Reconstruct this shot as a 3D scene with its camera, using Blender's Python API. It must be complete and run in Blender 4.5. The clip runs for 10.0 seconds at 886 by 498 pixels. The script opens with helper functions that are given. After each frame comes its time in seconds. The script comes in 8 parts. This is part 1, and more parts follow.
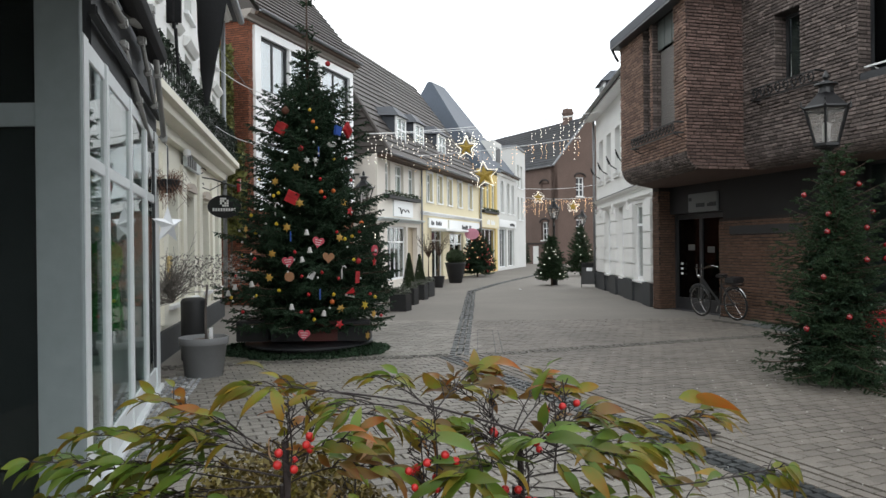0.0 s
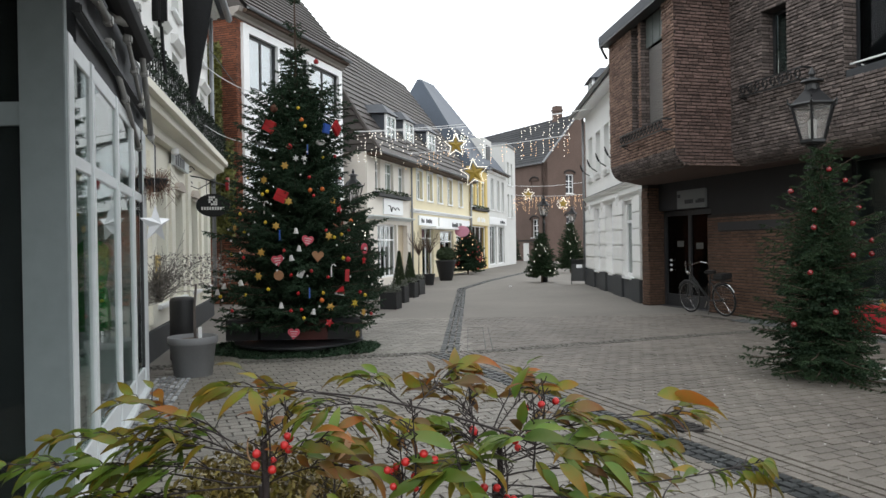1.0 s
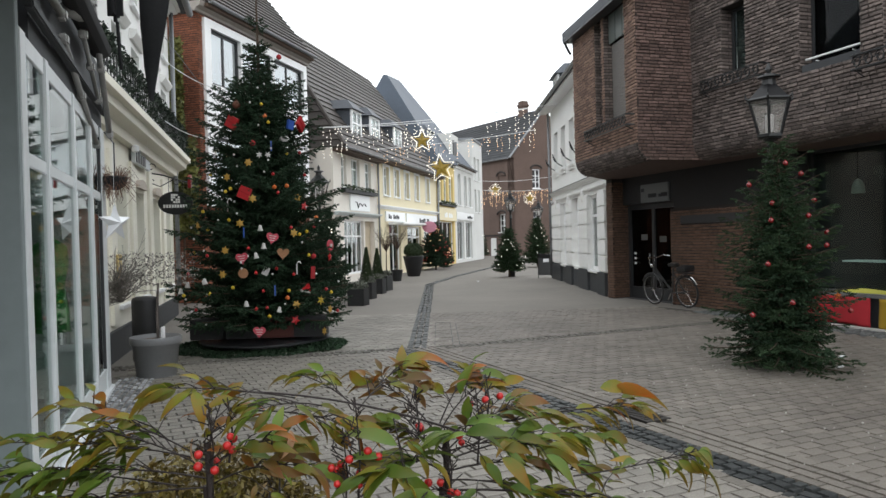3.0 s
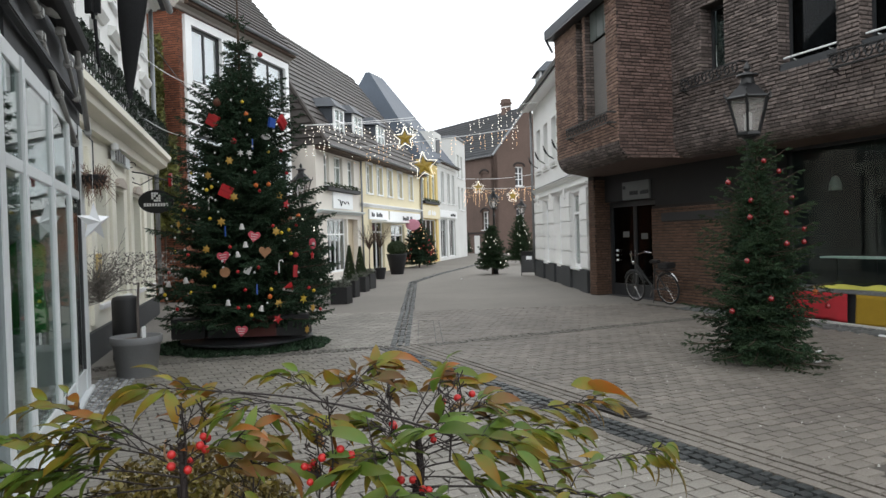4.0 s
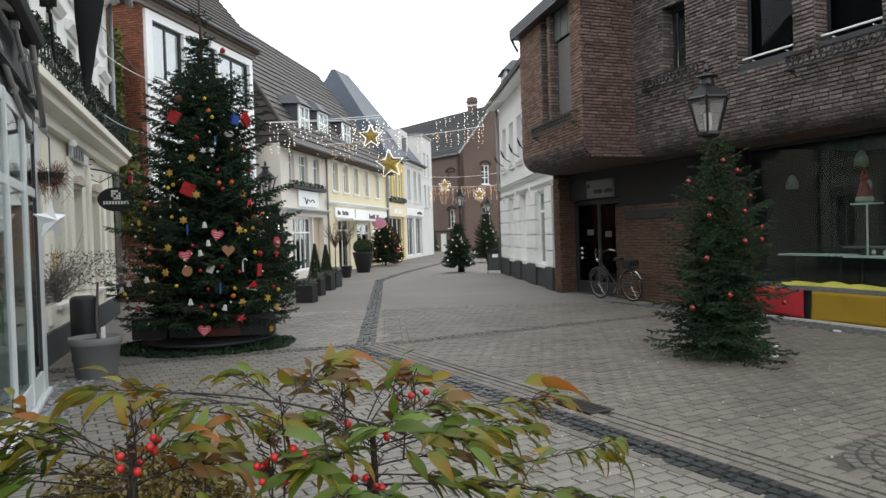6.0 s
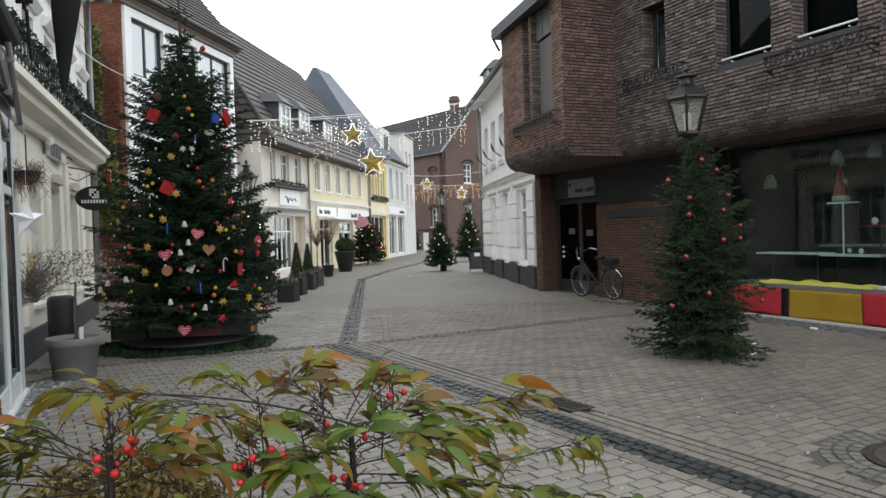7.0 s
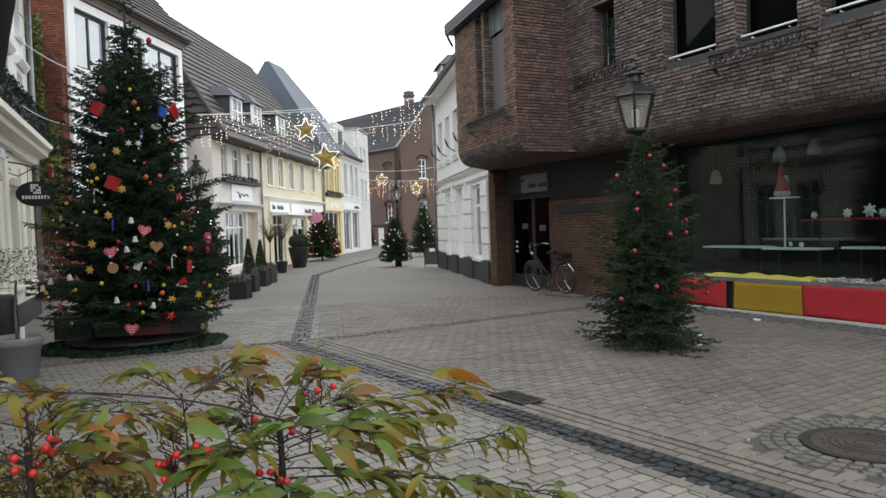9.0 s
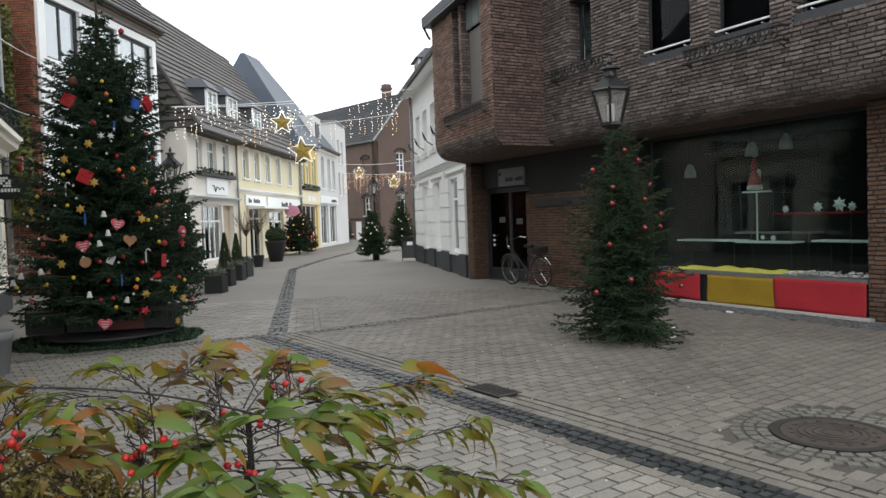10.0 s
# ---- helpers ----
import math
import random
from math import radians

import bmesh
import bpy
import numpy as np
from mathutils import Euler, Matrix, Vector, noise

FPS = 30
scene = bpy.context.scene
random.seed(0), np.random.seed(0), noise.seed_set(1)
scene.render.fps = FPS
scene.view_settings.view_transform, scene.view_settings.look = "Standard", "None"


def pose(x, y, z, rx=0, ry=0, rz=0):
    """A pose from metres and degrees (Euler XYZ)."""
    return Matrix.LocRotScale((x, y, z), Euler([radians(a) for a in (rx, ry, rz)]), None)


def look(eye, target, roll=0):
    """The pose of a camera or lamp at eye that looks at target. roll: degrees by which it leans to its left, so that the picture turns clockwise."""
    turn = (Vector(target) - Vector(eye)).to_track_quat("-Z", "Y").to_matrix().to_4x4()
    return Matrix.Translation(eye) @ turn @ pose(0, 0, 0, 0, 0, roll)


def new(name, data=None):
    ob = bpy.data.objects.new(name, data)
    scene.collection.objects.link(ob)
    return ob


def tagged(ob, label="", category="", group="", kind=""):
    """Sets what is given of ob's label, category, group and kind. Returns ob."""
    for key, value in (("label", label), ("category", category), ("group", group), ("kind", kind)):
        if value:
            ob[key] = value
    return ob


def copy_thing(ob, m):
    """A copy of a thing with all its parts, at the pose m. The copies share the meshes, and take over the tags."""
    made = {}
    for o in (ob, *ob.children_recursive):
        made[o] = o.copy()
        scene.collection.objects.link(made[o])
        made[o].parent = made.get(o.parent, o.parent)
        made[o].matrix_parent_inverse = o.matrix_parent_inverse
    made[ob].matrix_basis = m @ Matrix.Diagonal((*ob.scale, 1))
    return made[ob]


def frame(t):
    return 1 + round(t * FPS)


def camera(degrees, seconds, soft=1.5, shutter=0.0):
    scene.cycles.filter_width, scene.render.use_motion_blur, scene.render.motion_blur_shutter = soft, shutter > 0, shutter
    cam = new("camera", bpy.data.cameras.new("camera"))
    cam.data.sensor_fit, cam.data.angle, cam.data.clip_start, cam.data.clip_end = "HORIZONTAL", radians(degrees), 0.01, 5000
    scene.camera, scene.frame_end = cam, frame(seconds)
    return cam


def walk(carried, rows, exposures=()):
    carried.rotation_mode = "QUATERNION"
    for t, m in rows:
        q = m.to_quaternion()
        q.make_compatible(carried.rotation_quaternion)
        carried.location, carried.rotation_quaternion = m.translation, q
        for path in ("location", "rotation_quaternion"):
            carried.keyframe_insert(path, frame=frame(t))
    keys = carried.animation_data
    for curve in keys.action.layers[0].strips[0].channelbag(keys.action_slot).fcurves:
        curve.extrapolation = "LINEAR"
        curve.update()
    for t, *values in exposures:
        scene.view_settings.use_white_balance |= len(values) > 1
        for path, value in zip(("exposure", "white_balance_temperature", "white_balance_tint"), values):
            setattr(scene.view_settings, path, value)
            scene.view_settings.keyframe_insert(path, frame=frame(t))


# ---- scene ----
cam = camera(63.2, 10.0)

PATH = [
    (0, (0.116, 0.086, 1.587), (0.106, 2.086, 1.582), -0.6),
    (0.5, (0.122, 0.086, 1.587), (0.122, 2.086, 1.579), -0.7),
    (1, (0.13, 0.084, 1.589), (0.146, 2.084, 1.577), -0.9),
    (1.5, (0.137, 0.085, 1.589), (0.175, 2.084, 1.574), -1.0),
    (2, (0.144, 0.082, 1.589), (0.207, 2.081, 1.57), -1.1),
    (2.5, (0.151, 0.08, 1.59), (0.234, 2.078, 1.568), -1.3),
    (4, (0.172, 0.061, 1.595), (0.321, 2.055, 1.561), -1.7),
    (4.5, (0.176, 0.064, 1.594), (0.347, 2.056, 1.559), -1.7),
    (5, (0.182, 0.058, 1.595), (0.377, 2.048, 1.557), -1.8),
    (5.5, (0.186, 0.055, 1.595), (0.404, 2.043, 1.555), -1.8),
    (7, (0.192, 0.044, 1.599), (0.481, 2.023, 1.552), -1.8),
    (7.5, (0.203, 0.038, 1.599), (0.52, 2.012, 1.55), -1.9),
    (8, (0.214, 0.032, 1.6), (0.562, 2.001, 1.547), -1.9),
    (8.5, (0.221, 0.027, 1.6), (0.597, 1.991, 1.542), -1.9),
    (9, (0.225, 0.022, 1.599), (0.634, 1.978, 1.535), -2.0),
    (9.5, (0.23, 0.021, 1.6), (0.667, 1.971, 1.527), -1.9),
    (10, (0.236, 0.007, 1.6), (0.704, 1.95, 1.516), -2.0),
]
walk(cam, [(t, look(eye, target, roll)) for t, eye, target, roll in PATH])

# ---- light: overcast winter sky ----
world = bpy.data.worlds.new("overcast_sky")
scene.world = world
world.use_nodes = True
wn = world.node_tree
sky = wn.nodes.new("ShaderNodeTexSky")
sky.sky_type, sky.sun_disc = "NISHITA", False
sky.sun_elevation, sky.sun_rotation = radians(35), radians(200)
sky_scale = wn.nodes.new("ShaderNodeMix")
sky_scale.data_type = "RGBA"
sky_scale.inputs["Factor"].default_value = 0.93
sky_scale.inputs["B"].default_value = (9.0, 9.35, 9.6, 1)
wn.links.new(sky.outputs["Color"], sky_scale.inputs["A"])
wn.links.new(sky_scale.outputs["Result"], wn.nodes["Background"].inputs["Color"])
wn.nodes["Background"].inputs["Strength"].default_value = 0.228
sun = new("sun", bpy.data.lights.new("sun", "SUN"))
sun.data.energy, sun.data.angle, sun.data.color = 0.35, radians(40), (1, 0.97, 0.92)
sun.matrix_world = look((-10, -25, 40), (3, 15, 0))
scene.view_settings.exposure = 0.0


# ---- materials ----
def noise_tex(nt, scale, detail=6, rough=0.6, coords=None):
    n = nt.nodes.new("ShaderNodeTexNoise")
    n.inputs["Scale"].default_value, n.inputs["Detail"].default_value, n.inputs["Roughness"].default_value = scale, detail, rough
    if coords:
        nt.links.new(coords, n.inputs["Vector"])
    return n.outputs["Fac"]


def material(name, colour, rough=0.8, metal=0.0, dark=0.75, grain=60.0, stain=0.8, bump=0.15, vary=0.0, spec=0.4, tint=None, stretch=None, sheen=0.0):
    """Colour with two scales of variation (stains and grain), bump and, where vary is set, a shift from piece to piece."""
    m = bpy.data.materials.new(name)
    m.use_nodes = True
    nt = m.node_tree
    p = nt.nodes["Principled BSDF"]
    geo = nt.nodes.new("ShaderNodeTexCoord").outputs["Object"]
    if stretch:
        mp = nt.nodes.new("ShaderNodeMapping")
        mp.inputs["Scale"].default_value = stretch
        nt.links.new(geo, mp.inputs["Vector"])
        geo = mp.outputs["Vector"]
    big, small = noise_tex(nt, stain, 5, 0.65, geo), noise_tex(nt, grain, 4, 0.6, geo)
    ramp = nt.nodes.new("ShaderNodeValToRGB")
    ramp.color_ramp.elements[0].position, ramp.color_ramp.elements[1].position = 0.36, 0.64
    low = tint or tuple(c * dark for c in colour)
    ramp.color_ramp.elements[0].color, ramp.color_ramp.elements[1].color = (*low, 1), (*colour, 1)
    add = nt.nodes.new("ShaderNodeMath")
    add.operation = "MULTIPLY_ADD"
    add.inputs[1].default_value = 0.5
    half = nt.nodes.new("ShaderNodeMath")
    half.operation = "MULTIPLY"
    half.inputs[1].default_value = 0.5
    nt.links.new(big, half.inputs[0])
    nt.links.new(small, add.inputs[0])
    nt.links.new(half.outputs[0], add.inputs[2])
    nt.links.new(add.outputs[0], ramp.inputs["Fac"])
    out = ramp.outputs["Color"]
    if vary:
        info = nt.nodes.new("ShaderNodeObjectInfo").outputs["Random"]
        isl = nt.nodes.new("ShaderNodeNewGeometry").outputs["Random Per Island"]
        both = nt.nodes.new("ShaderNodeMath")
        both.operation = "ADD"
        frac = nt.nodes.new("ShaderNodeMath")
        frac.operation = "FRACT"
        nt.links.new(info, both.inputs[0])
        nt.links.new(isl, both.inputs[1])
        nt.links.new(both.outputs[0], frac.inputs[0])
        rng = nt.nodes.new("ShaderNodeMapRange")
        rng.inputs["To Min"].default_value, rng.inputs["To Max"].default_value = 1 - vary, 1 + vary
        nt.links.new(frac.outputs[0], rng.inputs["Value"])
        hsv = nt.nodes.new("ShaderNodeHueSaturation")
        nt.links.new(out, hsv.inputs["Color"])
        nt.links.new(rng.outputs["Result"], hsv.inputs["Value"])
        out = hsv.outputs["Color"]
    nt.links.new(out, p.inputs["Base Color"])
    p.inputs["Roughness"].default_value, p.inputs["Metallic"].default_value = rough, metal
    p.inputs["Specular IOR Level"].default_value = spec
    if bump:
        b = nt.nodes.new("ShaderNodeBump")
        b.inputs["Strength"].default_value, b.inputs["Distance"].default_value = bump, 0.01
        nt.links.new(small, b.inputs["Height"])
        nt.links.new(b.outputs["Normal"], p.inputs["Normal"])
    return m


def glass(name, tint=(0.75, 0.8, 0.78), rough=0.01, ior=1.5):
    """A pane: clear with a slight tint, and the gloss of glass."""
    m = bpy.data.materials.new(name)
    m.use_nodes = True
    nt = m.node_tree
    nt.nodes.remove(nt.nodes["Principled BSDF"])
    out = nt.nodes["Material Output"]
    mix, fr = nt.nodes.new("ShaderNodeMixShader"), nt.nodes.new("ShaderNodeLayerWeight")
    tr, gl = nt.nodes.new("ShaderNodeBsdfTransparent"), nt.nodes.new("ShaderNodeBsdfGlossy")
    tr.inputs["Color"].default_value = (*tint, 1)
    gl.inputs["Roughness"].default_value = rough
    fr.inputs["Blend"].default_value = 0.5
    pw, sc = nt.nodes.new("ShaderNodeMath"), nt.nodes.new("ShaderNodeMapRange")
    pw.operation, pw.inputs[1].default_value = "POWER", 4.0
    nt.links.new(fr.outputs["Facing"], pw.inputs[0])
    sc.inputs["To Min"].default_value, sc.inputs["To Max"].default_value = ((ior - 1) / (ior + 1)) ** 2, 0.95
    nt.links.new(pw.outputs[0], sc.inputs["Value"])
    nt.links.new(sc.outputs["Result"], mix.inputs[0])
    nt.links.new(tr.outputs[0], mix.inputs[1])
    nt.links.new(gl.outputs[0], mix.inputs[2])
    nt.links.new(mix.outputs[0], out.inputs["Surface"])
    return m


def glow(name, colour, strength):
    m = bpy.data.materials.new(name)
    m.use_nodes = True
    p = m.node_tree.nodes["Principled BSDF"]
    p.inputs["Base Color"].default_value = (*colour, 1)
    p.inputs["Emission Color"].default_value = (*colour, 1)
    p.inputs["Emission Strength"].default_value = strength
    return m


PAVING = material("paving_base", (0.200, 0.184, 0.162), 0.85, dark=0.66, grain=25, stain=0.3, bump=0.3)
PAVER = material("grey_paver", (0.182, 0.165, 0.140), 0.68, dark=0.46, grain=65, stain=0.6, bump=0.45, vary=0.17, tint=(0.092, 0.079, 0.068))
# Paler stone; its tone also carries the stronger light left of the drain.
PAVER_PALE = material("pale_grey_paver", (0.245, 0.228, 0.198), 0.68, dark=0.5, grain=65, stain=0.6, bump=0.45, vary=0.14, tint=(0.13, 0.118, 0.102))
COBBLE = material("dark_cobble", (0.036, 0.04, 0.04), 0.5, dark=0.6, grain=30, stain=1.5, bump=0.5, vary=0.3)
CREAM = material("cream_plaster", (0.86, 0.83, 0.72), 0.85, dark=0.86, grain=45, stain=0.5)
WHITE = material("white_plaster", (0.80, 0.80, 0.78), 0.8, dark=0.88, grain=40, stain=0.4)
BEIGE = material("beige_plaster", (0.50, 0.44, 0.38), 0.85, dark=0.85, grain=40, stain=0.5)
YELLOW = material("yellow_plaster", (0.75, 0.67, 0.47), 0.85, dark=0.9, grain=40, stain=0.4)
OCHRE = material("ochre_plaster", (0.66, 0.50, 0.20), 0.85, dark=0.9, grain=40, stain=0.4)
FRAME = material("white_frame_paint", (0.82, 0.83, 0.83), 0.35, dark=0.93, grain=25, stain=0.8, bump=0.03)
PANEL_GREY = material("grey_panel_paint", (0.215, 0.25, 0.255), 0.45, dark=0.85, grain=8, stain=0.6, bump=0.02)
# White frame paint toned down to carry the awning's shade.
SHOP_FRAME = material("shade_toned_frame_paint", (0.68, 0.71, 0.72), 0.35, dark=0.88, grain=12, stain=0.7, bump=0.03)
GREY_FRAME = material("pale_grey_aluminium", (0.62, 0.66, 0.66), 0.4, dark=0.88, grain=8, stain=0.6, bump=0.02)
DARK_FRAME = material("dark_metal_frame", (0.035, 0.037, 0.04), 0.4, dark=0.6, bump=0.03)
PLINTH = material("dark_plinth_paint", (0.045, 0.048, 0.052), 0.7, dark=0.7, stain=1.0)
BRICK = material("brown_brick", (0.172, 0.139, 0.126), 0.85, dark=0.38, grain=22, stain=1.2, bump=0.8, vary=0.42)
# Oriel front lighter, near side darker: their lit and shaded tones are coloured in.
BRICK_A = material("lit_orange_brown_brick", (0.27, 0.172, 0.132), 0.85, dark=0.5, grain=24, stain=1.2, bump=0.7, vary=0.3)
BRICK_B = material("shaded_reddish_brick", (0.165, 0.108, 0.092), 0.85, dark=0.5, grain=24, stain=1.2, bump=0.7, vary=0.3)
OFFWHITE = material("offwhite_plaster", (0.78, 0.73, 0.66), 0.85, dark=0.85, grain=40, stain=0.5)
GREYWHITE = material("greyed_white_plaster", (0.62, 0.62, 0.60), 0.85, dark=0.85, grain=40, stain=0.5)
BRICK_RED = material("red_brick", (0.25, 0.092, 0.05), 0.85, dark=0.7, grain=40, stain=0.7, bump=0.5, vary=0.25)
# Smoother brown brick, also darkened for the shade of the ground floor recess.
BRICK_INNER = material("smooth_brick_recess_shaded", (0.135, 0.078, 0.052), 0.8, dark=0.6, grain=24, stain=1.2, bump=0.4, vary=0.2)
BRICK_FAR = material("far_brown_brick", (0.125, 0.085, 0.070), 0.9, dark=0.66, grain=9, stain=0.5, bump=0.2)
MORTAR = material("dark_mortar", (0.04, 0.033, 0.03), 0.95, dark=0.7, grain=80)
SLATE = material("slate_roof", (0.06, 0.068, 0.082), 0.55, dark=0.7, grain=14, stain=0.8, bump=0.3, vary=0.12)
TILE = material("brown_roof_tile", (0.068, 0.058, 0.052), 0.6, dark=0.62, grain=20, stain=0.6, bump=0.3, vary=0.18)
ZINC = material("zinc_gutter", (0.24, 0.25, 0.26), 0.45, 0.6, dark=0.7, grain=20, stain=2)
# Near-black walls put the darkness of unlit rooms into the colour.
DARK_ROOM = material("unlit_room_black", (0.05, 0.05, 0.055), 0.9, dark=0.7, grain=3, stain=0.6, bump=0)
PALE_ROOM = material("pale_curtain_and_sky_tone", (0.72, 0.72, 0.70), 0.9, dark=0.7, grain=8, stain=2, bump=0, stretch=(6, 6, 0.4))
GLASS = glass("window_glass")
GLASS_SKY = glass("sky_lit_glass", (0.8, 0.84, 0.86), 0.02, 3.0)
GLASS_DARK = glass("dark_window_glass", (0.35, 0.37, 0.38), 0.02, 1.18)
BLACK_GLOSS = material("black_enamel", (0.012, 0.0125, 0.013), 0.4, dark=0.7, bump=0.02, spec=0.25)
IRON = material("black_iron", (0.02, 0.021, 0.022), 0.36, dark=0.6, bump=0.1)
BLACK_POT = material("black_planter", (0.016, 0.016, 0.017), 0.6, dark=0.7, stain=2, bump=0.05)
GREY_POT = material("grey_plastic_pot", (0.19, 0.192, 0.195), 0.55, dark=0.85, stain=3, bump=0.05)
CHROME = material("chrome", (0.6, 0.6, 0.6), 0.2, 1.0, dark=0.9, bump=0)
WOOD = material("brown_wood", (0.10, 0.065, 0.045), 0.8, dark=0.6, grain=12, stain=1.5, stretch=(1, 1, 8))


# ---- helpers for building ----
def part(name, bm, mat, parent=None, label="", smooth=False):
    """Links a bmesh as one mesh object under a thing or a part."""
    me = bpy.data.meshes.new(name)
    bm.to_mesh(me)
    bm.free()
    if smooth:
        for f in me.polygons:
            f.use_smooth = True
    me.materials.append(mat)
    ob = new(name, me)
    if parent:
        ob.parent = parent
    if label:
        ob["label"] = label
    return ob


def mesh_part(name, verts, faces, mat, parent=None, label="", smooth=False):
    me = bpy.data.meshes.new(name)
    me.from_pydata([tuple(v) for v in verts], [], faces)
    me.update()
    if smooth:
        for f in me.polygons:
            f.use_smooth = True
    me.materials.append(mat)
    ob = new(name, me)
    if parent:
        ob.parent = parent
    if label:
        ob["label"] = label
    return ob


def thing(name, m, label, category, group="", kind=""):
    ob = new(name)
    ob.empty_display_size = 0.1
    ob.matrix_world = m
    return tagged(ob, label, category, group, kind)


def box(bm, x0, x1, y0, y1, z0, z1, bevel=0.0, m=None):
    res = bmesh.ops.create_cube(bm, size=1, matrix=Matrix.Translation(((x0 + x1) / 2, (y0 + y1) / 2, (z0 + z1) / 2)) @ Matrix.Diagonal((x1 - x0, y1 - y0, z1 - z0, 1)))
    vs = res["verts"]
    if bevel:
        es = list({e for v in vs for e in v.link_edges})
        r = bmesh.ops.bevel(bm, geom=es, offset=bevel, segments=2, affect="EDGES")
        vs = list({v for f in r["faces"] for v in f.verts} | {v for v in vs if v.is_valid})
    if m:
        bmesh.ops.transform(bm, matrix=m, verts=vs)
    return bm


def boxes(*rows, bevel=0.0):
    bm = bmesh.new()
    for r in rows:
        box(bm, *r, bevel=bevel)
    return bm


def tube(bm, pts, radius, sides=8, taper=1.0, cap=True):
    """A round bar along a line of points."""
    pts = [Vector(p) for p in pts]
    rings = []
    for i, p in enumerate(pts):
        d = (pts[min(i + 1, len(pts) - 1)] - pts[max(i - 1, 0)]).normalized()
        a = d.orthogonal().normalized() if abs(d.z) > 0.9 else d.cross(Vector((0, 0, 1))).normalized()
        b = d.cross(a)
        r = radius * (1 + (taper - 1) * i / max(1, len(pts) - 1))
        rings.append([bm.verts.new(p + r * (math.cos(t) * a + math.sin(t) * b)) for t in [2 * math.pi * k / sides for k in range(sides)]])
    for r0, r1 in zip(rings, rings[1:]):
        for k in range(sides):
            bm.faces.new((r0[k], r0[(k + 1) % sides], r1[(k + 1) % sides], r1[k]))
    if cap and sides > 2:
        bm.faces.new(rings[0][::-1])
        bm.faces.new(rings[-1])
    return bm


def lathe(bm, profile, sides=24, centre=(0, 0)):
    """A turned form from (radius, height) pairs."""
    rings = []
    for r, z in profile:
        rings.append([bm.verts.new((centre[0] + r * math.cos(2 * math.pi * k / sides), centre[1] + r * math.sin(2 * math.pi * k / sides), z)) for k in range(sides)])
    for r0, r1 in zip(rings, rings[1:]):
        for k in range(sides):
            bm.faces.new((r0[k], r0[(k + 1) % sides], r1[(k + 1) % sides], r1[k]))
    bm.faces.new(rings[0][::-1])
    bm.faces.new(rings[-1])
    return bm


def wall_frame(p0, p1):
    """Local x runs from p0 to p1, local y points to the left of that way."""
    d = (Vector((*p1, 0)) - Vector((*p0, 0)))
    return Matrix.Translation((*p0, 0)) @ Matrix.Rotation(math.atan2(d.y, d.x), 4, "Z")


def pierced(length, z0, z1, thick, holes, x0=0.0, y0=0.0):
    """A wall from x0 to length with its face at y0 and the given holes (xa, xb, za, zb) right through it."""
    xs = sorted({x0, length, *[max(x0, min(length, h[i])) for h in holes for i in (0, 1)]})
    zs = sorted({z0, z1, *[max(z0, min(z1, h[i])) for h in holes for i in (2, 3)]})
    solid = lambda i, j: 0 <= i < len(xs) - 1 and 0 <= j < len(zs) - 1 and not any(
        h[0] < (xs[i] + xs[i + 1]) / 2 < h[1] and h[2] < (zs[j] + zs[j + 1]) / 2 < h[3] for h in holes)
    bm = bmesh.new()
    cache = {}

    def v(x, y, z):
        k = (round(x, 5), round(y, 5), round(z, 5))
        if k not in cache:
            cache[k] = bm.verts.new(k)
        return cache[k]
    a, b = y0, y0 - thick
    for i in range(len(xs) - 1):
        for j in range(len(zs) - 1):
            if not solid(i, j):
                continue
            xa, xb, za, zb = xs[i], xs[i + 1], zs[j], zs[j + 1]
            bm.faces.new((v(xb, a, za), v(xa, a, za), v(xa, a, zb), v(xb, a, zb)))
            bm.faces.new((v(xa, b, za), v(xb, b, za), v(xb, b, zb), v(xa, b, zb)))
            if not solid(i - 1, j):
                bm.faces.new((v(xa, a, za), v(xa, b, za), v(xa, b, zb), v(xa, a, zb)))
            if not solid(i + 1, j):
                bm.faces.new((v(xb, b, za), v(xb, a, za), v(xb, a, zb), v(xb, b, zb)))
            if not solid(i, j - 1):
                bm.faces.new((v(xa, b, za), v(xa, a, za), v(xb, a, za), v(xb, b, za)))
            if not solid(i, j + 1):
                bm.faces.new((v(xa, a, zb), v(xa, b, zb), v(xb, b, zb), v(xb, a, zb)))
    return bm


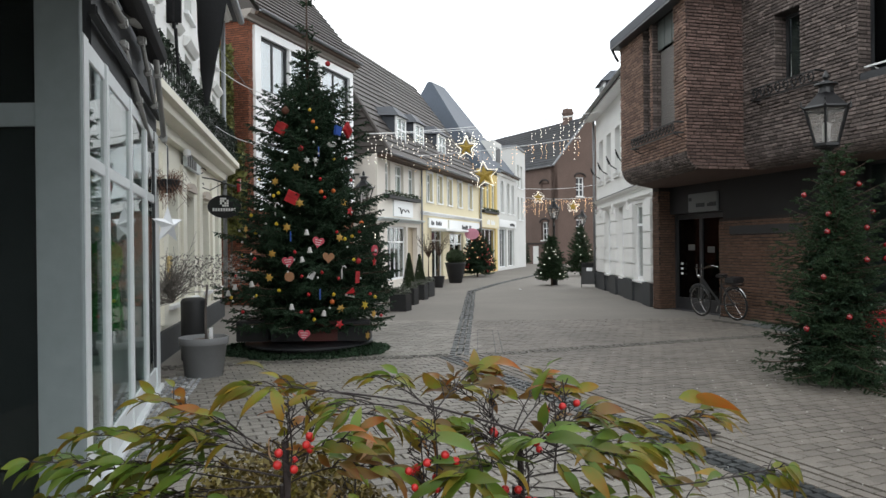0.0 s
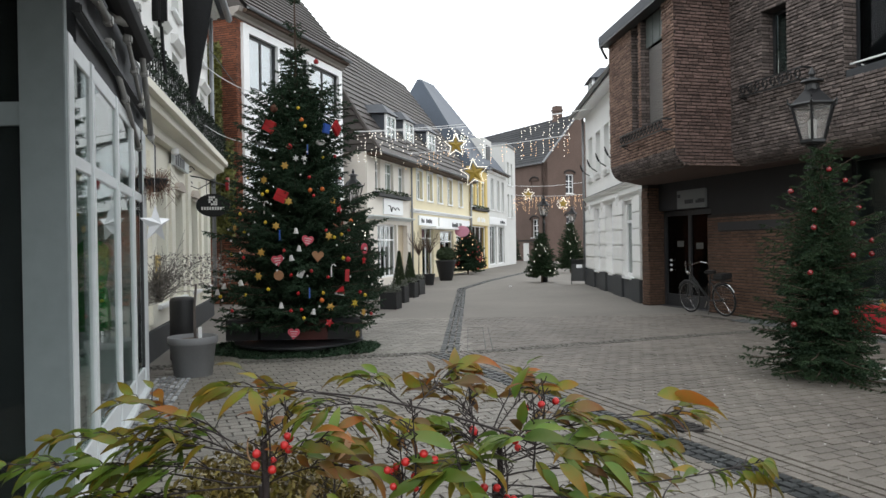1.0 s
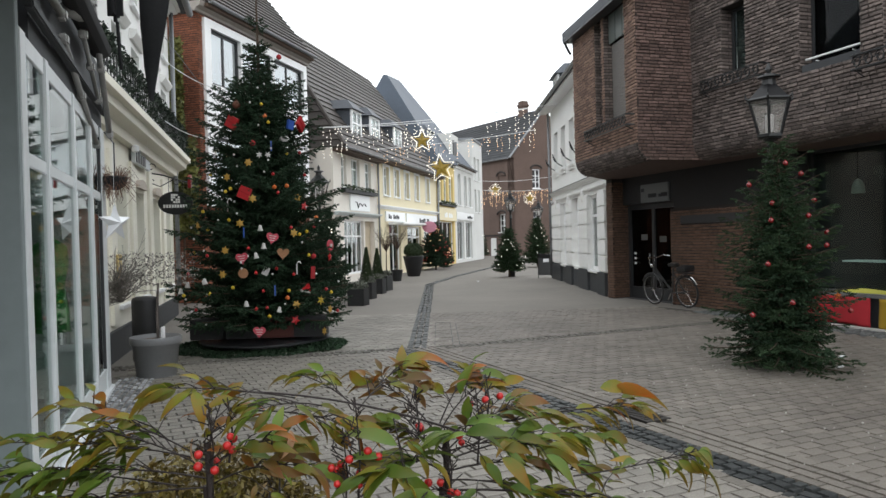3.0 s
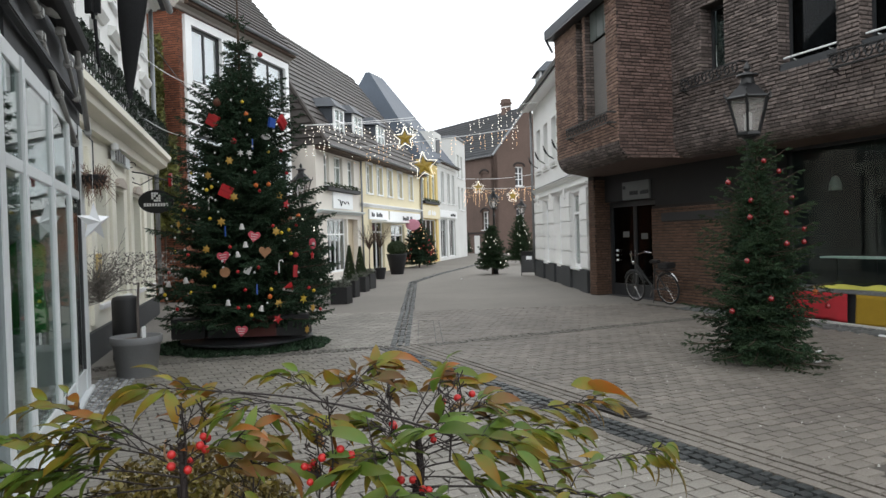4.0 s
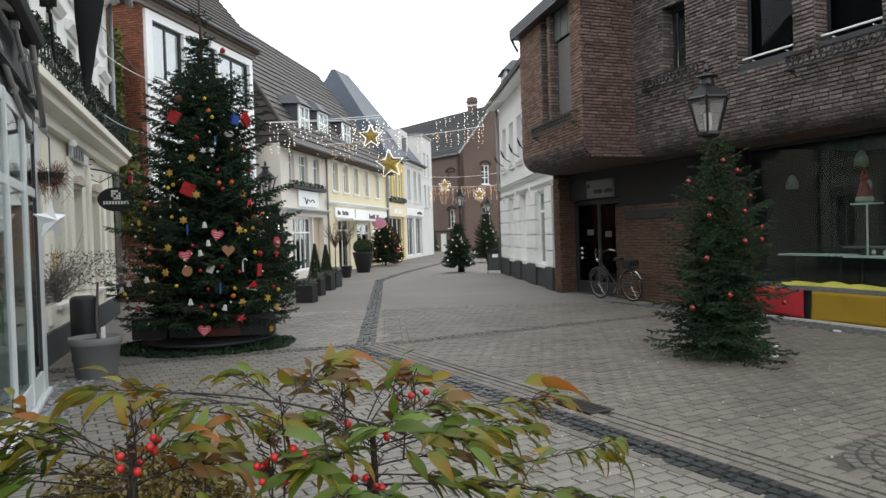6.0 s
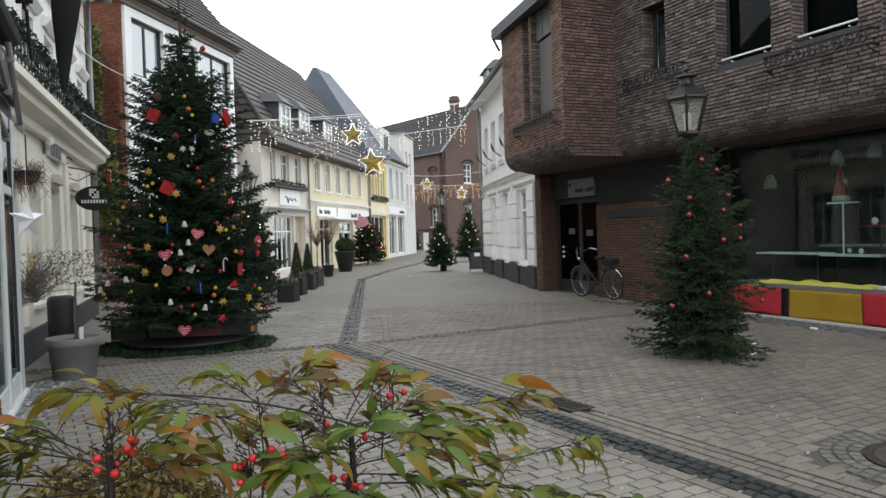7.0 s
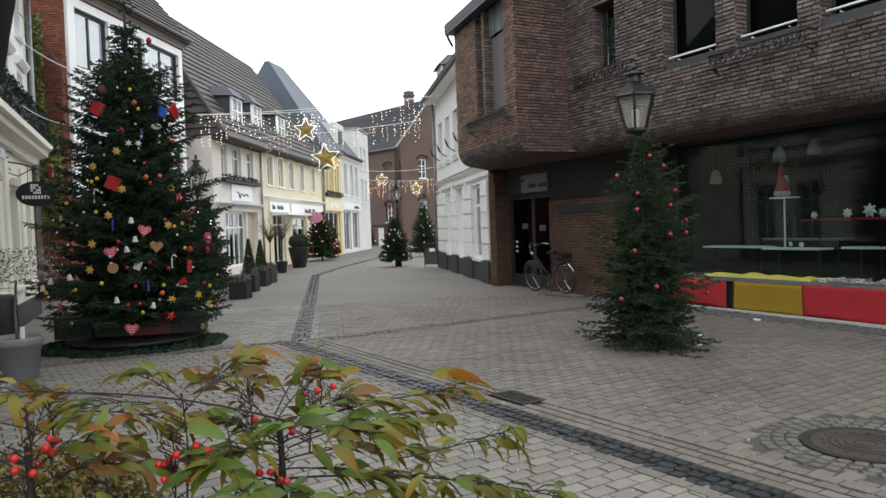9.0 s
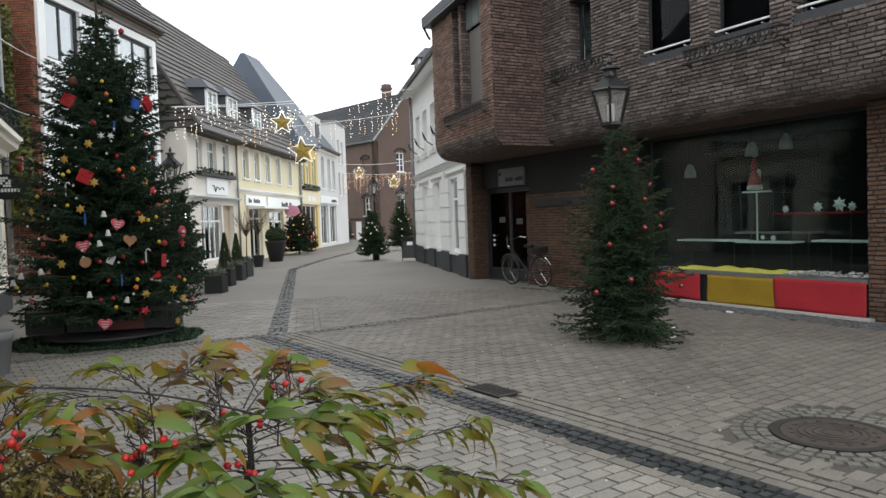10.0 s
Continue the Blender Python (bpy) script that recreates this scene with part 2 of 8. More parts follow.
def window(house, xa, xb, za, zb, y=-0.12, mat=None, cols=2, rows=1, top=0.0, bar=0.06, depth=0.06, curtain=None, sill=True, sill_mat=None, gap=0.06, pane_mat=None):
    """A window in a hole of a wall: frame with bars, its panes, a sill and what hangs behind."""
    mat = mat or FRAME
    bars_x = [xa + bar + (xb - xa - 2 * bar) * k / cols for k in range(cols + 1)]
    zsplit = [za + bar] + ([zb - bar - top] if top else []) + [zb - bar]
    if rows > 1 and not top:
        zsplit = [za + bar + (zb - za - 2 * bar) * k / rows for k in range(rows + 1)]
    nz, half = len(zsplit) - 1, bar * 0.4
    gaps = [(bars_x[i] + (half if i else 0), bars_x[i + 1] - (half if i < cols - 1 else 0), zsplit[j] + (half if j else 0), zsplit[j + 1] - (half if j < nz - 1 else 0)) for i in range(cols) for j in range(nz)]
    win = part("window", pierced(xb, za, zb, depth, gaps, x0=xa, y0=y), mat, house)
    for i in range(cols):
        for j in range(len(zsplit) - 1):
            pane = part("pane", boxes((bars_x[i], bars_x[i + 1], y - depth * 0.55, y - depth * 0.45, zsplit[j], zsplit[j + 1])), pane_mat or GLASS, win)
            pane.visible_shadow = False
    if sill:
        part("sill", boxes((xa - 0.05, xb + 0.05, -0.02, 0.08, za - 0.07, za - 0.004), bevel=0.008), sill_mat or mat, win)
    if curtain:
        part("curtain", boxes((xa, xb, y - gap - 0.01, y - gap, za, zb)), curtain, win)
    return win


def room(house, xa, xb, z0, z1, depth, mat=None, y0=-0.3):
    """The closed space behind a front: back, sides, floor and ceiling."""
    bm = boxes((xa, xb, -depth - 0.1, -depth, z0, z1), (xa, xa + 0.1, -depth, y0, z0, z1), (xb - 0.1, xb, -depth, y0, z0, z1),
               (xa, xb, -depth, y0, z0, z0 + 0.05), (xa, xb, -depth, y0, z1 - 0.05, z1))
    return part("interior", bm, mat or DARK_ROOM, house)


# ---- ground ----
part("ground", boxes((-600, 600, -500, 900, -0.3, 0.0)), PAVING)
tagged(bpy.data.objects["ground"], "worn brown-grey paved ground of a pedestrian street", "ground", kind="structure")


def roof_rows(name, parent, p00, p01, p10, p11, mat, rows, thick=0.055, cols=0, label=""):
    """A slope laid in overlapping courses between eave (p00, p01) and ridge (p10, p11); each course is one strip with a stepped edge."""
    p00, p01, p10, p11 = map(Vector, (p00, p01, p10, p11))
    nrm = (p01 - p00).cross(p10 - p00).normalized()
    if nrm.z < 0:
        nrm = -nrm
    verts, faces = [], []
    for i in range(rows):
        a0, a1 = i / rows, min(1.0, (i + 1.25) / rows)
        l0, r0, l1, r1 = p00.lerp(p10, a0), p01.lerp(p11, a0), p00.lerp(p10, a1), p01.lerp(p11, a1)
        n = cols or 1
        for k in range(n):
            j = 0.004 * ((i * 7 + k * 13) % 5) if cols else 0
            A, B = l0.lerp(r0, k / n) + nrm * (thick + j), l0.lerp(r0, (k + 0.97) / n if cols else 1) + nrm * (thick + j)
            C, D = l1.lerp(r1, (k + 0.97) / n if cols else 1), l1.lerp(r1, k / n)
            b = len(verts)
            verts += [A, B, C, D, A - nrm * thick, B - nrm * thick]
            faces += [(b, b + 1, b + 2, b + 3), (b + 4, b + 5, b + 1, b)]
    ob = mesh_part(name, verts, faces, mat, parent, label)
    ob["kind"] = "stuff"
    return ob


def sweep_profile(bm, x0, x1, profile):
    """A moulding from x0 to x1 along local x; the profile is (y, z) pairs going round."""
    a = [bm.verts.new((x0, y, z)) for y, z in profile]
    b = [bm.verts.new((x1, y, z)) for y, z in profile]
    for k in range(len(profile)):
        j = (k + 1) % len(profile)
        bm.faces.new((a[k], a[j], b[j], b[k]))
    bm.faces.new(a[::-1]), bm.faces.new(b)
    return bm


def cornice(parent, x0, x1, z, h, out, mat, name="cornice"):
    prof = [(0.0, z), (out * 0.3, z), (out * 0.35, z + h * 0.3), (out * 0.75, z + h * 0.45), (out * 0.8, z + h * 0.7), (out, z + h * 0.75), (out, z + h), (0.0, z + h)]
    return part(name, sweep_profile(bmesh.new(), x0, x1, [(y - 0.02 if y == 0 else y, zz) for y, zz in prof]), mat, parent)


def downpipe(parent, x, y, z0, z1, r=0.045):
    return part("downpipe", tube(bmesh.new(), [(x, y, z1), (x, y, (z0 + z1) / 2), (x, y, z0)], r, 8), ZINC, parent, smooth=True)


def gutter(parent, x0, x1, y, z, r=0.07):
    bm = bmesh.new()
    prof = [(y + r * math.cos(a), z + r * math.sin(a)) for a in [math.pi + math.pi * k / 6 for k in range(7)]]
    prof += [(y + 0.8 * r * math.cos(a), z + 0.01 + 0.8 * r * math.sin(a)) for a in [2 * math.pi - math.pi * k / 6 for k in range(7)]]
    return part("gutter", sweep_profile(bm, x0, x1, prof), ZINC, parent)


def dormer(house, x, y, z, w, h, deep, slate, cheek=None):
    """A dormer with a window, cheeks and a low roof, standing on a roof slope; y is its front."""
    d = part("dormer", boxes((x - w / 2, x - w / 2 + 0.08, y - deep, y - 0.08, z, z + h), (x + w / 2 - 0.08, x + w / 2, y - deep, y - 0.08, z, z + h)), cheek or slate, house, "slate clad dormer")
    gaps = [(xa, xb, za, zb) for xa, xb in ((x - w / 2 + 0.1, x - 0.03), (x + 0.03, x + w / 2 - 0.1)) for za, zb in ((z + 0.1, z + h * 0.55), (z + h * 0.6, z + h - 0.1))]
    fr = pierced(x + w / 2, z, z + h, 0.08, gaps, x0=x - w / 2, y0=y)
    part("dormer_window", fr, FRAME, d)
    part("pane", boxes((x - w / 2 + 0.1, x + w / 2 - 0.1, y - 0.05, y - 0.04, z + 0.1, z + h - 0.1)), GLASS, d)
    part("curtain", boxes((x - w / 2 + 0.1, x + w / 2 - 0.1, y - 0.16, y - 0.15, z + 0.1, z + h - 0.1)), PALE_ROOM, d)
    bm = bmesh.new()
    o = 0.14
    v = [bm.verts.new(q) for q in [(x - w / 2 - o, y + o, z + h), (x + w / 2 + o, y + o, z + h), (x + w / 2 + o, y - deep, z + h + 0.1), (x - w / 2 - o, y - deep, z + h + 0.1), (x - w * 0.25, y - 0.3, z + h + 0.45), (x + w * 0.25, y - 0.3, z + h + 0.45), (x + w * 0.25, y - deep - 0.6, z + h + 0.5), (x - w * 0.25, y - deep - 0.6, z + h + 0.5)]]
    for f in ((0, 1, 5, 4), (1, 2, 6, 5), (3, 0, 4, 7), (4, 5, 6, 7), (0, 3, 2, 1)):
        bm.faces.new([v[i] for i in f])
    part("dormer_roof", bm, slate, d)
    return d


def bars(bm, x0, x1, z0, z1, y, rng, letters=8):
    """Unreadable writing as plain bars."""
    w = (x1 - x0) / letters
    for k in range(letters):
        if rng.random() < 0.9:
            box(bm, x0 + w * k + w * 0.12, x0 + w * (k + 1) - w * 0.12, y, y + 0.012, z0, z0 + (z1 - z0) * rng.choice((0.75, 1.0, 1.0)))
    return bm


# ---- brown brick corner shop with a projecting oriel ----
RB = thing("brick_shop_building", wall_frame((8.11, 8.35), (8.11 - 0.267, 8.35 + 0.964)),
           "brown brick shop building with rounded oriel above display window", "building")
SOFFIT, TOP, CURVE = 3.0, 8.2, 0.33
ORIEL_TOP, ORIEL_LEN, ORIEL_OUT = 6.25, 3.56, 1.23
ORIEL = Matrix.Translation((5.87, 0.8 + ORIEL_OUT, 0)) @ Matrix.Rotation(radians(-10), 4, "Z")
# the upper floor: long front, the oriel's near side, its turned front and its far side
FACES = [(Matrix.Translation((-3.0, 0.8, 0)), 8.87, TOP, SOFFIT + CURVE,
          [(2.25, 3.35, 4.05, 6.1), (3.68, 4.72, 4.05, 6.1), (5.09, 6.2, 4.05, 6.1), (0.8, 1.9, 4.05, 6.1), (7.39, 8.01, 4.45, 5.65)]),
         (Matrix.Translation((5.87, 0.8, 0)) @ Matrix.Rotation(radians(90), 4, "Z"), ORIEL_OUT, ORIEL_TOP, SOFFIT,
          [(ORIEL_OUT - CURVE + math.sqrt(CURVE ** 2 - (CURVE - 0.063 * k - 0.04) ** 2), 2.0, SOFFIT + 0.063 * k, SOFFIT + 0.063 * (k + 1)) for k in range(5)]),
         (ORIEL, ORIEL_LEN, ORIEL_TOP, SOFFIT + CURVE, [(0.52, 1.62, 3.95, 6.2), (1.74, 2.15, 3.93, 6.2)]),
         (ORIEL @ Matrix.Translation((ORIEL_LEN, 0, 0)) @ Matrix.Rotation(radians(-90), 4, "Z"), 1.6, ORIEL_TOP, SOFFIT + CURVE, [])]
RB_FACES = []
for k, (m, ln, top, foot, holes) in enumerate(FACES):
    wall = part("wall", pierced(ln, foot, top, 0.05 if k == 1 else 0.3, holes, x0=(0.0, -0.35, 0.055, 0.0)[k]), MORTAR, RB)
    wall.matrix_basis = m
    RB_FACES.append((wall, ln, holes, top, foot))


def round_foot(x0, x1, y, m):
    """The quarter round under a front, going back to the soffit."""
    bm = bmesh.new()
    rows = [(y - CURVE * (1 - math.cos(a)) - 0.012, SOFFIT + CURVE * (1 - math.sin(a))) for a in [math.pi / 2 * i / 8 for i in range(9)]]
    ring_ = [[bm.verts.new((x, yy, zz)) for x in (x0, x1)] for yy, zz in rows]
    for r0, r1 in zip(ring_, ring_[1:]):
        bm.faces.new((r0[0], r1[0], r1[1], r0[1]))
    part("soffit", bm, MORTAR, RB, "dark rounded brick soffit").matrix_basis = m


round_foot(-3.0, 5.87, 0.8, Matrix.Identity(4))
round_foot(0.0, ORIEL_LEN, 0.0, ORIEL)
far_in = ORIEL @ Vector((ORIEL_LEN, -CURVE, 0))
near_in = ORIEL @ Vector((0.0, -CURVE, 0))
bm = bmesh.new()
bm.faces.new([bm.verts.new((x, y, SOFFIT)) for x, y in ((-3.0, 0.47), (-3.0, -0.6), (10.22, -0.6), (10.22, 0.1), (far_in.x, far_in.y), (near_in.x, near_in.y), (5.87, 0.47))])
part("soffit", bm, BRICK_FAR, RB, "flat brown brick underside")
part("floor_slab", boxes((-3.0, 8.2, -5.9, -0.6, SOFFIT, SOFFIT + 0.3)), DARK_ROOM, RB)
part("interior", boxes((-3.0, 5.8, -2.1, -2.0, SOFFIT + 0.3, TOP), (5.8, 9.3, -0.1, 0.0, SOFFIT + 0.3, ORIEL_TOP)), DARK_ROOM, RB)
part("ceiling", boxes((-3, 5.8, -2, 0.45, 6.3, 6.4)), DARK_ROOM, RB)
# windows of the upper floor
BLIND = material("blind_and_unlit_room_grey", (0.09, 0.1, 0.1), 0.8, dark=0.7, grain=6, stain=1.5, bump=0)
for xa, xb, za, zb in [(h[0] - 3.0, h[1] - 3.0, h[2], h[3]) for h in FACES[0][4]]:
    wide = zb > 6
    w = window(RB, xa, xb, za + (0.15 if wide else 0.0), zb, y=0.56, mat=DARK_FRAME, cols=1, bar=0.05, sill=False, curtain=BLIND, gap=0.12, pane_mat=GLASS_DARK if wide else GLASS)
    if wide:
        part("sill", boxes((xa + 0.004, xb - 0.004, 0.48, 0.78, za + 0.004, za + 0.146), bevel=0.01), PLINTH, w, "dark slate window sill")
        part("rail", tube(bmesh.new(), [(xa + 0.02, 0.70, za + 0.24), (xb - 0.02, 0.70, za + 0.24)], 0.016, 6), FRAME, w, "pale metal rail")
        for u in (0.2, 0.8):
            part("bracket", tube(bmesh.new(), [(xa + (xb - xa) * u, 0.57, za + 0.17), (xa + (xb - xa) * u, 0.70, za + 0.19)], 0.01, 5), FRAME, w)
        part("blind_cord", tube(bmesh.new(), [(xa + 0.1, 0.45, za + 0.16), (xa + 0.1, 0.45, zb)], 0.008, 4), ZINC, w)
SHUTTER = material("grey_roller_shutter", (0.16, 0.15, 0.14), 0.5, dark=0.8)
HATCH = material("grey_green_panel", (0.10, 0.115, 0.105), 0.45, dark=0.75, stain=2)
# Near-black sheets behind the oriel panes stand for the unlit room.
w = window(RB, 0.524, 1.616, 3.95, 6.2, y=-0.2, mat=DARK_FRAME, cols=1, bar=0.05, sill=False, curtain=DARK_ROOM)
w.matrix_basis = ORIEL
for i in range(30):
    part("slat", boxes((0.56, 1.58, -0.19, -0.165, 4.02 + i * 0.052, 4.02 + i * 0.052 + 0.045)), SHUTTER, w)
for i in range(3):
    part("panel", boxes((0.53 + i * 0.365, 0.53 + i * 0.365 + 0.345, -0.14, -0.11, 5.6, 6.2), bevel=0.008), HATCH, w, "grey green metal panel")
w = window(RB, 1.744, 2.146, 3.93, 6.2, y=-0.24, mat=DARK_FRAME, cols=1, bar=0.05, sill=False, curtain=DARK_ROOM)
w.matrix_basis = ORIEL
part("panel", boxes((1.75, 2.14, -0.2, -0.17, 5.4, 6.2), bevel=0.008), HATCH, w)
# eave and low roof of the oriel
bm = bmesh.new()
v = [bm.verts.new(q) for q in [(-0.2, 0.22, 6.22), (ORIEL_LEN + 0.12, 0.22, 6.22), (ORIEL_LEN + 0.12, -1.9, 6.5), (-0.2, -1.9, 6.5), (-0.2, 0.22, 6.42), (ORIEL_LEN + 0.12, 0.22, 6.42), (ORIEL_LEN + 0.12, -1.9, 7.3), (-0.2, -1.9, 7.3)]]
for f in ((0, 3, 2, 1), (4, 5, 6, 7), (0, 1, 5, 4), (1, 2, 6, 5), (3, 0, 4, 7), (2, 3, 7, 6)):
    bm.faces.new([v[i] for i in f])
part("oriel_roof", bm, SLATE, RB, "dark slate eave").matrix_basis = ORIEL
part("eave_board", boxes((-0.05, ORIEL_LEN + 0.1, -0.02, 0.215, 6.17, 6.216)), DARK_FRAME, RB).matrix_basis = ORIEL
part("eave_hook", tube(bmesh.new(), [(ORIEL_LEN + 0.05, 0.2, 6.2), (ORIEL_LEN + 0.05, 0.1, 6.0), (ORIEL_LEN + 0.05, 0.04, 5.9)], 0.03, 6), DARK_FRAME, RB).matrix_basis = ORIEL
# ground floor
part("pillar", boxes((-1.1, -0.18, -0.5, -0.012, 0, SOFFIT + 0.02)), MORTAR, RB)
part("infill_wall", boxes((4.3, 7.86, -0.45, -0.112, 0, 2.15)), MORTAR, RB)
part("fascia_panel", boxes((4.3, 9.93, -0.45, -0.2, 2.33, SOFFIT + 0.02), (4.3, 7.86, -0.45, -0.2, 2.15, 2.33)), BLACK_POT, RB)
part("wall_vent", boxes((5.4, 7.5, -0.12, -0.085, 1.8, 1.98), bevel=0.01), DARK_FRAME, RB, "dark metal strip")
part("pier", boxes((9.93, 10.2, -0.7, 0.098, 0, SOFFIT - 0.003)), MORTAR, RB)
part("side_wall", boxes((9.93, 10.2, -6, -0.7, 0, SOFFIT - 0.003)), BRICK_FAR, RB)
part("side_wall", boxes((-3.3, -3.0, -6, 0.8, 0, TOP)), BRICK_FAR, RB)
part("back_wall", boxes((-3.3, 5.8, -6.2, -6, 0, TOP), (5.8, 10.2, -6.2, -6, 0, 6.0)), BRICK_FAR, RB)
part("front_wall", boxes((-3.0, -1.1, -0.5, -0.05, 0, SOFFIT)), BRICK_FAR, RB)
# recessed double door
door = part("door", boxes((7.86, 7.95, -0.46, -0.34, 0, 2.32), (9.83, 9.93, -0.46, -0.34, 0, 2.32), (8.84, 8.94, -0.44, -0.36, 0.05, 2.25), (7.95, 9.83, -0.44, -0.36, 2.2, 2.32), (7.95, 9.83, -0.44, -0.36, 0.0, 0.3)), DARK_FRAME, RB, "dark framed glass double door")
part("pane", boxes((7.95, 8.84, -0.41, -0.4, 0.3, 2.2)), GLASS_DARK, door)
part("pane", boxes((8.94, 9.83, -0.41, -0.4, 0.3, 2.2)), GLASS_DARK, door)
NOTICE = material("dark_grey_notice", (0.11, 0.11, 0.105), 0.8)
for x, z in ((8.55, 1.4), (9.3, 1.45)):
    part("notice", boxes((x - 0.13, x + 0.13, -0.395, -0.39, z, z + 0.14)), NOTICE, door)
part("handle", tube(bmesh.new(), [(8.98, -0.31, 0.85), (8.98, -0.31, 1.12)], 0.014, 6), CHROME, door)
part("handle", tube(bmesh.new(), [(8.8, -0.31, 0.85), (8.8, -0.31, 1.12)], 0.014, 6), CHROME, door)
for z in (0.86, 0.98, 1.1):
    part("bell_button", boxes((9.6, 9.66, -0.36, -0.335, z, z + 0.05)), FRAME, door)
sgn = part("shop_sign", boxes((7.98, 9.06, -0.2, -0.14, 2.34, 2.77), bevel=0.01), material("grey_sign_board", (0.15, 0.16, 0.162), 0.5, dark=0.85), RB, "grey sign board with faint writing")
part("writing", bars(bmesh.new(), 8.0, 8.75, 2.45, 2.54, -0.142, random.Random(3), 9), PLINTH, sgn)
part("emblem", boxes((8.92, 9.02, -0.142, -0.13, 2.6, 2.68)), PLINTH, sgn)
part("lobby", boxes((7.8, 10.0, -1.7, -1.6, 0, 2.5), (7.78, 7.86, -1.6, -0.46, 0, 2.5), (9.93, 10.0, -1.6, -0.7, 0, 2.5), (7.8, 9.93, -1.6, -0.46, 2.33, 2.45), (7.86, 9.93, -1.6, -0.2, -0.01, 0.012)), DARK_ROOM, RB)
# display window
GLASS_SHOP = glass("shop_glass", (0.80, 0.88, 0.85), 0.008, 1.43)
sw = part("shop_window", boxes((-0.18, -0.12, -0.56, -0.48, 0.5, SOFFIT), (4.24, 4.3, -0.56, -0.48, 0.5, SOFFIT), (-0.12, 4.24, -0.56, -0.48, SOFFIT - 0.06, SOFFIT), (-0.12, 4.24, -0.56, -0.48, 0.5, 0.56)), DARK_FRAME, RB, "large dark framed display window")
p = part("pane", boxes((-0.12, 2.58, -0.525, -0.515, 0.56, SOFFIT - 0.06)), GLASS_SHOP, sw)
p.visible_shadow = False
p = part("pane", boxes((2.6, 4.24, -0.525, -0.515, 0.56, SOFFIT - 0.06)), GLASS_SHOP, sw)
p.visible_shadow = False
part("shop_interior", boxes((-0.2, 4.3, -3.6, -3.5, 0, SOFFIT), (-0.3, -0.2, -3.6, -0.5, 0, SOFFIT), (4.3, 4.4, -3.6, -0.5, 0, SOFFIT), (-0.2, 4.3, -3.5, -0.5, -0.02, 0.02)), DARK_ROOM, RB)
part("ledge", boxes((-0.18, 3.95, -0.5, 0.02, 0.5, 0.56), bevel=0.008), ZINC, RB, "grey metal window ledge")
part("ledge_box", boxes((-0.18, 4.2, -0.48, -0.06, 0.03, 0.5)), DARK_FRAME, RB)

# ---- white corner house ----
WH = thing("white_house", wall_frame((5.41, 18.93), (5.96, 29.94)), "white plastered two storey house with rusticated pilasters and slate roof", "house")
LW, LN = 8.6, -0.4
low = [(0.46, 1.82, 0.62, 2.75), (5.43, 6.55, 0.62, 2.75)]
niche = (3.13, 4.4, 0.62, 2.8)
upw = [(x, x + 0.85, 3.98, 5.4) for x in (0.75, 2.3, 3.87, 5.45, 7.03)]
part("wall", pierced(LW, 0.0, 6.5, 0.5, low + upw + [niche], x0=LN), WHITE, WH)
part("side_wall", boxes((LW - 0.35, LW, -7, -0.5, 0, 6.5)), WHITE, WH)
part("side_wall", boxes((LN, LN + 0.3, -7, -0.5, 0, 6.5)), WHITE, WH)
for h in low:
    window(WH, *h, y=-0.09, top=0.5, cols=2, bar=0.09, depth=0.08)
    part("net_curtain", boxes((h[0] + 0.05, h[1] - 0.05, -0.36, -0.35, h[3] - 0.55, h[3] - 0.02)), PALE_ROOM, WH, "white net curtain")
door = part("door", boxes((niche[0], niche[1], -0.22, -0.16, 0.62, niche[3])), FRAME, WH, "white painted panel door")
for x0 in (niche[0] + 0.12, niche[0] + 0.7):
    for z0, z1 in ((0.8, 1.5), (1.62, 2.6)):
        part("door_panel", boxes((x0, x0 + 0.45, -0.165, -0.145, z0, z1), bevel=0.012), FRAME, door)
for h in upw:
    window(WH, *h, y=-0.2, cols=2, curtain=PALE_ROOM, gap=0.12)
room(WH, LN + 0.3, LW - 0.35, 0.05, 3.0, 3.0, y0=-0.5)
for x0, x1 in ((LN, 0.46), (1.82, 3.13), (4.4, 5.43), (6.55, LW)):
    z = 0.62
    for i in range(5):
        part("rusticated_block", boxes((x0, x1, -0.01, 0.06, z + 0.014, z + 0.425), bevel=0.014), WHITE, WH)
        z += 0.435
    part("plinth", boxes((x0 - 0.02, x1 + 0.02, 0.0, 0.09, 0, 0.6), bevel=0.005), PLINTH, WH, "dark grey painted plinth")
for x0, x1 in ((0.48, 1.8), (3.15, 4.38), (5.45, 6.53)):
    part("plinth", boxes((x0, x1, -0.1, 0.02, 0, 0.54)), PLINTH, WH)
cornice(WH, LN - 0.05, LW + 0.05, 2.84, 0.1, 0.09, WHITE)
cornice(WH, LN - 0.05, LW + 0.05, 3.1, 0.13, 0.13, WHITE)
part("drip_edge", boxes((LN - 0.05, LW + 0.05, 0.0, 0.15, 3.235, 3.25)), ZINC, WH, "thin zinc drip edge")
for h in upw:
    for z in (3.76, 3.85):
        part("sill_band", boxes((h[0] - 0.06, h[1] + 0.06, -0.01, 0.07, z, z + 0.055), bevel=0.01), WHITE, WH)
for x in (2.45, 4.9, 7.4):
    part("keystone", boxes((x - 0.09, x + 0.09, 0, 0.1, 2.62, 2.98), bevel=0.02), WHITE, WH)
